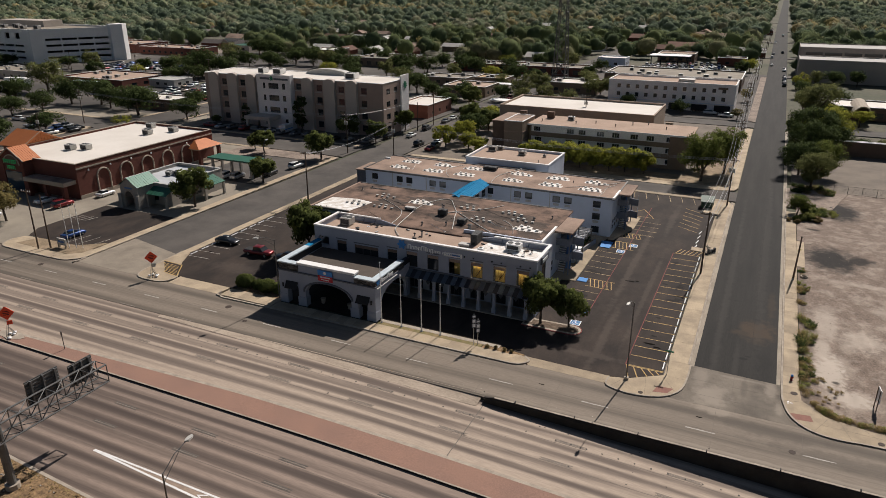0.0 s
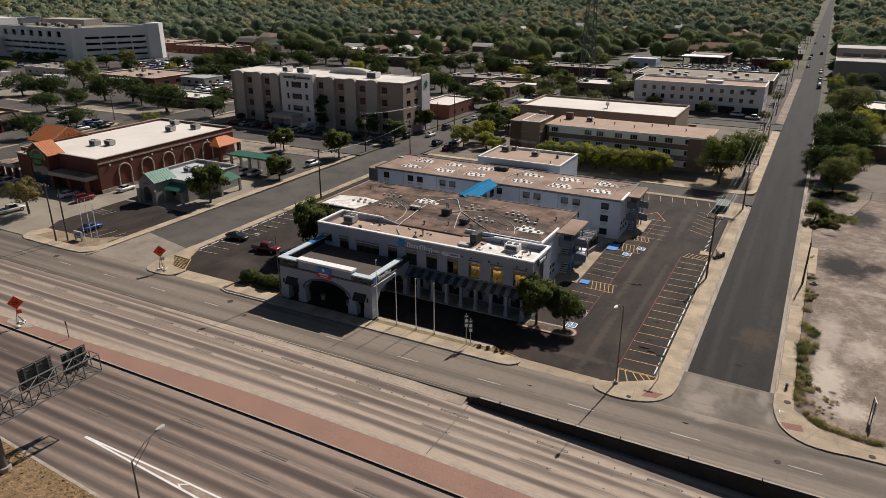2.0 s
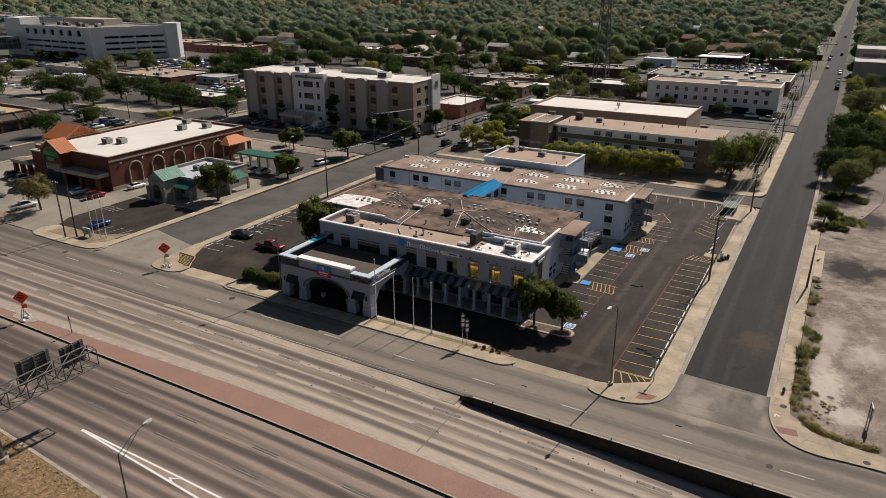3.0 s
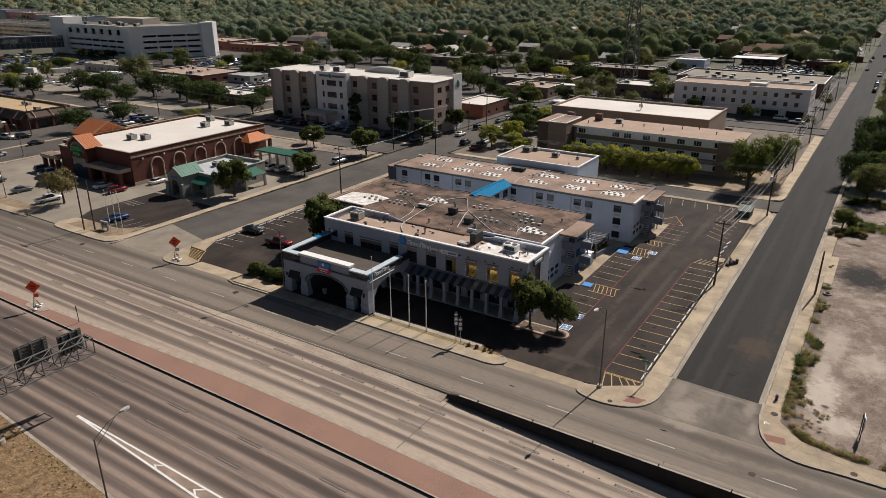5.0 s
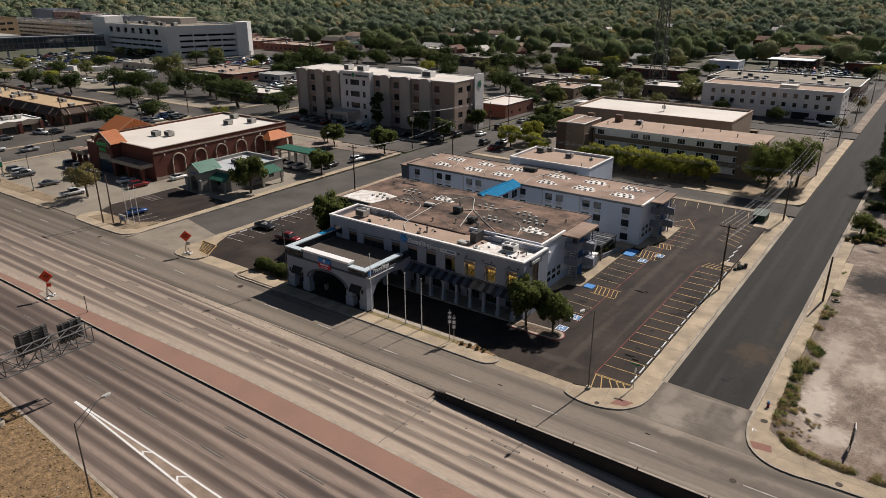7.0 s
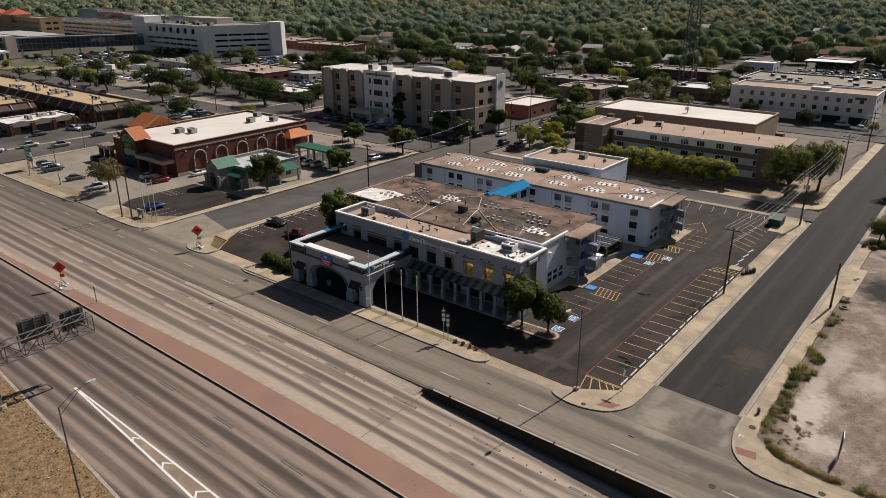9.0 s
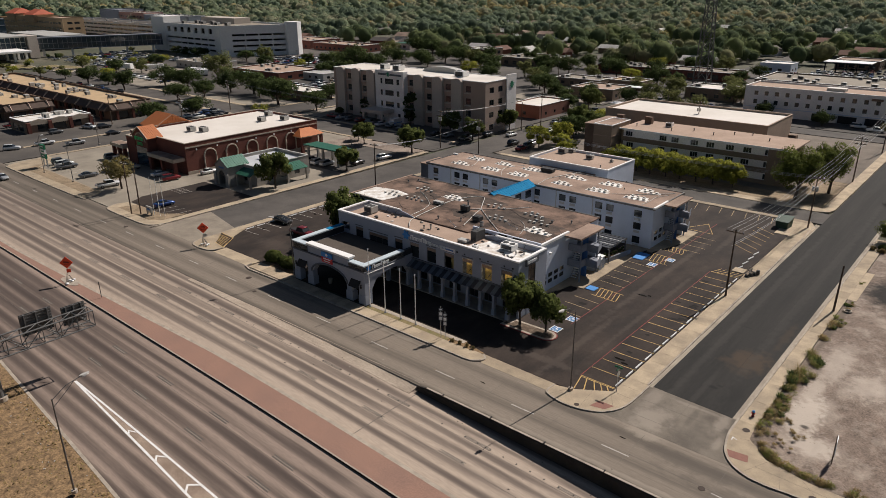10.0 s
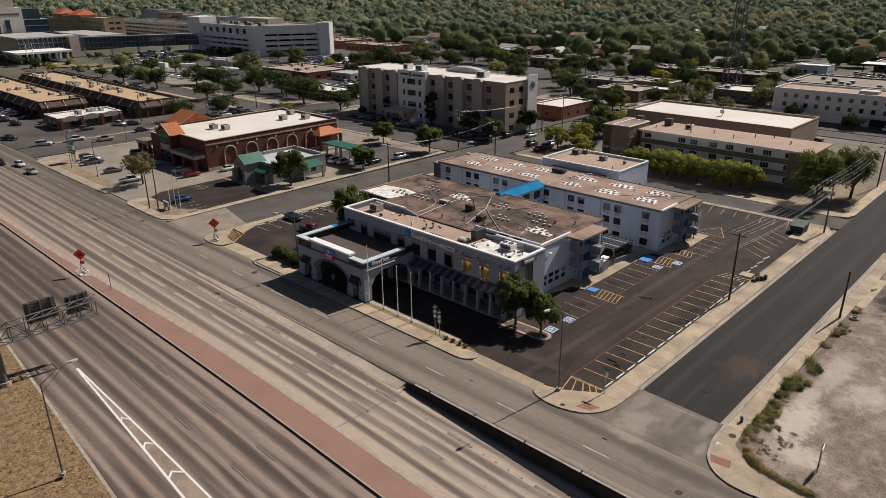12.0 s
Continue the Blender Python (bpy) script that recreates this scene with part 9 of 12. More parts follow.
for i in range(12):
    x = -172 + 5.2 * i
    if rng.random() < 0.8:
        car(x, 106.5, 0 if i % 4 == 0 else 88, rng.choice(("sedan", "suv", "pickup")), rng.choice(("black", "white", "grey", "silver", "red")), "hospital forecourt", full=False)
AMB = thing("ambulance", -141, 108, 0, "white ambulance van before the hospital entrance", "ambulance")
part("box_body", boxes((-142.2, -139.8, 107, 111.0, 0.5, 2.8)), M["car_white"], AMB)
part("cab", boxes((-142.0, -140.0, 104.9, 107.0, 0.5, 2.0)), M["car_white"], AMB)
part("windscreen", boxes((-141.9, -140.1, 104.85, 104.9, 1.2, 1.9)), M["glass"], AMB)
part("stripe", boxes((-142.22, -139.78, 106.99, 111.01, 1.3, 1.55)), M["blue_paint"], AMB)
for x in (-142.0, -140.0):
    for y in (105.8, 110):
        part("wheel", bars([((x - 0.12, y, 0.38), (x + 0.12, y, 0.38))], 0.38, 12), M["tyre"], AMB)


def rows_of_cars(x0, x1, y, step, fill, where, deg=90):
    x = x0
    while x < x1:
        if rng.random() < fill * 0.8:
            car(x, y + rng.uniform(-0.4, 0.4), deg + rng.choice((0, 180)), rng.choice(("sedan", "suv", "suv", "pickup")), rng.choice(("white", "white", "white", "silver", "silver", "grey", "grey", "black", "black", "tan", "red", "blue")), where, full=False)
        x += step


for y in (150, 159, 165, 175, 181):
    rows_of_cars(-262 if y > 168 else -252, -206, y, 3.0, 0.75, "far car park")
for y in (140, 146):
    rows_of_cars(-268, -232, y, 3.0, 0.7, "far car park")
for y in (222, 228, 234, 242):
    rows_of_cars(-360, -300, y, 3.0, 0.75, "garage car park")
for y in (196, 210, 218):
    rows_of_cars(-345, -285, y, 3.2, 0.5, "far car park")
for y in (118, 130):
    rows_of_cars(-345, -312, y, 3.4, 0.45, "far car park")
for y in (318, 326, 338, 346, 358):
    rows_of_cars(-72, -12, y, 3.1, 0.75, "rear car park")
for y in (312, 320):
    rows_of_cars(-258, -226, y, 3.2, 0.6, "shop car park")
for y in (176, 206, 214):
    rows_of_cars(-100, -68, y, 3.0, 0.5, "car park behind the hall")
for y in (352, 362, 372):
    rows_of_cars(-62, -12, y, 3.2, 0.5, "rear car park")

rows_of_cars(-345, -240, 72.5, 6.2, 0.5, "strip's back street", 0)
rows_of_cars(-340, -225, 86, 6.0, 0.6, "strip's back street", 0)
for y in (80, 84):
    rows_of_cars(-228, -206, y, 3.0, 0.8, "lot behind the shop")
for y in (132, 140, 148, 158, 166, 176, 184):
    rows_of_cars(-495, -405, y, 3.2, 0.6, "medical car park")
for y in (20, 13):
    rows_of_cars(-330, -262, y, 3.2, 0.75, "shopping lot")
for x, y, d, k, cc in ((-207.0, 8.6, 62, "suv", "white"), (-206.6, 18.0, 84, "pickup", "white"), (-199.4, 24.4, 84, "pickup", "silver"), (-205.8, 39.4, 88, "sedan", "black"), (-222.6, 38.8, 20, "pickup", "white"), (-219.0, 42.4, 88, "suv", "black"), (-222.4, 27.6, 88, "suv", "grey"),
                       (-251.4, 13.6, 20, "suv", "black"), (-224.6, 3.8, 30, "pickup", "black"), (-246.5, 22.4, 88, "pickup", "red"), (-183.4, -5.4, 2, "sedan", "white"), (-171.8, -5.9, 2, "sedan", "silver"), (-189.6, -8.6, 2, "suv", "black"), (-214, 72, 88, "sedan", "white"), (-210, 74, 88, "suv", "white")):
    car(x, y, d, k, cc, "street by the shops")
for x, y, k, cc in ((8.9, 296, "suv", "black"), (8.8, 308, "sedan", "grey"), (8.8, 320, "suv", "white"), (8.7, 330, "sedan", "black"), (8.4, 360, "pickup", "white"), (1.4, 386, "sedan", "silver"), (0.6, 434, "suv", "white"), (1.0, 458, "sedan", "grey"), (6.6, 470, "suv", "black"), (0.6, 560, "sedan", "white"), (5.0, 640, "suv", "white")):
    car(x, y, 90, k, cc, "side street", full=False)
car(-16, 204, 0, "suv", "white", "lot beside the white block", full=False)
car(-10, 200, 0, "pickup", "white", "lot beside the white block", full=False)


# ---------- other buildings ----------
M["brick"] = mat("dark_red_brick", (0.155, 0.055, 0.04), (0.12, 0.042, 0.032), 0.4, 18, 0.9, 0, 0.2, 0.7, 0.14)
M["red_brown"] = mat("red_brown_brick", (0.235, 0.1, 0.07), (0.185, 0.08, 0.056), 0.4, 14, 0.9, 0, 0.2, 0.7, 0.14)
M["brick_band"] = mat("pale_stone_band", (0.42, 0.36, 0.29), (0.34, 0.28, 0.22), 0.5, 12, 0.9, 0, 0.1)
M["terracotta"] = mat("terracotta_metal", (0.46, 0.155, 0.05), (0.38, 0.12, 0.04), 0.6, 10, 0.6, 0.1, 0.05)
M["green_metal"] = mat("green_standing_seam", (0.03, 0.13, 0.085), (0.025, 0.1, 0.065), 0.6, 10, 0.5, 0.1, 0.05)
M["white_roof_pale"] = mat("pale_grey_membrane", (0.5, 0.52, 0.54), (0.42, 0.43, 0.44), 0.25, 9, 0.7, 0, 0.08, 0.8, 0.06)
M["bank"] = mat("grey_green_stucco", (0.36, 0.335, 0.3), (0.3, 0.28, 0.25), 0.4, 14, 0.9, 0, 0.1)
M["hospital_taupe"] = mat("taupe_stucco", (0.4, 0.3, 0.245), (0.34, 0.255, 0.21), 0.3, 12, 0.9, 0, 0.1)
M["school_stucco"] = mat("grey_school_stucco", (0.37, 0.325, 0.285), (0.31, 0.275, 0.245), 0.2, 10, 0.9, 0, 0.1)
M["pale_gravel"] = mat("pale_roof_gravel", (0.5, 0.48, 0.45), (0.4, 0.385, 0.36), 0.12, 6, 0.9, 0, 0.2)
M["greige"] = mat("pale_grey_stucco", (0.5, 0.44, 0.385), (0.43, 0.38, 0.33), 0.3, 12, 0.9, 0, 0.1)
M["tan_wall"] = mat("tan_brick", (0.24, 0.175, 0.125), (0.19, 0.14, 0.1), 0.3, 14, 0.9, 0, 0.15)
M["hall_brick"] = mat("pale_tan_brick", (0.4, 0.305, 0.235), (0.33, 0.25, 0.195), 0.3, 14, 0.9, 0, 0.15)
M["white_wall"] = mat("white_stucco", (0.82, 0.785, 0.76), (0.74, 0.7, 0.68), 0.2, 10, 0.9, 0, 0.08)
M["brown_wall"] = mat("brown_brick", (0.16, 0.105, 0.075), (0.12, 0.08, 0.058), 0.3, 14, 0.9, 0, 0.15)
M["strip_roof"] = mat("yellow_tan_gravel", (0.5, 0.36, 0.21), (0.42, 0.3, 0.18), 0.15, 10, 0.95, 0, 0.2, 0.8, 0.1)
M["concrete_wall"] = mat("garage_concrete", (0.8, 0.79, 0.77), (0.72, 0.71, 0.69), 0.1, 6, 0.9, 0, 0.08)
M["tan_light"] = mat("light_tan_brick", (0.42, 0.3, 0.185), (0.36, 0.25, 0.155), 0.3, 14, 0.9, 0, 0.15)
M["medical_stone"] = mat("pale_medical_stone", (0.62, 0.59, 0.54), (0.55, 0.52, 0.475), 0.1, 6, 0.85, 0, 0.08)
M["brick_pale"] = mat("faded_mauve_brick", (0.34, 0.2, 0.175), (0.28, 0.165, 0.145), 0.3, 12, 0.9, 0, 0.15)
M["shingle"] = mat("grey_shingles", (0.12, 0.105, 0.095), (0.08, 0.07, 0.064), 0.4, 10, 0.95, 0, 0.2, objects=0.35)
M["shingle_red"] = mat("brown_shingles", (0.2, 0.11, 0.08), (0.14, 0.08, 0.06), 0.4, 10, 0.95, 0, 0.2, objects=0.3)
M["corten"] = mat("orange_roof", (0.5, 0.12, 0.06), (0.4, 0.1, 0.05), 0.3, 8, 0.7, 0, 0.05)


def block(name, x0, x1, y0, y1, h, wallmat, roofmat, label, category="building", storeys=0, pitch=4.0, win=(1.5, 1.4), para=0.6, sides="SE", z_first=1.0, floor=3.2, cap="cap", units=0, glass="glass", split=1, base=None):
    """A flat-roofed house: wall per side, roof, coping and windows set in real openings."""
    b = thing(name, (x0 + x1) / 2, (y0 + y1) / 2, 0, label, category)
    faces = {"S": Face((x0, y0), (x1, y0)), "E": Face((x1, y0), (x1, y1)), "N": Face((x1, y1), (x0, y1)), "W": Face((x0, y1), (x0, y0))}
    for k, f in faces.items():
        holes = []
        if k in sides and storeys:
            n = max(1, int((f.length - 2) / pitch))
            off = (f.length - (n - 1) * pitch - win[0]) / 2
            holes = [(off + pitch * i, z_first + floor * j, win[0], win[1]) for i in range(n) for j in range(storeys)]
        bm = bmesh.new()
        wall(bm, f, 0.0, h, holes, 0.3, 0.0 if k in "SN" else 0.3, None if k in "SN" else f.length - 0.3)
        part("wall", bm, M[wallmat], b)
        for u, z, w, hh in holes:
            window(b, f, u, z, w, hh, split, 1, glass, "frame", 0.1)
    part("roof", boxes((x0 + 0.3, x1 - 0.3, y0 + 0.3, y1 - 0.3, h - para - 0.25, h - para)), M[roofmat], b)
    bm = bmesh.new()
    ring_cap(bm, x0 - 0.08, x1 + 0.08, y0 - 0.08, y1 + 0.08, 0.45, h, h + 0.14)
    part("coping", bm, M[cap], b)
    for i in range(units):
        ux, uy = rng.uniform(x0 + 3, x1 - 3), rng.uniform(y0 + 2.5, y1 - 2.5)
        roof_unit(ux, uy, h - para, rng.uniform(1.4, 2.6), rng.uniform(1.2, 1.8), rng.uniform(0.9, 1.5), 0, far=True)
    return b


# --- red-brick shop with white roof
DX0, DX1, DY0, DY1, DH = -166.5, -137.4, 27.0, 71.0, 8.3
shop = block("shop", DX0, DX1, DY0, DY1, DH, "brick", "white_roof_far", "red-brick discount shop with a white flat roof and arched panels", "shop", para=0.5, cap="brick_band")
ef = Face((DX1, DY0), (DX1, DY1))
for i in range(5):
    u = 5.2 + 6.7 * i
    ring = [(u + 1.8 - 1.8 * math.cos(math.pi * k / 12), 4.2 + 1.8 * math.sin(math.pi * k / 12)) for k in range(13)]
    pts = [(u, 0.6)] + ring + [(u + 3.6, 0.6)]
    w = [tuple(ef.m @ Vector((a, -0.06, z))) for a, z in pts]
    part("arch_surround", bars([w], 0.2, 6), M["brick_band"], shop, "pale stone arch surround")
bm = bmesh.new()
for z, hh, d in ((0.0, 0.9, 0.12), (7.0, 0.35, 0.1)):
    box(bm, DX1, DX1 + d, DY0, DY1, z, z + hh)
part("stone_course", bm, M["brick_band"], shop, "pale stone base and band")
for i in range(7):
    part("wall_light", boxes((DX1, DX1 + 0.25, DY0 + 3 + 6.2 * i, DY0 + 3.3 + 6.2 * i, 6.2, 6.6)), M["cap"], shop)
# entrance front of the shop
part("entrance_block", boxes((-160.0, -152.0, 24.6, 27.0, 3.4, 8.4)), M["brick"], shop)
bm = bmesh.new()
hull(bm, [[(-160.2, y, 8.3), (-151.8, y, 8.3), (-156.0, y, 10.9)] for y in (24.5, 28.6)])
bmesh.ops.recalc_face_normals(bm, faces=bm.faces)
part("entrance_gable", bm, M["brick"], shop)
for s in (-1, 1):
    for i in range(8):
        a, b = 24.2 + 0.58 * i, 24.2 + 0.58 * (i + 1) - 0.05
        bm = bmesh.new()
        hull(bm, [((-156, a, 10.95), (-156, b, 10.95), (-156, b, 11.05), (-156, a, 11.05)), ((-156 + 4.6 * s, a, 8.1), (-156 + 4.6 * s, b, 8.1), (-156 + 4.6 * s, b, 8.2), (-156 + 4.6 * s, a, 8.2))])
        bmesh.ops.recalc_face_normals(bm, faces=bm.faces)
        part("roof_pan", bm, M["terracotta"], shop, "terracotta standing-seam pan")
    part("verge_trim", bars([((-156, 24.15, 11.0), (-156 + 4.6 * s, 24.15, 8.15))], 0.16, 6), M["brick_band"], shop)
part("side_pier", boxes((-164.8, -160.22, 24.8, 27.0, 0, 7.4)), M["brick"], shop)
part("side_cap", boxes((-165.0, -160.24, 24.6, 27.0, 7.4, 7.7)), M["brick_band"], shop)
part("west_wing", boxes((-175.0, -166.52, 35.3, 45.1, 0, 8.0)), M["brick"], shop)
bm = bmesh.new()
hull(bm, [[(x, 34.9, 8.0), (x, 45.5, 8.0), (x, 40.2, 10.8)] for x in (-175.0, -166.3)])
bmesh.ops.recalc_face_normals(bm, faces=bm.faces)
part("wing_gable", bm, M["terracotta"], shop, "terracotta metal gable")
for s in (-1, 1):
    part("wing_trim", bars([((-166.15, 40.2, 11.0), (-166.15, 40.2 + 5.7 * s, 7.95))], 0.17, 6), M["brick_band"], shop, "pale gable trim")
for i in range(11):
    y = 35.9 + 0.86 * i
    part("gable_batten", boxes((-166.3, -166.22, y, y + 0.06, 8.02, 10.7 - abs(y - 40.2) * 0.53)), M["terracotta"], shop)
for s in (-1, 1):
    bm = bmesh.new()
    hull(bm, [((x, 40.2, 10.86), (x, 40.2, 11.1), (x, 40.2 + 5.9 * s, 7.96), (x, 40.2 + 5.9 * s, 7.74)) for x in (-175.4, -165.8)])
    bmesh.ops.recalc_face_normals(bm, faces=bm.faces)
    part("wing_roof", bm, M["terracotta"], shop, "terracotta metal roof slope")
bm = bmesh.new()
prism(bm, [(2.7 * math.cos(math.pi * k / 12), 2.2 * math.sin(math.pi * k / 12)) for k in range(13)], 0, 0.12)
bmesh.ops.transform(bm, matrix=pose(-156.0, 24.5, 7.0) @ UP, verts=bm.verts)
bmesh.ops.recalc_face_normals(bm, faces=bm.faces)
part("sign_arch", bm, M["brown_wall"], shop)
part("arch_rim", bars([[(-156 + 2.75 * math.cos(math.pi * k / 14), 24.42, 7.0 + 2.3 * math.sin(math.pi * k / 14)) for k in range(15)]], 0.16, 6), M["brick_band"], shop)
M["letter_green"] = mat("green_letters", (0.05, 0.62, 0.2), None, 3, 20, 0.5, 0, 0)
letter_bars("CCCCCC", 1.25, pose(-158.6, 24.3, 7.3) @ UP, M["letter_green"], shop, "green raised letter bar")
letter_bars("CCCC", 1.2, pose(-157.6, 24.3, 5.9) @ UP, M["letter_green"], shop, "green raised letter bar")
part("entrance_glass", boxes((-158.9, -153.1, 24.5, 24.56, 0.2, 5.4)), M["glass_blue"], shop)
for x in (-160.06, -152.84):
    part("entrance_pier", boxes((x, x + 0.9, 24.4, 26.9, 0.0, 8.25)), M["brick"], shop)
for xa, xb in ((-173, -165.1), (-151.7, -138.0)):
    part("porch_roof", boxes((xa, xb, 23.6, 26.95, 3.7, 4.6)), M["brick_band"], shop)
    part("porch_deck", boxes((xa + 0.3, xb - 0.3, 23.9, 26.6, 4.6, 4.66)), M["roof"], shop)
    n = 3
    for i in range(n):
        x = xa + 0.8 + (xb - xa - 1.6) * i / (n - 1)
        part("porch_pier", boxes((x - 0.45, x + 0.45, 23.8, 24.7, 0.05, 3.7)), M["brick"], shop)
part("porch_hip", boxes((-137.38, -134.0, 62, 70, 4.4, 4.8)), M["brick_band"], shop)
bm = bmesh.new()
hull(bm, [[(-137.35, 61.4, 4.8), (-133.4, 61.4, 4.8), (-133.4, 70.4, 4.8), (-137.35, 70.4, 4.8)], [(-137.35, 64, 6.6), (-137.0, 64, 6.6), (-137.0, 68, 6.6), (-137.35, 68, 6.6)]])
bmesh.ops.recalc_face_normals(bm, faces=bm.faces)
part("porch_hip_roof", bm, M["terracotta"], shop, "terracotta hipped porch roof")
for y in (62.4, 69.6):
    part("porch_pier", boxes((-134.6, -133.8, y - 0.4, y + 0.4, 0.05, 4.4)), M["brick"], shop)
for x, y in ((-153.5, 38.6), (-150.2, 40.5), (-150.4, 60.4), (-146.6, 66.0), (-156.8, 67.6)):
    roof_unit(x, y, 7.8, 2.3, 1.8, 1.4)

# --- bank with green roofs and drive-through
bank = block("bank", -128.0, -114.0, 32.0, 48.5, 4.9, "bank", "white_roof_pale", "low grey stucco bank with green metal gable and awnings", "bank", 1, 4.2, (1.7, 2.0), 0.7, "SE", 0.9, cap="unit")
# entrance porch: an arched front under a small green gable
pf = Face((-124.4, 27.4), (-119.2, 27.4))
bm = bmesh.new()
wall(bm, pf, 0, 5.0, [(1.2, 0, 2.8, 2.6)], 0.5)
part("porch_front", bm, M["bank"], bank)
arch_in = [(1.2, 2.6)] + [(2.6 - 1.4 * math.cos(math.pi * k / 12), 2.6 + 1.4 * math.sin(math.pi * k / 12)) for k in range(13)] + [(4.0, 2.6)]
# Thin dark panel on the wall stands for the shade under the arch.
bm = bmesh.new()
hull(bm, [[tuple(pf.m @ Vector((u, d, z))) for u, z in arch_in[1:-1]] for d in (-0.02, -0.01)])
bmesh.ops.recalc_face_normals(bm, faces=bm.faces)
part("arch_shadow", bm, M["deck_dark"], bank, "flat dark panel painting the shade of the arch")
part("arch_rim", bars([[tuple(pf.m @ Vector((u, -0.05, z))) for u, z in [(1.2, 0.1)] + arch_in[1:-1] + [(4.0, 0.1)]]], 0.16, 6), M["brick_band"], bank)
for xa, xb in ((-124.4, -123.9), (-119.7, -119.2)):
    part("porch_side", boxes((xa, xb, 27.92, 31.98, 0, 5.0)), M["bank"], bank)
for x in (-124.4, -119.2):
    part("porch_pier", boxes((x - 0.5, x + 0.5, 26.9, 27.38, 0, 3.2)), M["bank"], bank)
bm = bmesh.new()
hull(bm, [[(-124.4, y, 5.0), (-119.2, y, 5.0), (-121.8, y, 6.8)] for y in (27.4, 33.6)])
bmesh.ops.recalc_face_normals(bm, faces=bm.faces)
part("gable", bm, M["bank"], bank)
for s in (-1, 1):
    for i in range(9):
        a, b = 27.2 + 0.72 * i, 27.2 + 0.72 * (i + 1) - 0.05
        bm = bmesh.new()
        hull(bm, [((-121.8, a, 6.86), (-121.8, b, 6.86), (-121.8, b, 6.96), (-121.8, a, 6.96)), ((-121.8 + 2.9 * s, a, 4.86), (-121.8 + 2.9 * s, b, 4.86), (-121.8 + 2.9 * s, b, 4.96), (-121.8 + 2.9 * s, a, 4.96))])
        bmesh.ops.recalc_face_normals(bm, faces=bm.faces)
        part("roof_pan", bm, M["green_metal"], bank, "green standing-seam pan")
for (xa, xb, ya, yb), along in (((-119.0, -113.0, 29.4, 31.95), "x"), ((-113.95, -110.4, 38.6, 45.4), "y")):
    for i in range(8):
        bm = bmesh.new()
        if along == "x":
            a, b = xa + (xb - xa) * i / 8, xa + (xb - xa) * (i + 1) / 8 - 0.05
            hull(bm, [((a, yb, 4.2), (b, yb, 4.2), (b, yb, 4.3), (a, yb, 4.3)), ((a, ya, 3.0), (b, ya, 3.0), (b, ya, 3.1), (a, ya, 3.1))])
        else:
            a, b = ya + (yb - ya) * i / 8, ya + (yb - ya) * (i + 1) / 8 - 0.05
            hull(bm, [((xa, a, 4.2), (xa, b, 4.2), (xa, b, 4.3), (xa, a, 4.3)), ((xb, a, 3.0), (xb, b, 3.0), (xb, b, 3.1), (xb, a, 3.1))])
        bmesh.ops.recalc_face_normals(bm, faces=bm.faces)
        part("awning_pan", bm, M["green_metal"], bank, "green metal awning pan")
for x, y in ((-118.7, 29.6), (-113.3, 29.6), (-110.7, 39.0), (-110.7, 45.0)):
    part("awning_post", boxes((x - 0.25, x + 0.25, y - 0.25, y + 0.25, 0, 2.98)), M["bank"], bank)
for x, y in ((-121.0, 41.5), (-119.0, 42.6), (-122.6, 40.4)):
    roof_unit(x, y, 4.2, 1.7, 1.4, 1.1)
part("letter_bar", boxes((-122.9, -120.7, 27.33, 27.38, 4.4, 4.75)), M["sign_blue"], bank)
dv = thing("drive_canopy", -119, 59, 0, "thin flat green drive-through canopy on square columns", "canopy")
part("roof", boxes((-126.4, -111.8, 56.8, 61.8, 4.35, 4.7)), M["green_metal"], dv)
part("fascia", boxes((-126.5, -111.7, 56.7, 61.9, 4.3, 4.42)), M["brick_band"], dv)
for x in (-125.4, -119.1, -112.8):
    for y in (57.6, 61.0):
        part("column", boxes((x - 0.28, x + 0.28, y - 0.28, y + 0.28, 0, 4.3)), M["bank"], dv)
bs = thing("bank_sign", -113.2, 3.6, 0.1, "low grey monument sign with plain bars on the corner grass", "sign")
part("board", boxes((-114.6, -112.2, 3.5, 3.8, 0.7, 2.0)), M["unit"], bs)
part("letter_bar", boxes((-114.2, -112.6, 3.47, 3.5, 1.2, 1.6)), M["sign_blue"], bs)
for x in (-114.3, -112.5):
    part("foot", boxes((x - 0.15, x + 0.15, 3.5, 3.8, 0.1, 0.7)), M["brick_band"], bs)
for i, (x, y) in enumerate(((-112.0, 4.0), (-110.8, 4.6), (-109.8, 5.2))):
    fp = thing("flagpole", x, y, 0.1, "bare white flagpole at the bank corner", "flagpole", "flagpoles at the bank")
    bm = bmesh.new()
    tube(bm, [(x, y, 0.1), (x, y, 8.8)], 0.07, 8, 0.04)
    part("pole", bm, M["cap"], fp)
ms = thing("shop_sign", -176, 6.5, 0, "tall green pylon sign with plain white bars", "sign")
for x in (-177.1, -174.9):
    part("leg", boxes((x - 0.15, x + 0.15, 6.4, 6.7, 0.1, 6.4)), M["unit"], ms)
for k, c in enumerate(("sign_green", "sign_white", "sign_green")):
    part("panel", boxes((-177.4, -174.6, 6.3, 6.8, 2.6 + 1.3 * k, 3.8 + 1.3 * k)), M[c], ms)
    part("letter_bar", boxes((-177.0, -175.0, 6.27, 6.3, 3.1 + 1.3 * k, 3.4 + 1.3 * k)), M["sign_white" if k != 1 else "sign_green"], ms)

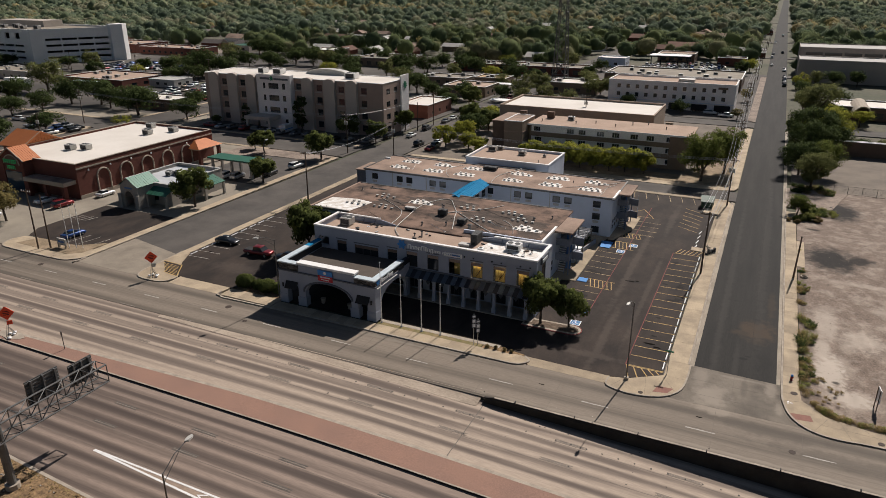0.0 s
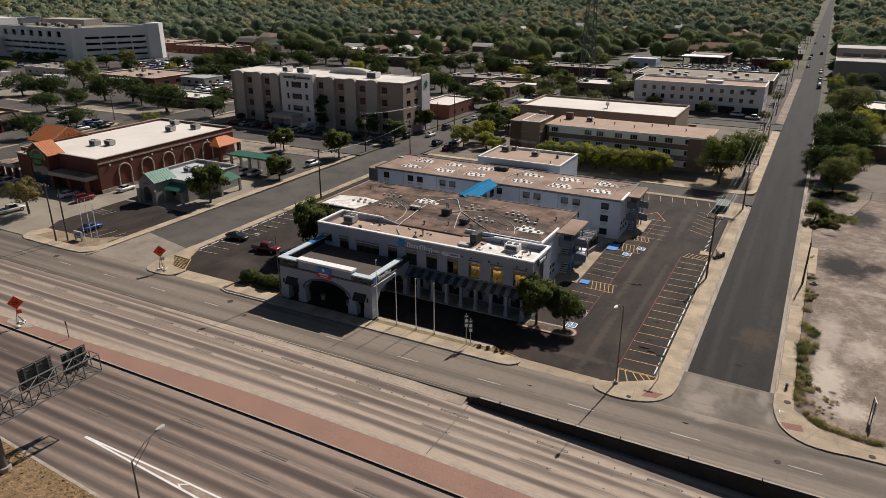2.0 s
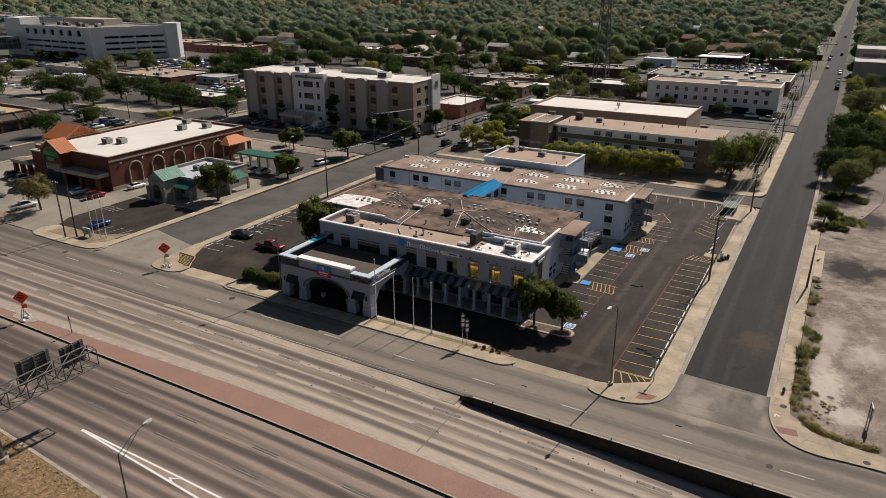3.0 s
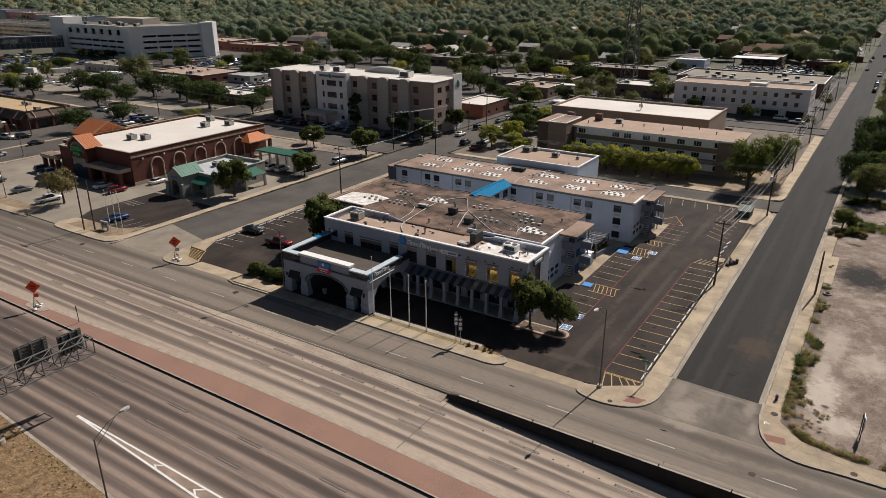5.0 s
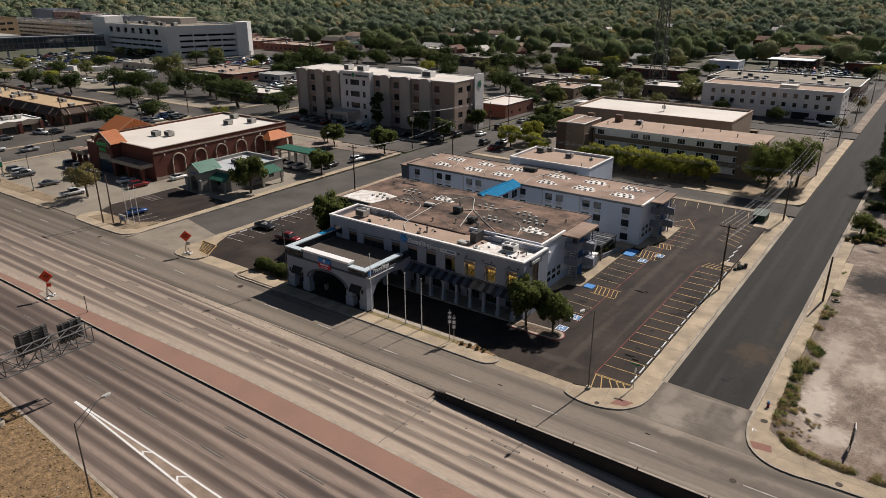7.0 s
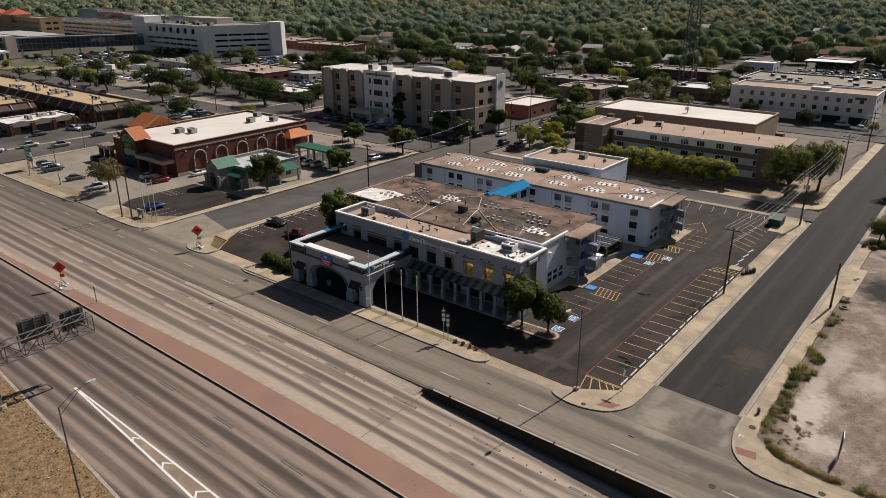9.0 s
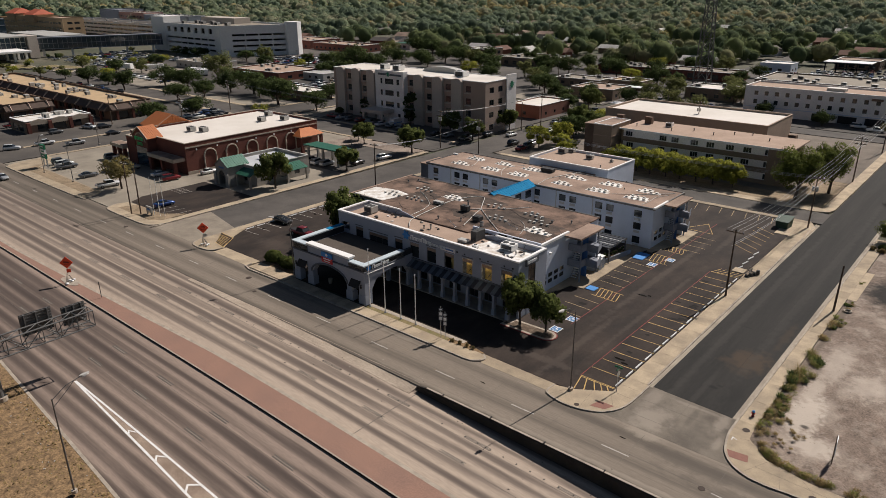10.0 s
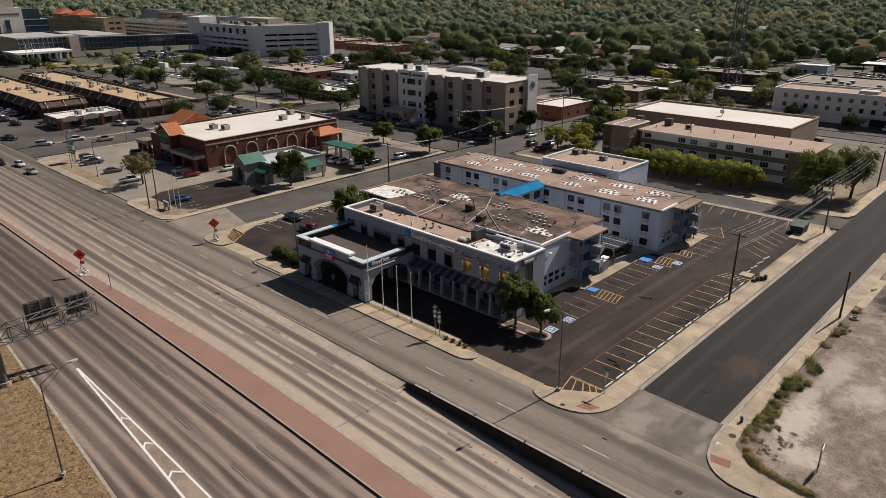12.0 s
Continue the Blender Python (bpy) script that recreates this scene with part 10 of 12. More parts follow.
# --- hospital
HX0, HX1, HY0, HY1, HH = -181.0, -107.6, 116.5, 133.0, 17.4
hos = thing("hospital", -144, 125, 0, "four-storey taupe stucco hospital with rounded bays and pale centre", "hospital")
hf = Face((HX0, HY0), (HX1, HY0))
bays = [(2.6, 4.2), (11.0, 4.2), (19.1, 4.0), (42.7, 4.2), (51.4, 4.3), (59.9, 4.2)]
recess = [7.8, 16.0, 23.2, 39.8, 48.1, 56.7, 65.3]
rz = (1.2, 5.2, 9.2, 13.2)
holes = [(u, z, 2.1 if u != 23.2 else 1.6, 2.0) for u in recess for z in rz]
bm = bmesh.new()
wall(bm, hf, 0, HH - 0.6, holes, 0.4)
wall(bm, Face((HX1, HY0), (HX1, HY1)), 0, HH - 0.6, [(2.2, z, 2.4, 1.8) for z in rz] + [(7.0, z, 2.4, 1.8) for z in rz[1:]], 0.4, 0.402, HY1 - HY0 - 0.402)
wall(bm, Face((HX0, HY1), (HX0, HY0)), 0, HH - 0.6, (), 0.4, 0.402, HY1 - HY0 - 0.402)
wall(bm, Face((HX1, HY1), (HX0, HY1)), 0, HH - 0.6, (), 0.4)
part("wall", bm, M["hospital_taupe"], hos)
for u, z, w, h in holes:
    window(hos, hf, u, z, w, h, 1, 2)
for z in rz:
    window(hos, Face((HX1, HY0), (HX1, HY1)), 2.2, z, 2.4, 1.8, 2, 1)
for z in rz[1:]:
    window(hos, Face((HX1, HY0), (HX1, HY1)), 7.0, z, 2.4, 1.8, 2, 1)
for u, w in bays:
    bm = bmesh.new()
    n = 8
    rows = []
    for k in range(n + 1):
        a = u + w * k / n
        zt = HH - 0.9 + 0.9 * math.sqrt(max(0.0, 1 - (2 * k / n - 1) ** 2))
        rows.append(((HX0 + a, HY0 - 1.1, 0.0), (HX0 + a, HY0 - 0.005, 0.0), (HX0 + a, HY0 + 0.6, zt), (HX0 + a, HY0 - 1.1, zt)))
    hull(bm, rows)
    bmesh.ops.recalc_face_normals(bm, faces=bm.faces)
    part("bay", bm, M["greige"], hos, "pale stucco bay with an arched top")
cf = Face((HX0 + 25.0, HY0 - 2.2), (HX0 + 39.0, HY0 - 2.2))
cw = [(u, z, w, 1.9) for z in rz[1:] for u, w in ((2.6, 1.0), (4.9, 4.2), (10.6, 1.3))] + [(u, 1.0, 1.2, 2.2) for u in (2.6, 11.0)]
bm = bmesh.new()
wall(bm, cf, 0, HH + 0.5, cw, 0.4)
wall(bm, Face((HX0 + 39.0, HY0 - 1.8), (HX0 + 39.0, HY0)), 0, HH + 0.5, (), 0.4)
wall(bm, Face((HX0 + 25.0, HY0), (HX0 + 25.0, HY0 - 1.8)), 0, HH + 0.5, (), 0.4)
part("centre_wall", bm, M["white_wall"], hos, "pale centre front")
for u, z, w, h in cw:
    window(hos, cf, u, z, w, h, 3 if w > 3 else 1, 2)
part("letter_bar", boxes((HX0 + 26.6, HX0 + 30.6, HY0 - 2.3, HY0 - 2.2, HH - 1.2, HH - 0.5)), M["hotel_dark"], hos)
part("letter_bar", boxes((HX0 + 32.4, HX0 + 38.2, HY0 - 2.3, HY0 - 2.2, HH - 1.2, HH - 0.6)), M["hotel_dark"], hos)
bm = slab([(0.95 * (1 if k % 2 else 0.5) * math.cos(radians(22.5 * k)), 0.95 * (1 if k % 2 else 0.5) * math.sin(radians(22.5 * k))) for k in range(16)], 0, 0.15)
bmesh.ops.transform(bm, matrix=pose(HX0 + 31.5, HY0 - 2.2, HH - 0.8) @ UP, verts=bm.verts)
part("emblem", bm, M["sign_green"], hos)
part("side_panel", boxes((HX1, HX1 + 0.5, HY1 - 5.2, HY1, 0, HH + 0.9)), M["white_wall"], hos)
bm = slab([(1.30 * (1 if k % 2 else 0.5) * math.cos(radians(22.5 * k)), 1.30 * (1 if k % 2 else 0.5) * math.sin(radians(22.5 * k))) for k in range(16)], 0, 0.15)
bmesh.ops.transform(bm, matrix=pose(HX1 + 0.5, HY1 - 2.6, HH - 2.4, 0, 0, 90) @ UP, verts=bm.verts)
part("emblem", bm, M["sign_green"], hos)
part("roof", boxes((HX0 + 0.3, HX1 - 0.3, HY0 + 0.3, HY1 - 0.3, HH - 1.0, HH - 0.62)), M["white_roof_far"], hos)
bm = bmesh.new()
ring_cap(bm, HX0 - 0.08, HX1 + 0.08, HY0 - 0.08, HY1 + 0.08, 0.5, HH - 0.6, HH - 0.42)
part("coping", bm, M["cap"], hos)
bm = bmesh.new()
rows = []
for k in range(9):
    a = math.pi * k / 8
    rows.append(((HX0 + 44 - 9 * math.cos(a), HY1 - 4, HH - 0.7), (HX0 + 44 - 9 * math.cos(a), HY1 - 1, HH - 0.7), (HX0 + 44 - 9 * math.cos(a), HY1 - 1, HH - 0.6 + 2.0 * math.sin(a)), (HX0 + 44 - 9 * math.cos(a), HY1 - 4, HH - 0.6 + 2.0 * math.sin(a))))
hull(bm, rows)
bmesh.ops.recalc_face_normals(bm, faces=bm.faces)
part("barrel_roof", bm, M["unit"], hos, "grey barrel vault on the roof")
for x, w in ((HX0 + 27, 3.5), (HX0 + 57, 4.0), (HX0 + 20, 2.5)):
    roof_unit(x, HY0 + 8, HH - 0.62, w, 3.0, 1.9, mat_key="cap", label="white rooftop plant box")
part("porch", boxes((HX0 + 23.5, HX0 + 34, HY0 - 8.5, HY0 - 2.21, 3.4, 4.6)), M["greige"], hos)
for x in (HX0 + 24, HX0 + 33.2):
    part("porch_pier", boxes((x, x + 0.8, HY0 - 8.4, HY0 - 7.6, 0, 3.4)), M["greige"], hos)
for u in recess:
    for z in rz[1:]:
        part("ledge", boxes((HX0 + u - 0.3, HX0 + u + 2.0, HY0 - 0.5, HY0 - 0.003, z - 0.5, z - 0.2)), M["greige"], hos)

# --- apartment block with brown and white bands
apt = thing("apartment_block", -38, 119, 0, "three-storey brown apartment block with white window bands", "apartment block")
AX0, AX1, AY0, AY1, AH = -57.4, -13.9, 112.8, 126.5, 9.2
af = Face((AX0, AY0), (AX1, AY0))
wz = (1.0, 4.0, 7.0)
wu = [1.5, 10.7, 14.4, 19.5, 23.5, 28.6, 32.6, 38.0]
ah = [(u + rng.uniform(-0.3, 0.3), z + 0.15, 2.0, 1.35) for u in wu for z in wz]
bm = bmesh.new()
wall(bm, af, 0, AH - 0.2, [(0.6, z, AX1 - AX0 - 5.2, 1.75) for z in wz], 0.3)
wall(bm, Face((AX1, AY0), (AX1, AY1)), 0, AH - 0.2, (), 0.3, 0.302, AY1 - AY0 - 0.302)
wall(bm, Face((AX1, AY1), (AX0, AY1)), 0, AH - 0.2, (), 0.3)
wall(bm, Face((AX0, AY1), (AX0, AY0)), 0, AH - 0.2, (), 0.3, 0.302, AY1 - AY0 - 0.302)
part("wall", bm, M["tan_wall"], apt)
band = Face((AX0 + 0.6, AY0 + 0.12), (AX1 - 4.6, AY0 + 0.12))
for z in wz:
    bm = bmesh.new()
    wall(bm, band, z, z + 1.75, [(u - 0.6, zz, w, h) for u, zz, w, h in ah if abs(zz - z) < 1], 0.2)
    part("white_band", bm, M["white_wall"], apt, "white window band")
for u, z, w, h in ah:
    window(apt, band, u - 0.6, z, w, h, 3, 1, "glass", "frame_white", 0.08)
part("roof", boxes((AX0 - 0.4, AX1 + 1.0, AY0 - 0.7, AY1 + 0.4, AH - 0.2, AH + 0.1)), M["roof_clean"], apt, "brown gravel roof with eaves")
part("fascia", boxes((AX0 - 0.4, AX1 + 1.0, AY0 - 0.78, AY0 - 0.7, AH - 0.28, AH + 0.16)), M["cap"], apt)
part("stair_tower", boxes((-63.2, -57.8, 107.6, 118.6, 0, 10.4)), M["tan_wall"], apt)
part("tower_roof", boxes((-62.9, -58.1, 107.9, 118.3, 10.4, 10.46)), M["roof"], apt)
for xa, xb, ya, yb in ((-68.6, -63.3, 112.5, 126),):
    part("tower_wing", boxes((xa, xb, ya, yb, 0, 9.2)), M["brown_wall"], apt)
    part("wing_roof", boxes((xa - 0.2, xb + 0.2, ya - 0.2, yb + 0.2, 9.2, 9.4)), M["roof"], apt)
bm = bmesh.new()
ring_cap(bm, -63.3, -57.7, 107.5, 118.7, 0.35, 10.4, 10.6)
part("coping", bm, M["cap"], apt)
for z in (2.5, 5.0, 7.4):
    part("trim_line", boxes((-63.24, -57.76, 107.52, 107.598, z, z + 0.2), (-57.798, -57.7, 107.6, 112.0, z, z + 0.2)), M["roof"], apt)
for x, y, k in ((-62.0, 121.0, "brown_wall"), (-54.0, 122.5, "brown_wall")):
    part("chimney", boxes((x - 1.0, x + 1.0, y - 0.7, y + 0.7, AH, AH + 2.0)), M[k], apt)
roof_unit(-47.6, 121.6, AH + 0.1, 1.8, 1.3, 1.2, mat_key="cap")
for x, y in ((-40, 120), (-30, 122), (-20.5, 119.5), (-45, 117), (-34, 118), (-26, 124), (-55, 117)):
    v = thing("roof_pipe", x, y, AH + 0.1, "dark vent pipe on the apartment roof", "vent pipe", "pipes on the apartment roof")
    part("pipe", bars([((x, y, AH + 0.1), (x, y, AH + 0.7))], 0.12), M["unit_dark"], v)
    part("cowl", bars([((x, y, AH + 0.7), (x, y, AH + 0.85))], 0.2), M["unit_dark"], v)

# --- hall with cream roof, white motel, others
block("hall", -76.8, -27.0, 140.0, 163.5, 9.1, "hall_brick", "white_roof_far", "tan brick hall with a broad cream flat roof", "hall", para=0.5, cap="hall_brick")
roof_unit(-24.6, 158, 0.0, 2.2, 2.2, 4.2, mat_key="tan_wall", label="tan service box beside the hall", fan=False)
wm = block("white_motel", -56.0, -8.2, 209.0, 226.0, 10.4, "white_wall", "roof_clean", "three-storey white stucco motel with small square windows", "motel", 2, 3.6, (1.35, 1.5), 0.5, "SE", 4.2, 3.1)
# Flat black panels on the wall stand for the shade inside garage openings.
for i in range(3):
    part("garage_opening", boxes((-32 + 8.4 * i, -26.2 + 8.4 * i, 208.7, 208.96, 0.1, 2.6)), M["black"], wm)
part("blue_band", boxes((-56, -8.2, 208.85, 208.98, 2.9, 3.2)), M["hotel"], wm)
part("roof_box", boxes((-30, -24, 215, 219, 9.9, 11.0)), M["unit"], wm)
part("sign_bar", boxes((-14.5, -11, 208.8, 208.95, 8.6, 9.4)), M["brown_wall"], wm)
block("brick_annex", -122, -109, 151, 172, 4.7, "red_brown", "white_roof_far", "low red-brick annex with a pale flat roof", "building", 1, 6, (1.2, 1.2), 0.4, "SE")
mo = block("medical_office", -312, -270, 156, 184, 4.2, "brick", "roof_clean", "low brick medical office with a tan flat roof", "office", 1, 7, (3, 1.4), 0.5, "SE", units=7)
part("blue_awning", boxes((-299, -284, 152, 155.95, 3.0, 3.2)), M["hotel"], mo, "pale blue flat awning")
for x in (-298.5, -284.5):
    part("awning_post", bars([((x, 152.3, 0), (x, 152.3, 3.0))], 0.1), M["unit"], mo)
block("brick_clinic", -400, -348, 286, 306, 5.0, "brick", "roof_clean", "low red-brick clinic with a flat roof", "clinic", 1, 5, (2, 1.5), 0.6, "SE", units=6)
block("brick_school", -440, -404, 286, 316, 6.0, "brick", "roof_clean", "low red-brick building with a flat roof", "building", 1, 5, (2, 1.5), 0.6, "SE", units=4)
block("side_office", -229, -207, 124, 136, 4.0, "brown_wall", "white_roof_far", "low brown brick office with a pale roof", "office", 1, 6, (2, 1.3), 0.4, "SE", units=2)
block("vaulted_shed", -268, -252, 170, 182, 3.6, "unit", "unit", "small pale grey metal shed beside the medical office", "shed", 1, 5, (2, 1.3), 0.1, "SE")
block("strip_hall", -161, -86, 289, 306, 4.5, "brick", "lotconc", "long low red-brick shop row with a pale flat roof", "shop row", 1, 6, (3.6, 2.2), 0.5, "SE", units=14)
block("strip_hall", -71, -9, 268, 300, 5.6, "brown_wall", "lotconc", "long low brown shop row with a grey flat roof", "shop row", 1, 6, (3, 2), 0.5, "SE", units=16)
block("grey_hall", -224, -192, 285, 312, 5.0, "tan_wall", "lotconc", "low tan hall with a grey roof", "hall", 1, 6, (3, 2), 0.5, "SE", units=5)
block("tan_shop", -127, -111, 238, 250, 4.0, "tan_wall", "strip_roof", "low tan shop with a yellowish flat roof", "shop", 1, 5, (2, 1.4), 0.4, "SE", units=2)
block("grey_shop", -153, -129, 232, 246, 3.8, "tan_wall", "lotconc", "low shop with a grey flat roof", "shop", 1, 5, (2, 1.4), 0.4, "SE", units=4)
block("brick_shop", -28, -12, 374, 386, 4.6, "brick", "lotconc", "low red-brick shop beside the side street", "shop", 1, 5, (2, 1.4), 0.4, "SE", units=2)
block("low_shop", -88, -66, 232, 248, 4.6, "tan_wall", "white_roof_far", "low tan workshop with a pale roof", "workshop", 1, 5, (2, 1.4), 0.4, "SE", units=3)
block("low_shop", -128, -108, 205, 222, 4.4, "tan_wall", "roof_clean", "low tan workshop with a flat roof", "workshop", 1, 5, (2, 1.4), 0.4, "SE", units=3)
block("blue_shop", -92, -76, 343, 356, 5.0, "hotel", "white_roof", "pale blue shop with a white roof", "shop", 1, 5, (2, 1.4), 0.4, "SE")
block("dark_shop", -64, -42, 384, 402, 5.0, "brown_wall", "roof", "low dark shop behind a car park", "shop", 1, 5, (3, 2), 0.4, "SE")
block("white_store", -281, -261, 319, 338, 4.6, "brown_wall", "white_roof", "low brown shop with a bright white roof", "shop", 1, 5, (3, 2), 0.5, "SE", units=3)
block("teal_shop", -352, -336, 324, 338, 4.4, "greige", "green_metal", "low pale shop under a green metal roof", "shop", 1, 5, (3, 2), 0.05, "SE", cap="green_metal")
bc_ = thing("canopy_shelter", -54, 372, 0, "dark open forecourt shelter with a white roof edge", "shelter")
part("roof", boxes((-66, -43, 366, 378, 4.3, 5.0)), M["black"], bc_)
part("roof_edge", boxes((-66.2, -42.8, 365.8, 378.2, 5.0, 5.3)), M["cap"], bc_)
for x in (-65, -59.5, -54.5, -49.5, -44):
    part("post", boxes((x - 0.25, x + 0.25, 366.3, 366.8, 0, 4.3)), M["black"], bc_)
# tank cars beside the mast, carports
ck = thing("storage_tank", -81, 236, 0, "white horizontal storage tanks in a yard", "tank")
for k in range(3):
    part("tank", bars([((-84.5 + 3.6 * k, 234, 1.7), (-83.5 + 3.6 * k, 239, 1.7))], 1.4, 12), M["cap"], ck)
for x, y in ((-113, 230), (-84, 186)):
    cp = thing("carport", x, y, 0, "long flat white carport roof on posts", "carport")
    part("roof", boxes((x - 14, x + 14, y - 2.6, y + 2.6, 2.7, 2.95)), M["cap"], cp)
    for k in range(5):
        part("post", bars([((x - 13 + 6.5 * k, y, 0), (x - 13 + 6.5 * k, y, 2.7))], 0.08), M["unit"], cp)
# shopping strips at the west
def shopping_strip(x0, x1, y0, y1, h, units):
    """A long flat-roofed shop row whose brown canopy slopes out over the walk, with pale ribs."""
    b = block("shopping_strip", x0, x1, y0, y1, h, "brown_wall", "strip_roof", "long brown shopping strip with a tan gravel roof", "shop row", 1, 7, (4.6, 2.3), 0.7, "SE", 0.5, units=units, cap="brown_wall")
    e, lo, hi = 2.2, h - 2.6, h - 0.5
    bm = bmesh.new()
    hull(bm, [[(x, y0 - 0.02, lo), (x, y0 - e, lo), (x, y0 - e, lo + 0.5), (x, y0 - 0.02, hi)] for x in (x0, x1)])
    hull(bm, [[(x1 + 0.02, y, lo), (x1 + e, y, lo), (x1 + e, y, lo + 0.5), (x1 + 0.02, y, hi)] for y in (y0, y1)])
    bmesh.ops.recalc_face_normals(bm, faces=bm.faces)
    part("canopy", bm, M["canopy_brown"], b, "dark brown sloping canopy")
    n = int((x1 - x0) / 10)
    for i in range(n):
        x = x1 - 4 - 10 * i
        part("canopy_rib", bars([((x, y0 - e - 0.05, lo + 0.3), (x, y0 - 0.1, hi + 0.25))], 0.35, 4), M["hall_brick"], b)
        part("pier", boxes((x - 0.4, x + 0.4, y0 - e + 0.2, y0 - e + 0.9, 0, lo)), M["brick"], b)
    for i in range(3):
        y = y0 + 2 + (y1 - y0 - 4) * i / 2
        part("canopy_rib", bars([((x1 + e + 0.05, y, lo + 0.3), (x1 + 0.1, y, hi + 0.25))], 0.35, 4), M["hall_brick"], b)
        part("pier", boxes((x1 + e - 0.9, x1 + e - 0.2, y - 0.4, y + 0.4, 0, lo)), M["brick"], b)


M["canopy_brown"] = mat("brown_canopy_shingles", (0.1, 0.07, 0.055), (0.07, 0.05, 0.04), 0.6, 8, 0.9, 0, 0.2)
shopping_strip(-366, -232, 51, 67, 6.0, 26)
shopping_strip(-420, -260, 25, 42, 6.0, 22)
ph = block("corner_shop", -243, -229.3, 21, 43, 4.0, "tan_wall", "white_roof", "corner shop with brick piers and a pale roof", "shop", 1, 5.2, (4.2, 2.2), 0.3, "SE", 0.4, units=5)
for i in range(4):
    part("brick_pier", boxes((-229.3, -228.3, 21.2 + 6.9 * i, 22.3 + 6.9 * i, 0, 3.5)), M["brick"], ph)
for i in range(3):
    bm = bmesh.new()
    y = 22.4 + 6.9 * i
    prism(bm, [(0, 2.6), (5.7, 2.6), (5.7, 3.7), (4.6, 4.2), (2.85, 4.5), (1.1, 4.2), (0, 3.7)], 0, 0.3)
    bmesh.ops.transform(bm, matrix=pose(-229.25, y, 0) @ pose(0, 0, 0, 90, 0, 90), verts=bm.verts)
    part("arched_fascia", bm, M["brick_band"], ph, "tan arched shopfront fascia")
# parking garage
gar = thing("parking_garage", -430, 232, 0, "pale concrete parking garage with long dark slots", "parking garage")
GA, GB, GC, GD, GH = (-482, 212), (-404, 209), (-379, 256), (-472, 262), 20.3
gs, ge = Face(GA, GB), Face(GB, GC)
slots_s = [(4 + 9.6 * i, 3.0 + 3.5 * j, 9.0, 1.2) for i in range(7) for j in range(3)] + [(5 + 9.8 * i, 14.6, 4.4, 3.4) for i in range(7)]
slots_e = [(8 + 9.2 * i, 2.6 + 3.6 * j, 8.4, 1.25) for i in range(4) for j in range(4)]
for f, hl in ((gs, slots_s), (ge, slots_e), (Face(GC, GD), []), (Face(GD, GA), [])):
    bm = bmesh.new()
    wall(bm, f, 0, GH, hl, 0.8)
    part("wall", bm, M["concrete_wall"], gar)
for j in range(5):
    part("deck", slab([(-480, 214), (-405.6, 211), (-382, 254), (-470, 260)], 3.6 * j + 1.6, 3.6 * j + 2.0), M["asphalt_far"], gar)
part("roof_deck", slab([(-481, 213), (-404.8, 210), (-380, 255), (-471.4, 261)], GH - 1.4, GH - 1.0), M["lotconc"], gar)
part("stair_core", slab([(-384, 248), (-379.5, 246.5), (-376, 253), (-378, 258), (-386, 258)], 0, GH + 1.6), M["concrete_wall"], gar)
part("west_core", boxes((-500, -482.1, 212, 226, 0, 24.5)), M["concrete_wall"], gar)
part("plant_room", boxes((-476, -432, 240, 254, GH - 1, GH + 3.0)), M["greige"], gar)
for i in range(9):
    roof_unit(-474 + 7.2 * i, 226 + rng.uniform(-3, 6), GH - 1.0, 4, 2.5, rng.uniform(1.6, 3.0), label="grey plant unit on the garage roof")
# low sheds, white trailers and yards before the garage
block("tan_shed", -377, -338, 160, 177, 4.2, "greige", "lotconc", "long low tan workshop before the garage", "workshop", 1, 6, (2, 1.2), 0.3, "SE", units=6)
for x, y, l, d in ((-388, 131, 16, 20), (-368, 140, 12, 60), (-330, 146, 12, 15), (-322, 142, 9, 75), (-318, 128, 10, 10)):
    tr = thing("trailer", x, y, 0, "white box trailer parked in a yard", "trailer", "white trailers")
    bm = bmesh.new()
    obox(bm, x, y, 0.9, 3.6, l, 2.6, d)
    part("box_body", bm, M["cap"], tr)
    for o in (-0.32, 0.28, 0.4):
        bm = bmesh.new()
        wx, wy = x + o * l * math.cos(radians(d)), y + o * l * math.sin(radians(d))
        for side in (-1.05, 1.05):
            bm = bmesh.new()
            obox(bm, wx - side * math.sin(radians(d)), wy + side * math.cos(radians(d)), 0, 0.9, 0.9, 0.3, d)
            part("wheel", bm, M["tyre"], tr)
# medical centre beyond
mcx = thing("medical_centre", -540, 120, 0, "large medical centre with a pale tower and dark glass wings", "hospital")
part("tower", boxes((-600, -566, 93, 116, 0, 32.6)), M["medical_stone"], mcx, "pale stone tower")
part("tower_top", boxes((-600, -567.5, 80, 112, 32.6, 46)), M["greige"], mcx)
part("sign_band", boxes((-566, -565.8, 97, 114, 27.4, 28.6)), M["darksteel"], mcx, "plain dark bar in place of the name")
for y in (96.5, 103.5):
    part("tower_slot", boxes((-566.1, -565.7, y, y + 3.2, 4, 24)), M["glass_blue"], mcx, "tall dark window slot")
part("glass_tower", boxes((-598, -566.2, 116.2, 133, 0, 24)), M["glass_blue"], mcx, "dark glass wing")
part("glass_upper", boxes((-598, -570, 116.2, 129, 24, 31.5)), M["glass_blue"], mcx, "dark glass upper floors")
for z in (4.5, 9.4, 14.3, 19.2, 23.6):
    part("floor_band", boxes((-598, -566.05, 116.1, 133.1, z, z + 0.5)), M["slate"], mcx)
part("glass_wing", boxes((-560, -508, 92.6, 124, 0, 14.0)), M["glass_blue"], mcx, "glazed entrance wing")
for i in range(11):
    part("mullion", boxes((-507.98, -507.7, 92.6 + 3.1 * i, 92.85 + 3.1 * i, 0, 14.0)), M["unit"], mcx)
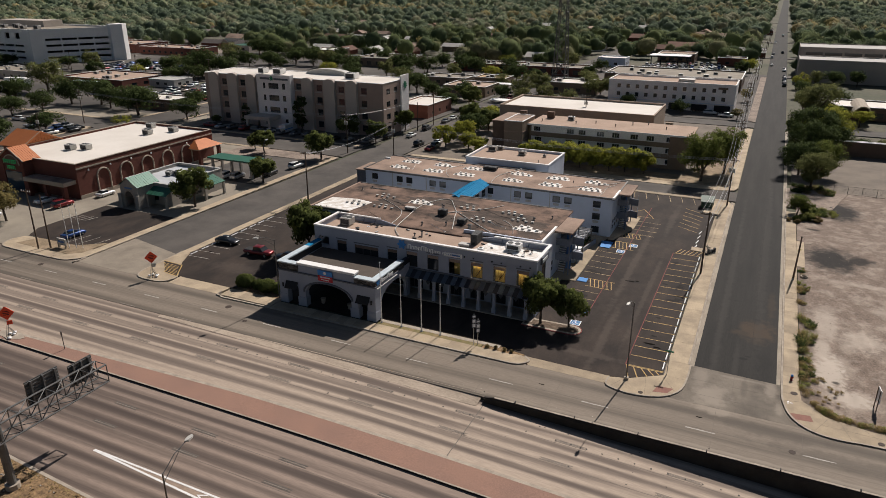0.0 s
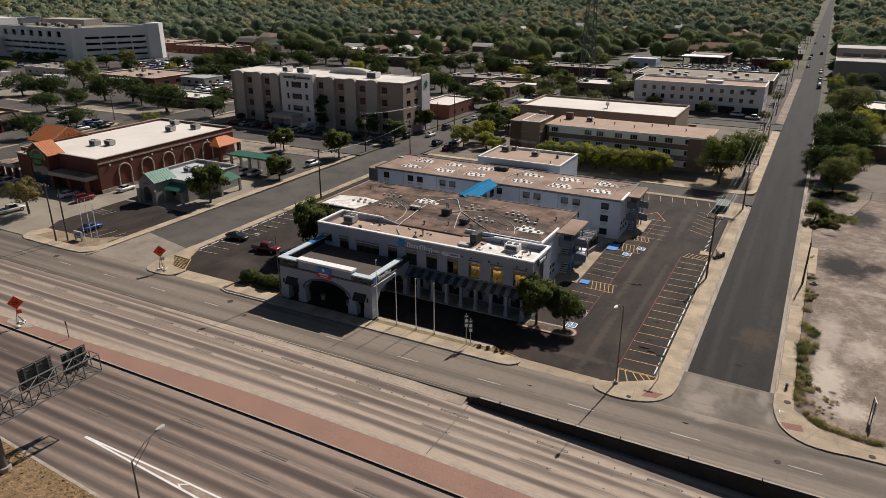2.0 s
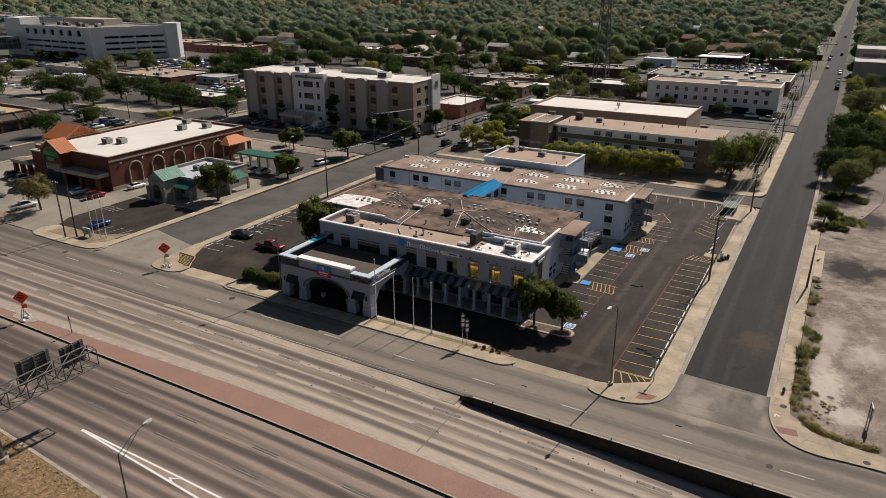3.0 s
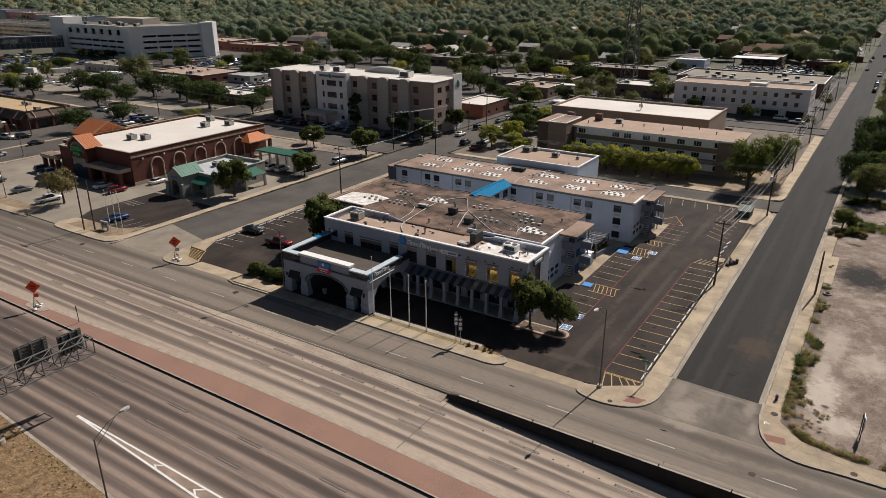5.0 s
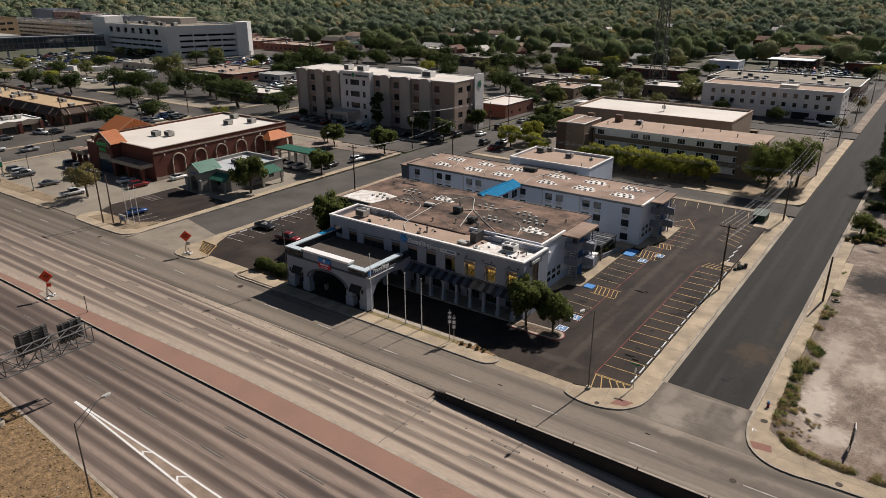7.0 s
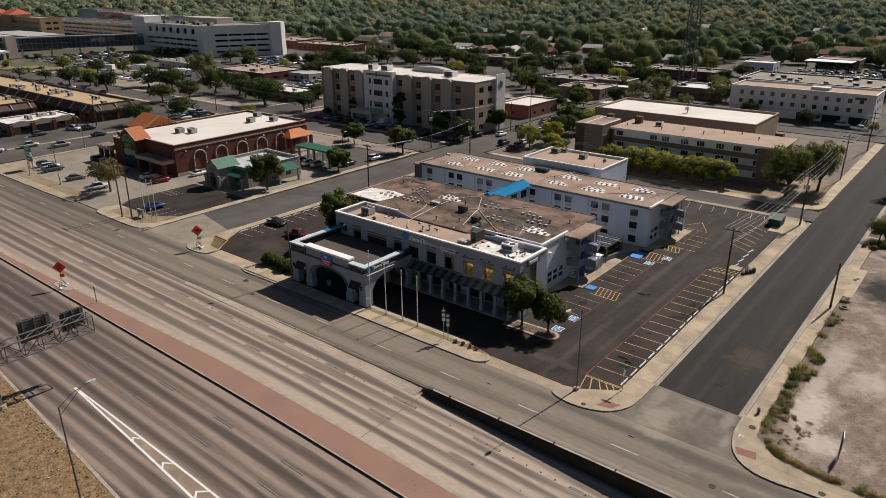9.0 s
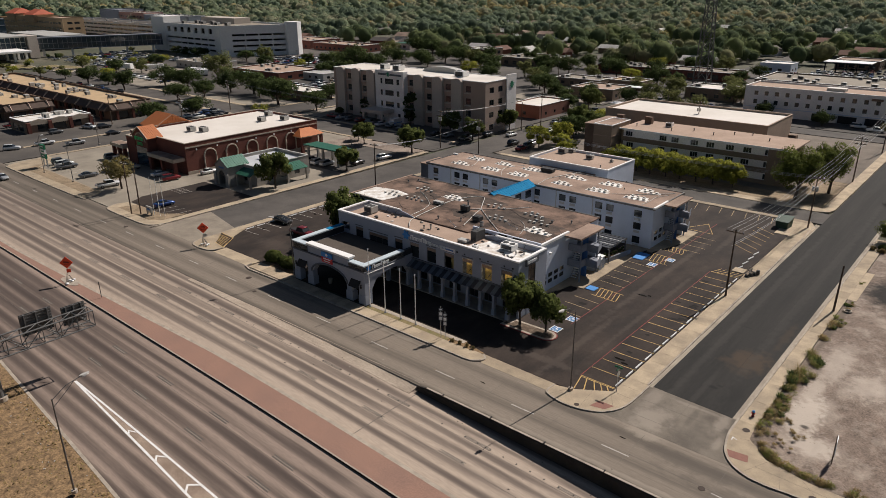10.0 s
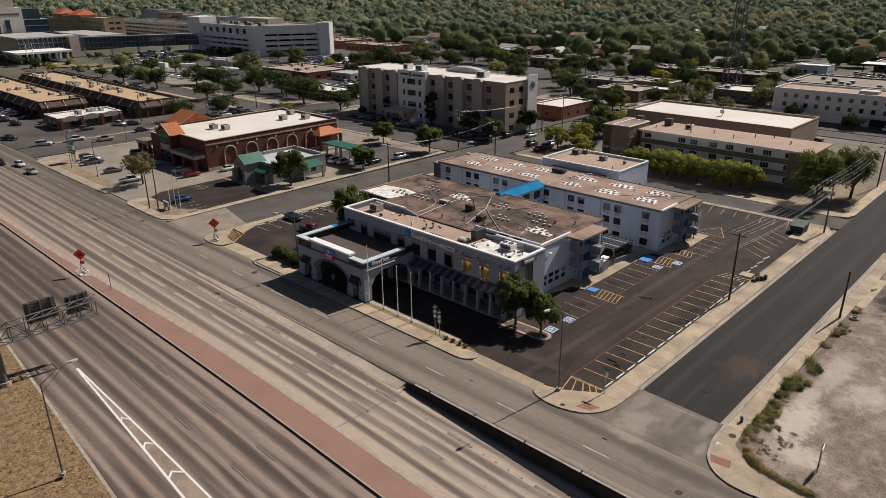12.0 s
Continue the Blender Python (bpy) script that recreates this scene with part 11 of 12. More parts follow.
for z in (6.9, 10.4):
    part("transom", boxes((-507.96, -507.75, 92.6, 124, z, z + 0.25)), M["unit"], mcx)
part("wing_roof", boxes((-562, -504, 90.5, 124.5, 14.0, 14.9)), M["unit"], mcx)
part("stone_pier", boxes((-530, -505.5, 124.6, 131, 0, 14.6)), M["greige"], mcx)
part("porch_roof", boxes((-508, -481, 82, 117, 5.8, 7.0)), M["concrete_wall"], mcx, "pale flat porch roof")
for x in (-486, -500):
    for y in (86, 97, 108, 115):
        part("porch_pier", boxes((x - 0.7, x + 0.7, y - 0.7, y + 0.7, 0, 5.8)), M["concrete_wall"], mcx)
for x, y in ((-478, 88), (-476, 91)):
    fl = thing("flagpole", x, y, 0, "tall white flagpole before the medical centre", "flagpole", "flagpoles of the medical centre")
    part("pole", bars([((x, y, 0), (x, y, 14))], 0.16, 6), M["cap"], fl)
bx, by, bl, bang = -498, 169, 86, math.degrees(math.atan2(77, 36))
bm = bmesh.new()
obox(bm, bx, by, 5.2, 12.2, bl, 6, bang)
part("link_bridge", bm, M["glass_blue"], mcx, "dark glass footbridge")
for z, h in ((12.2, 0.7), (4.8, 0.45), (8.6, 0.25)):
    bm = bmesh.new()
    obox(bm, bx, by, z, z + h, bl + 0.4, 6.4, bang)
    part("bridge_band", bm, M["slate"], mcx)
for k in range(28):
    q = (k - 13.5) / 28 * bl
    bm = bmesh.new()
    obox(bm, bx + q * math.cos(radians(bang)), by + q * math.sin(radians(bang)), 5.2, 12.2, 0.22, 6.25, bang)
    part("bridge_mullion", bm, M["slate"], mcx)
for k in range(5):
    q = (k - 2) * 18
    bm = bmesh.new()
    obox(bm, bx + q * math.cos(radians(bang)), by + q * math.sin(radians(bang)), 0, 5.0, 1.4, 1.4, bang)
    part("bridge_pier", bm, M["concrete_wall"], mcx)
part("back_wing", boxes((-640, -560, 160, 186, 0, 9.5)), M["black"], mcx, "low dark back wing")
part("back_roof", boxes((-641, -559, 159, 187, 9.5, 10.4)), M["unit"], mcx)
bh = block("brown_hospital", -724, -622, 196, 214, 20.5, "tan_light", "roof_clean", "tan brick hospital wing with small red-orange roofs", "hospital", 3, 6, (4.4, 1.8), 0.8, "SE", 6.0, 4.6, cap="tan_light")
block("brown_hospital", -786, -724.5, 200, 222, 17.5, "tan_light", "roof_clean", "lower tan brick hospital wing", "hospital", 3, 6, (4.2, 1.8), 0.8, "SE", 4.5, 4.4, cap="tan_light")
block("tan_annex", -668, -612, 182, 195, 9.0, "tan_light", "white_roof_far", "low tan annex before the hospital wing", "hospital", 1, 7, (4, 2), 0.6, "SE", 3.0)
for x, y in ((-735, 205), (-684, 203)):
    bm = boxes((x - 11, x + 8, y - 9.5, y + 8, 16.0, 22.0))
    part("roof_tower", bm, M["tan_light"], bh)
    bm = bmesh.new()
    hull(bm, [[(x - 12, y - 10.5, 22.0), (x + 9, y - 10.5, 22.0), (x + 9, y + 9, 22.0), (x - 12, y + 9, 22.0)], [(x - 9, y - 1.5, 26.4), (x + 6, y - 1.5, 26.4), (x + 6, y + 0.5, 26.4), (x - 9, y + 0.5, 26.4)]])
    bmesh.ops.recalc_face_normals(bm, faces=bm.faces)
    part("orange_roof", bm, M["corten"], bh, "red-orange hipped roof")
block("far_garage", -800, -600, 268, 300, 12.8, "concrete_wall", "asphalt_far", "pale parking garage beyond the medical centre", "parking garage", 3, 9, (8.4, 1.5), 0.8, "SE", 1.8, 3.7, units=8)
block("far_ward", -806, -760, 312, 340, 21, "slate", "slate", "grey ward behind the far garage", "hospital", 0, para=0.6, cap="slate")
block("far_ward", -762, -706, 312, 334, 19, "brick_pale", "roof_clean", "mauve brick ward behind the far garage", "hospital", 1, 7, (3, 1.8), 0.8, "SE", 14.0, 4.0, units=6)
block("far_ward", -706, -618, 312, 330, 17.5, "slate", "unit", "long grey ward behind the far garage", "hospital", 0, para=0.6, units=10)
# landscaped forecourt of the medical centre
for k, (x, y, rx, ry) in enumerate(((-452, 100, 12, 5), (-440, 112, 9, 4), (-425, 117, 12, 4), (-470, 96, 7, 4), (-412, 108, 10, 3.5))):
    solid("forecourt_island", slab(ragged(x, y, rx + 1.2, ry + 1.2, 70 + k), 0.0, 0.2), M["curb"], "pale kerbed island of the forecourt", "island")
    solid("forecourt_bed", slab(ragged(x, y, rx, ry, 70 + k), 0.0, 0.26), M["turf"], "dry planting bed of the forecourt", "planting bed")
# right of the side street
block("grey_school", 14.0, 90, 317, 338, 10.8, "school_stucco", "pale_gravel", "grey brown institutional block with a pale roof edge", "building", 0, para=0.25, cap="pale_gravel")
block("grey_school", 14.0, 100, 345, 372, 14.5, "school_stucco", "pale_gravel", "taller grey brown institutional block with long windows", "building", 1, 9, (8, 1.5), 0.25, "S", 10.6, cap="school_stucco")
block("yard_wall", 22, 110, 149.5, 151, 4.2, "brown_wall", "brown_wall", "dark brown yard wall behind the fenced lot", "wall", para=0.1)
qh = block("low_school", 24, 80, 214, 232, 4.6, "brown_wall", "white_roof_far", "low brown building with a barrel-vaulted porch", "building", 1, 6, (3, 1.8), 0.4, "SE")
bm = bmesh.new()
rows = []
for k in range(11):
    a = math.pi * k / 10
    rows.append(((34 - 3 * math.cos(a), 205, 2.8 + 3.4 * math.sin(a)), (34 - 3 * math.cos(a), 226, 2.8 + 3.4 * math.sin(a)), (34 - 2.7 * math.cos(a), 226, 2.7 + 3.1 * math.sin(a)), (34 - 2.7 * math.cos(a), 205, 2.7 + 3.1 * math.sin(a))))
hull(bm, rows)
bmesh.ops.recalc_face_normals(bm, faces=bm.faces)
part("vault", bm, M["brick_band"], qh, "tan barrel vault")

# --- lattice mast
mast = thing("lattice_mast", -88, 250, 0, "tall slender steel lattice radio mast", "radio mast")
MH, W0 = 78.0, 2.7


def mast_w(z):
    return W0 * (1 - z / MH) ** 1.3 + 0.55


zs_ = [0, 6, 12, 18, 23.5, 29, 34, 39, 44, 49, 54, 59, 64, 69, 74, 78]
for sx in (-1, 1):
    for sy in (-1, 1):
        part("leg", bars([[(-88 + sx * mast_w(z), 250 + sy * mast_w(z), z) for z in zs_]], 0.22, 6), M["darksteel"], mast)
braces = []
for a, b in zip(zs_, zs_[1:]):
    wa, wb = mast_w(a), mast_w(b)
    braces += [((-88 - wa, 250 - wa, a), (-88 + wb, 250 - wb, b)), ((-88 + wa, 250 - wa, a), (-88 - wb, 250 - wb, b)), ((-88 + wa, 250 - wa, a), (-88 + wb, 250 + wb, b)), ((-88 + wa, 250 + wa, a), (-88 + wb, 250 - wb, b)), ((-88 - wa, 250 + wa, a), (-88 + wb, 250 + wb, b)), ((-88 - wa, 250 + wa, a), (-88 - wb, 250 - wb, b)), ((-88 - wb, 250 - wb, b), (-88 + wb, 250 - wb, b)), ((-88 + wb, 250 - wb, b), (-88 + wb, 250 + wb, b))]
tagged(part("bracing", bars(braces, 0.13, 4), M["darksteel"], mast), kind="stuff")


# --- houses among the trees
def house(x, y, lx, ly, h, deg, roofmat, wallmat):
    b = new("house")
    b.matrix_basis = pose(x, y, 0, 0, 0, deg)
    tagged(b, "small gabled house under %s shingles among the trees" % ("brown" if "red" in roofmat else "grey"), "house", "houses among the trees")
    bm = boxes((-lx / 2, lx / 2, -ly / 2, ly / 2, 0, h))
    o = new("wall", mesh_of("wall", bm, M[wallmat]))
    o.parent = b
    bm = bmesh.new()
    e = 0.6
    hull(bm, [[(sx * (lx / 2 + e), -ly / 2 - e, h - 0.1), (sx * (lx / 2 + e), ly / 2 + e, h - 0.1), (sx * (lx / 2 + e), 0.1, h + ly * 0.26), (sx * (lx / 2 + e), -0.1, h + ly * 0.26)] for sx in (-1, 1)])
    bmesh.ops.recalc_face_normals(bm, faces=bm.faces)
    o = new("roof", mesh_of("roof", bm, M[roofmat]))
    o.parent = b


HOUSES = []
for row in range(9):
    y = 345 + row * 46
    x = -560 + rng.uniform(0, 20)
    while x < 60 + 0.12 * y:
        x += rng.uniform(19, 32)
        if -6 < x < 22 or (y < 400 and -110 < x < -10):
            continue
        yy = y + rng.uniform(-6, 6)
        HOUSES.append((x, yy))
        if rng.random() < 0.85:
            house(x, yy, rng.uniform(12, 19), rng.uniform(8, 11), rng.uniform(2.9, 3.6), rng.choice((0, 90, 0)), rng.choice(("shingle", "pale_gravel", "shingle_red", "roof")), rng.choice(("tan_wall", "white_wall", "brick", "greige")))

house(-52, 440, 27, 18, 3.2, 0, "shingle_red", "brown_wall")
HOUSES.append((-52, 440))
house(-282, 388, 16, 14, 3.0, 0, "green_metal", "greige")
HOUSES.append((-282, 388))

# ---------- trees of the middle distance ----------
for x, y, k, s in ((-109.4, 34.0, "oak1", 1.45), (-138.6, 9.6, "dry0", 1.35), (-108.6, 56.8, "oak0", 1.15), (-128.5, 82.0, "oak3", 1.1), (-108.8, 82.6, "oak2", 1.4), (-134, 84.6, "oak1", 0.8),
                   (-116.4, 109.2, "oak3", 1.35), (-106.4, 128.6, "oak1", 1.2), (-109.6, 124.8, "oak2", 1.1), (-105.4, 107.3, "oak0", 1.15), (-136.6, 111.6, "pin", 1.5), (-160.0, 112.0, "pin", 1.1), (-172.6, 110.5, "oak1", 0.6),
                   (-52.4, 105.0, "elm0", 1.0), (-48.2, 104.4, "elm1", 1.05), (-44.2, 104.0, "elm2", 1.1), (-40.0, 104.2, "elm2", 1.1), (-36.2, 104.0, "elm0", 1.1), (-32.0, 104.0, "elm0", 1.1), (-28.0, 104.6, "elm1", 1.1), (-23.2, 104.8, "elm2", 0.95), (-56.4, 105.6, "elm2", 0.85),
                   (-8.9, 103.8, "green0", 1.95), (-4.2, 113.8, "green0", 1.75), (-11.0, 116.5, "elm1", 1.2), (-83.6, 112.0, "elm0", 1.15), (-81.0, 120.6, "elm2", 1.2), (-76.0, 112.0, "elm1", 1.0), (-71.0, 107.5, "elm2", 0.9), (-83.0, 131, "oak3", 1.5), (-80.6, 140, "oak1", 1.4), (-84, 148, "elm2", 1.3), (-90, 146, "oak0", 1.3),
                   (16.0, 108.4, "olive0", 1.5), (13.6, 121, "oak1", 1.6), (19.0, 122, "green0", 1.6), (16.5, 138, "oak2", 2.0), (16.5, 151, "oak0", 2.3), (21, 160, "elm1", 2.2), (22.5, 152, "oak3", 1.5), (14.0, 168, "oak1", 1.3),
                   (19.0, 203, "olive2", 2.5), (15.6, 222, "olive0", 1.4), (25, 196, "oak0", 1.4), (33, 199, "elm2", 1.2), (28, 238, "oak2", 1.4), (16, 262, "oak1", 1.3), (15.5, 290, "elm0", 1.2), (30, 305, "oak3", 1.6), (40, 308, "oak0", 1.5), (22, 303, "olive1", 1.2),
                   (-26.5, 201, "oak2", 1.1), (-47, 204, "oak1", 1.15), (-58.5, 232, "olive1", 1.5), (-66, 228, "olive2", 1.4), (-78, 196, "olive0", 1.4), (-70, 198, "olive2", 1.2), (-88, 194, "olive1", 1.3), (-98, 199, "oak3", 1.3),
                   (-5.2, 240, "dry0", 0.9), (-6.0, 196, "dry0", 0.8), (-12, 333, "oak1", 1.4), (-9, 350, "elm1", 1.4), (-104, 178, "oak0", 1.4), (-114, 196, "oak2", 1.4), (-104, 262, "oak1", 1.3), (-76, 262, "oak3", 1.2), (-112, 236, "olive1", 1.2)):
    near = {"pin": "pine0", "oak": "oaknear%d" % (int(abs(x)) % 2), "elm": "elmnear%d" % (int(abs(x)) % 2), "oli": "olivenear0", "dry": "dry0", "gre": "greenbig0"}[k[:3]] if y < 180 else k
    near = {"oak": "oakbig0", "elm": "elmbig0", "oli": "olivebig0", "gre": "greenbig0"}[k[:3]] if s > 1.45 and y < 240 and k[:3] in ("oak", "elm", "oli", "gre") else near
    tree(x, y, near, s, s * rng.uniform(0.9, 1.12))
for x, y in ((24, 153), (30, 153.5), (36, 152.8), (43, 153.4), (50, 153), (57, 153.6), (64, 153)):
    tree(x, y, rng.choice(("oak0", "oak1", "olive1")), rng.uniform(0.8, 1.1))
for x, y, r, k in ((-213.0, 57.8, 5.6, "oak"), (-215.2, 75.7, 5.8, "oak"), (-253.5, 90.5, 6.2, "oak"), (-302.3, 111.4, 7.5, "oak"), (-281.6, 111.7, 7.4, "oak"), (-252.9, 102.5, 6.0, "oak"), (-297.0, 137.9, 10.0, "olive"),
                   (-257.0, 118.8, 7.4, "oak"), (-244.0, 122.3, 8.0, "oak"), (-234.0, 118.3, 6.0, "oak"), (-211.3, 111.4, 9.0, "oak"), (-187.7, 112.2, 5.8, "oak"), (-270.0, 192.6, 6.5, "oak"), (-269.2, 206.8, 10.0, "oak"), (-258, 214, 8.0, "oak"), (-282, 216, 8.0, "oak"),
                   (-365.5, 202.1, 6.3, "oak"), (-350.9, 206.4, 6.8, "olive"), (-415.6, 203.1, 4.8, "oak"), (-310.9, 201.9, 4.0, "elm"), (-387.9, 152.7, 5.8, "oak"), (-392.0, 158.7, 5.5, "elm"), (-411.7, 194.9, 5.5, "oak"), (-427.0, 197.0, 4.5, "oak"), (-440.0, 196.0, 4.5, "olive"),
                   (-340.2, 90.5, 6.5, "oak"), (-303.6, 91.4, 6.8, "oak"), (-349.8, 104.3, 4.6, "elm"), (-330, 96, 5.0, "oak"), (-371, 92, 4.2, "oak"), (-394, 88, 4.0, "olive"), (-455, 84, 4.6, "oak"), (-474, 80, 5.0, "oak"), (-440, 80, 4.0, "oak"), (-420, 83, 3.6, "elm"), (-489, 77, 4.8, "oak"), (-410, 118, 5.0, "olive"), (-432, 128, 4.4, "elm"), (-376, 122, 5.4, "oak"), (-362, 130, 4.6, "olive"),
                   (-327.7, 295.2, 6.4, "olive"), (-313.0, 307.1, 8.5, "oak"), (-295.5, 303.5, 8.2, "oak"), (-245.7, 273.6, 7.3, "oak"), (-205.1, 249.1, 8.2, "oak"), (-258.5, 273.7, 7.5, "oak"), (-222, 262, 7.0, "oak"), (-232, 268, 6.5, "olive"), (-274, 268, 6.5, "oak"), (-292, 262, 6.5, "oak"), (-306, 270, 6.0, "olive"), (-212, 240, 5.5, "elm"), (-196, 238, 6.0, "oak"), (-188, 226, 5.5, "oak"),
                   (-169.4, 243.1, 6.2, "oak"), (-168.9, 271.6, 7.5, "oak"), (-173.4, 300.2, 6.2, "oak"), (-141.2, 273.1, 7.3, "oak"), (-113.2, 260.0, 6.7, "oak"), (-140.6, 204.0, 6.7, "oak"), (-89.1, 225.0, 5.4, "olive"), (-94.4, 213.9, 5.2, "olive"), (-64.7, 233.4, 4.7, "olive"), (-111.0, 174.2, 4.7, "oak"), (-105.6, 187.2, 3.7, "dry"), (-118, 182, 5.0, "oak"), (-126, 190, 5.5, "oak"), (-150, 214, 5.5, "oak"), (-158, 222, 5.5, "olive"), (-148, 260, 5.0, "olive"), (-128, 262, 5.0, "elm"), (-178, 262, 6.0, "oak"), (-184, 278, 6.5, "oak"), (-160, 313, 6.0, "oak"), (-140, 316, 6.0, "elm"), (-118, 314, 6.0, "oak"), (-100, 316, 6.5, "olive"), (-84, 318, 5.0, "oak"), (-82, 282, 5.0, "oak"), (-76, 254, 5.0, "olive"), (-100, 244, 5.0, "olive"), (-72, 246, 5.0, "olive"),
                   (-205.7, 135.3, 5, "oak"), (-269.5, 183.9, 5.5, "oak"), (-297.9, 212.5, 6.5, "oak"), (-290, 227.6, 6, "olive"), (-278.9, 256, 6.5, "oak"), (-268, 262, 6, "oak"), (-284, 309, 6, "oak"), (-331.3, 192.5, 5.5, "oak"), (-235.6, 275.2, 6, "olive"), (-228.3, 309.9, 6.5, "oak"), (-232, 131, 5.2, "oak"), (-224, 118, 5.4, "oak"), (-262, 196, 5.6, "oak"), (-306, 226, 6, "olive"), (-252, 250, 5.5, "oak"), (-318, 214, 5.5, "oak"), (-244, 300, 6, "oak"), (-262, 296, 6.5, "oak"), (-180, 246, 5.5, "olive"), (-156, 290, 6, "oak"), (-128, 290, 6, "oak"), (-196, 284, 6, "oak"), (-212, 300, 6, "oak")):
    key = k + ("0" if k == "dry" else str(int(abs(x + y)) % (4 if k == "oak" else 3)))
    s = r / 3.3
    tree(x, y, key, s, s * rng.uniform(0.76, 0.95))
for x, y in ((-205.5, 96.5), (-202.0, 97.4)):
    bush(x, y, 2.6, 3.2, "leaf_light", "yellowing shrub on the street corner", "", 1500)
for k in range(46):
    x, y = rng.uniform(-500, -400), rng.uniform(86, 196)
    if not (-460 > x and y < 130) and not any(abs(x - a) < 7 for a in (-430, -470)):
        s = rng.uniform(0.45, 0.8)
        tree(x, y, rng.choice(("oak0", "olive1", "elm0", "elm2", "olive2")), s, s)

# ---------- woods to the horizon ----------


def woods(name, r0, r1, spacing, quads, size, label, seed, sub=2):
    g = np.random.default_rng(seed)
    a0, a1 = radians(-11), radians(80)
    area = 0.5 * (a1 - a0) * (r1 ** 2 - r0 ** 2)
    n = int(area / spacing)
    r = np.sqrt(g.uniform(r0 ** 2, r1 ** 2, n))
    a = g.uniform(a0, a1, n)
    x, y = 4 - r * np.sin(a), -76 + r * np.cos(a)
    ok = (y > 334) | ((x < -445) & (y > 300)) | ((x < -105) & (y > 318) & (x > -445))
    ok &= ~((x > -9.0 - 0.004 * y) & (x < 13.5))
    for yy in (330, 430, 560, 700, 860):
        ok &= ~((np.abs(y - yy - 4.5) < 7) & (x > -700))
    ok &= ~((x > -107) & (x < -90) & (y < 600)) & ~((x > -209) & (x < -189) & (y < 600))
    ok &= ~((x > -100) & (x < -8) & (y < 380)) & ~((x > -70) & (x < -36) & (y < 405))
    ok &= ~((x > -285) & (x < -225) & (y < 342) & (y > 300)) & ~((x > -356) & (x < -332) & (y > 310) & (y < 342)) & ~((x > -226) & (x < -190) & (y < 315))
    ok &= ~((x + 0.55 * y > -215) & (x + 0.55 * y < -165) & (y < 400) & (x < -332))
    for hx, hy in HOUSES:
        ok &= ~((np.abs(x - hx) < 9.5) & (y - hy < 6) & (y - hy > -13))
    clear = np.array([noise.noise((float(p) * 0.011, float(q) * 0.011, 3.0)) for p, q in zip(x, y)])
    ok &= clear > -0.42
    x, y = x[ok], y[ok]
    n = len(x)
    rad = (3.3 + 5.2 * g.uniform(0, 1, n) ** 1.5) * (1.0 if size < 1.2 else 1.35)
    hgt = rad ** 0.85 * g.uniform(0.85, 1.5, n)
    tone = np.array([noise.noise((float(p) * 0.006, float(q) * 0.006, 8.0)) for p, q in zip(x, y)]) + g.normal(size=n) * 0.36
    band = np.digitize(tone, (-0.15, 0.3, 0.72))
    ball = bmesh.new()
    bmesh.ops.create_icosphere(ball, subdivisions=sub, radius=1.0)
    bv = np.array([v.co[:] for v in ball.verts])
    bf = np.array([[v.index for v in f.verts] for f in ball.faces])
    ball.free()
    obs = []
    # outer rings take the leaf colours with haze mixed in
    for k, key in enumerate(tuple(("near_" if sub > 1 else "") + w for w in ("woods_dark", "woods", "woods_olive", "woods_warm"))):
        pick = band == k
        px, py, pr, ph = x[pick], y[pick], rad[pick], hgt[pick]
        m = len(px)
        scale3 = np.stack([pr, pr, ph], 1)[:, None, :]
        foot = np.stack([px, py, ph * 0.8 + 1.4], 1)[:, None, :]
        lob = g.normal(size=(m, 11, 3))
        lob /= np.linalg.norm(lob, axis=2)[:, :, None]

        def swell(d):
            """Rounded lobes of a crown in the directions d."""
            return 0.6 + 0.47 * np.max(np.exp(-5.0 * (1 - np.einsum("nkc,njc->nkj", d, lob))), axis=2)
        d0 = np.broadcast_to(bv, (m,) + bv.shape)
        core = d0 * swell(d0)[:, :, None] * scale3 * (0.84 if sub > 1 else 0.95) + foot
        core[:, :, 2] = np.maximum(core[:, :, 2], 0.6)
        d = g.normal(size=(m, quads, 3))
        d /= np.linalg.norm(d, axis=2)[:, :, None]
        d[:, :, 2] = np.where(d[:, :, 2] < -0.2, -d[:, :, 2], d[:, :, 2])
        c = d * swell(d)[:, :, None] * scale3 * g.uniform(0.8, 1.08, (m, quads))[:, :, None] + foot
        c, d = c.reshape(-1, 3), d.reshape(-1, 3)
        leaves = leaf_quads(c, d, np.full(len(c), size) * np.repeat(pr / 4, quads), 0.38 if sub > 1 else 0.2)
        leaves = leaves.reshape(-1, 4, 3)[:, (0, 2, 3)].reshape(-1, 3)
        nv, nt = m * len(bv), m * len(bf)
        me = bpy.data.meshes.new(name)
        verts = np.concatenate([core.reshape(-1, 3), leaves])
        me.vertices.add(len(verts))
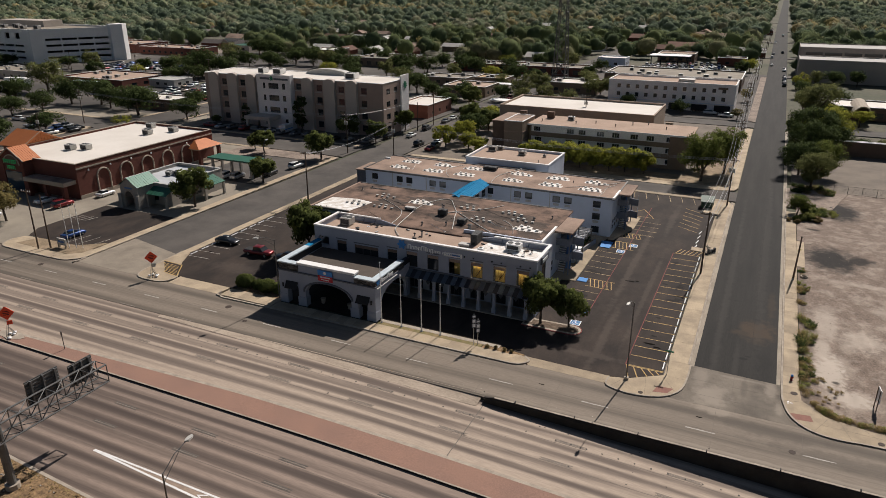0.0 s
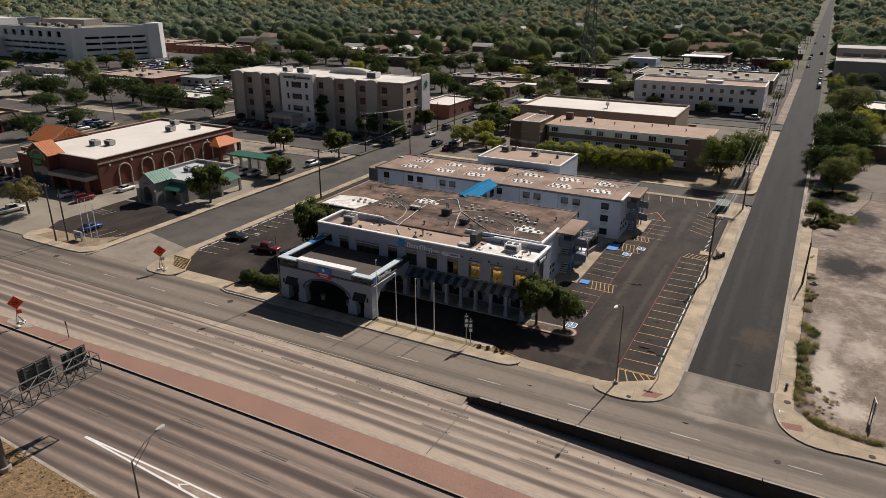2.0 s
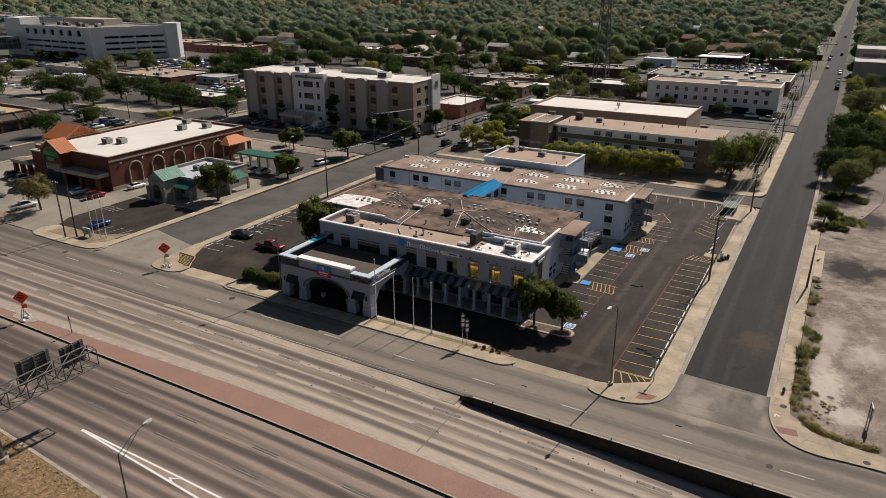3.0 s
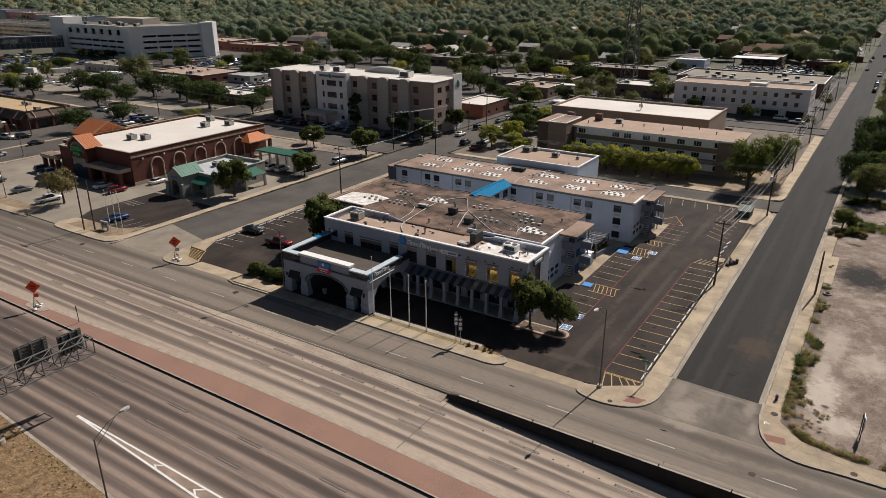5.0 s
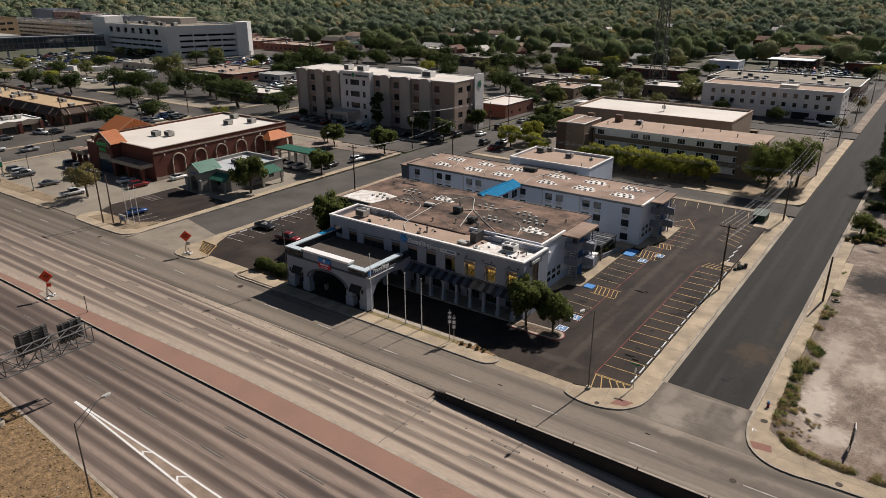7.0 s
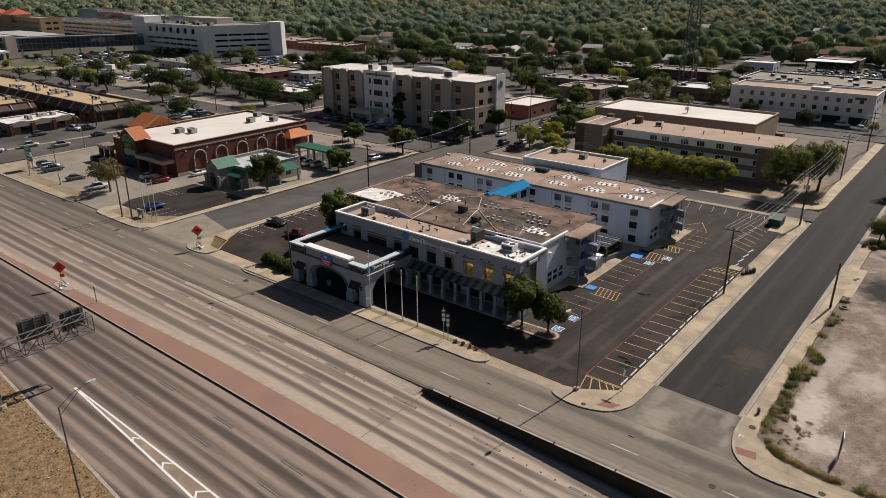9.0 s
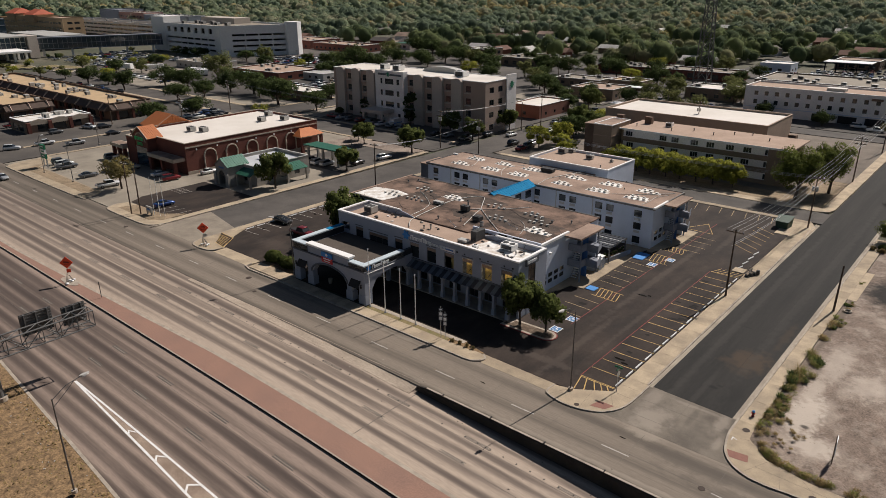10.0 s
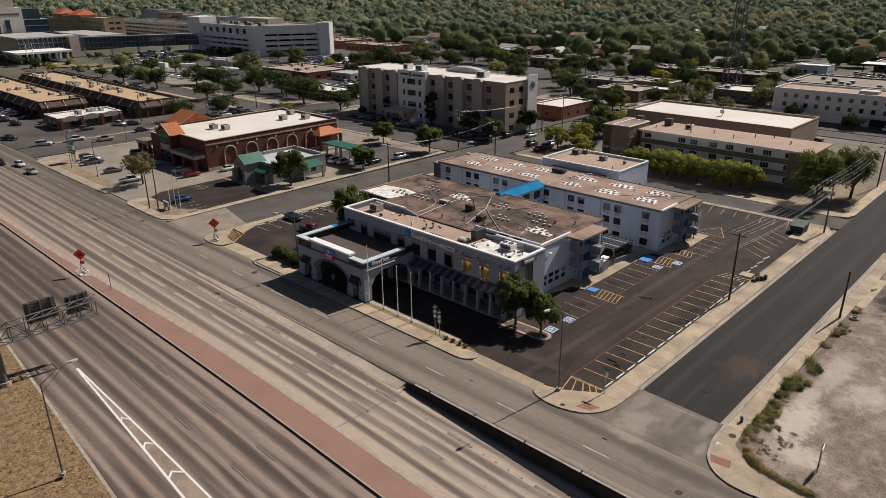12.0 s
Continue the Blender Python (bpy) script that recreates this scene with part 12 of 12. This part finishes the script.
        me.vertices.foreach_set("co", verts.astype(np.float32).ravel())
        tris = (bf[None] + (np.arange(m) * len(bv))[:, None, None]).reshape(-1)
        nq = len(leaves) // 3
        me.loops.add(len(tris) + 3 * nq)
        me.loops.foreach_set("vertex_index", np.concatenate([tris, nv + np.arange(3 * nq)]).astype(np.int32))
        me.polygons.add(nt + nq)
        me.polygons.foreach_set("loop_start", np.concatenate([np.arange(nt) * 3, 3 * nt + np.arange(nq) * 3]).astype(np.int32))
        me.polygons.foreach_set("loop_total", np.concatenate([np.full(nt, 3), np.full(nq, 3)]).astype(np.int32))
        me.update(calc_edges=True)
        me.polygons.foreach_set("use_smooth", np.ones(nt + nq, dtype=bool))
        soft = d + np.array([0, 0, 0.15]) + 0.15 * g.normal(size=d.shape)
        soft = np.concatenate([d0.reshape(-1, 3), np.repeat(soft / np.linalg.norm(soft, axis=1)[:, None], 3, axis=0)])
        me.normals_split_custom_set_from_vertices(soft.tolist())
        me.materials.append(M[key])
        tagged(new(name, me), label if k < 3 else "yellowing trees scattered through the town woods", "trees", "", "stuff")


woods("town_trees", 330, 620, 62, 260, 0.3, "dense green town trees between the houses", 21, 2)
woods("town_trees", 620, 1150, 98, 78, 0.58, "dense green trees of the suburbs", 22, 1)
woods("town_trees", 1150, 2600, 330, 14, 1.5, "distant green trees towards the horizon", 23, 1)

# ---------- sidewalk slabs ----------
slab_cache = {}
for w, x0, x1, y0, y1, nx, ny, z, gap in SLABS:
    dx, dy = (x1 - x0) / nx, (y1 - y0) / ny
    key = (round(dx, 3), round(dy, 3), z)
    if key not in slab_cache:
        bm = boxes((-dx / 2 + gap / 2, dx / 2 - gap / 2, -dy / 2 + gap / 2, dy / 2 - gap / 2, -0.05, 0.0))
        slab_cache[key] = mesh_of("slab", bm, M["walk"])
    for i in range(nx):
        for j in range(ny):
            put("slab", slab_cache[key], w, pose(x0 + dx * (i + 0.5), y0 + dy * (j + 0.5), z + 0.006 * rng.random(), 0.25 * (rng.random() - 0.5), 0.25 * (rng.random() - 0.5), 0))
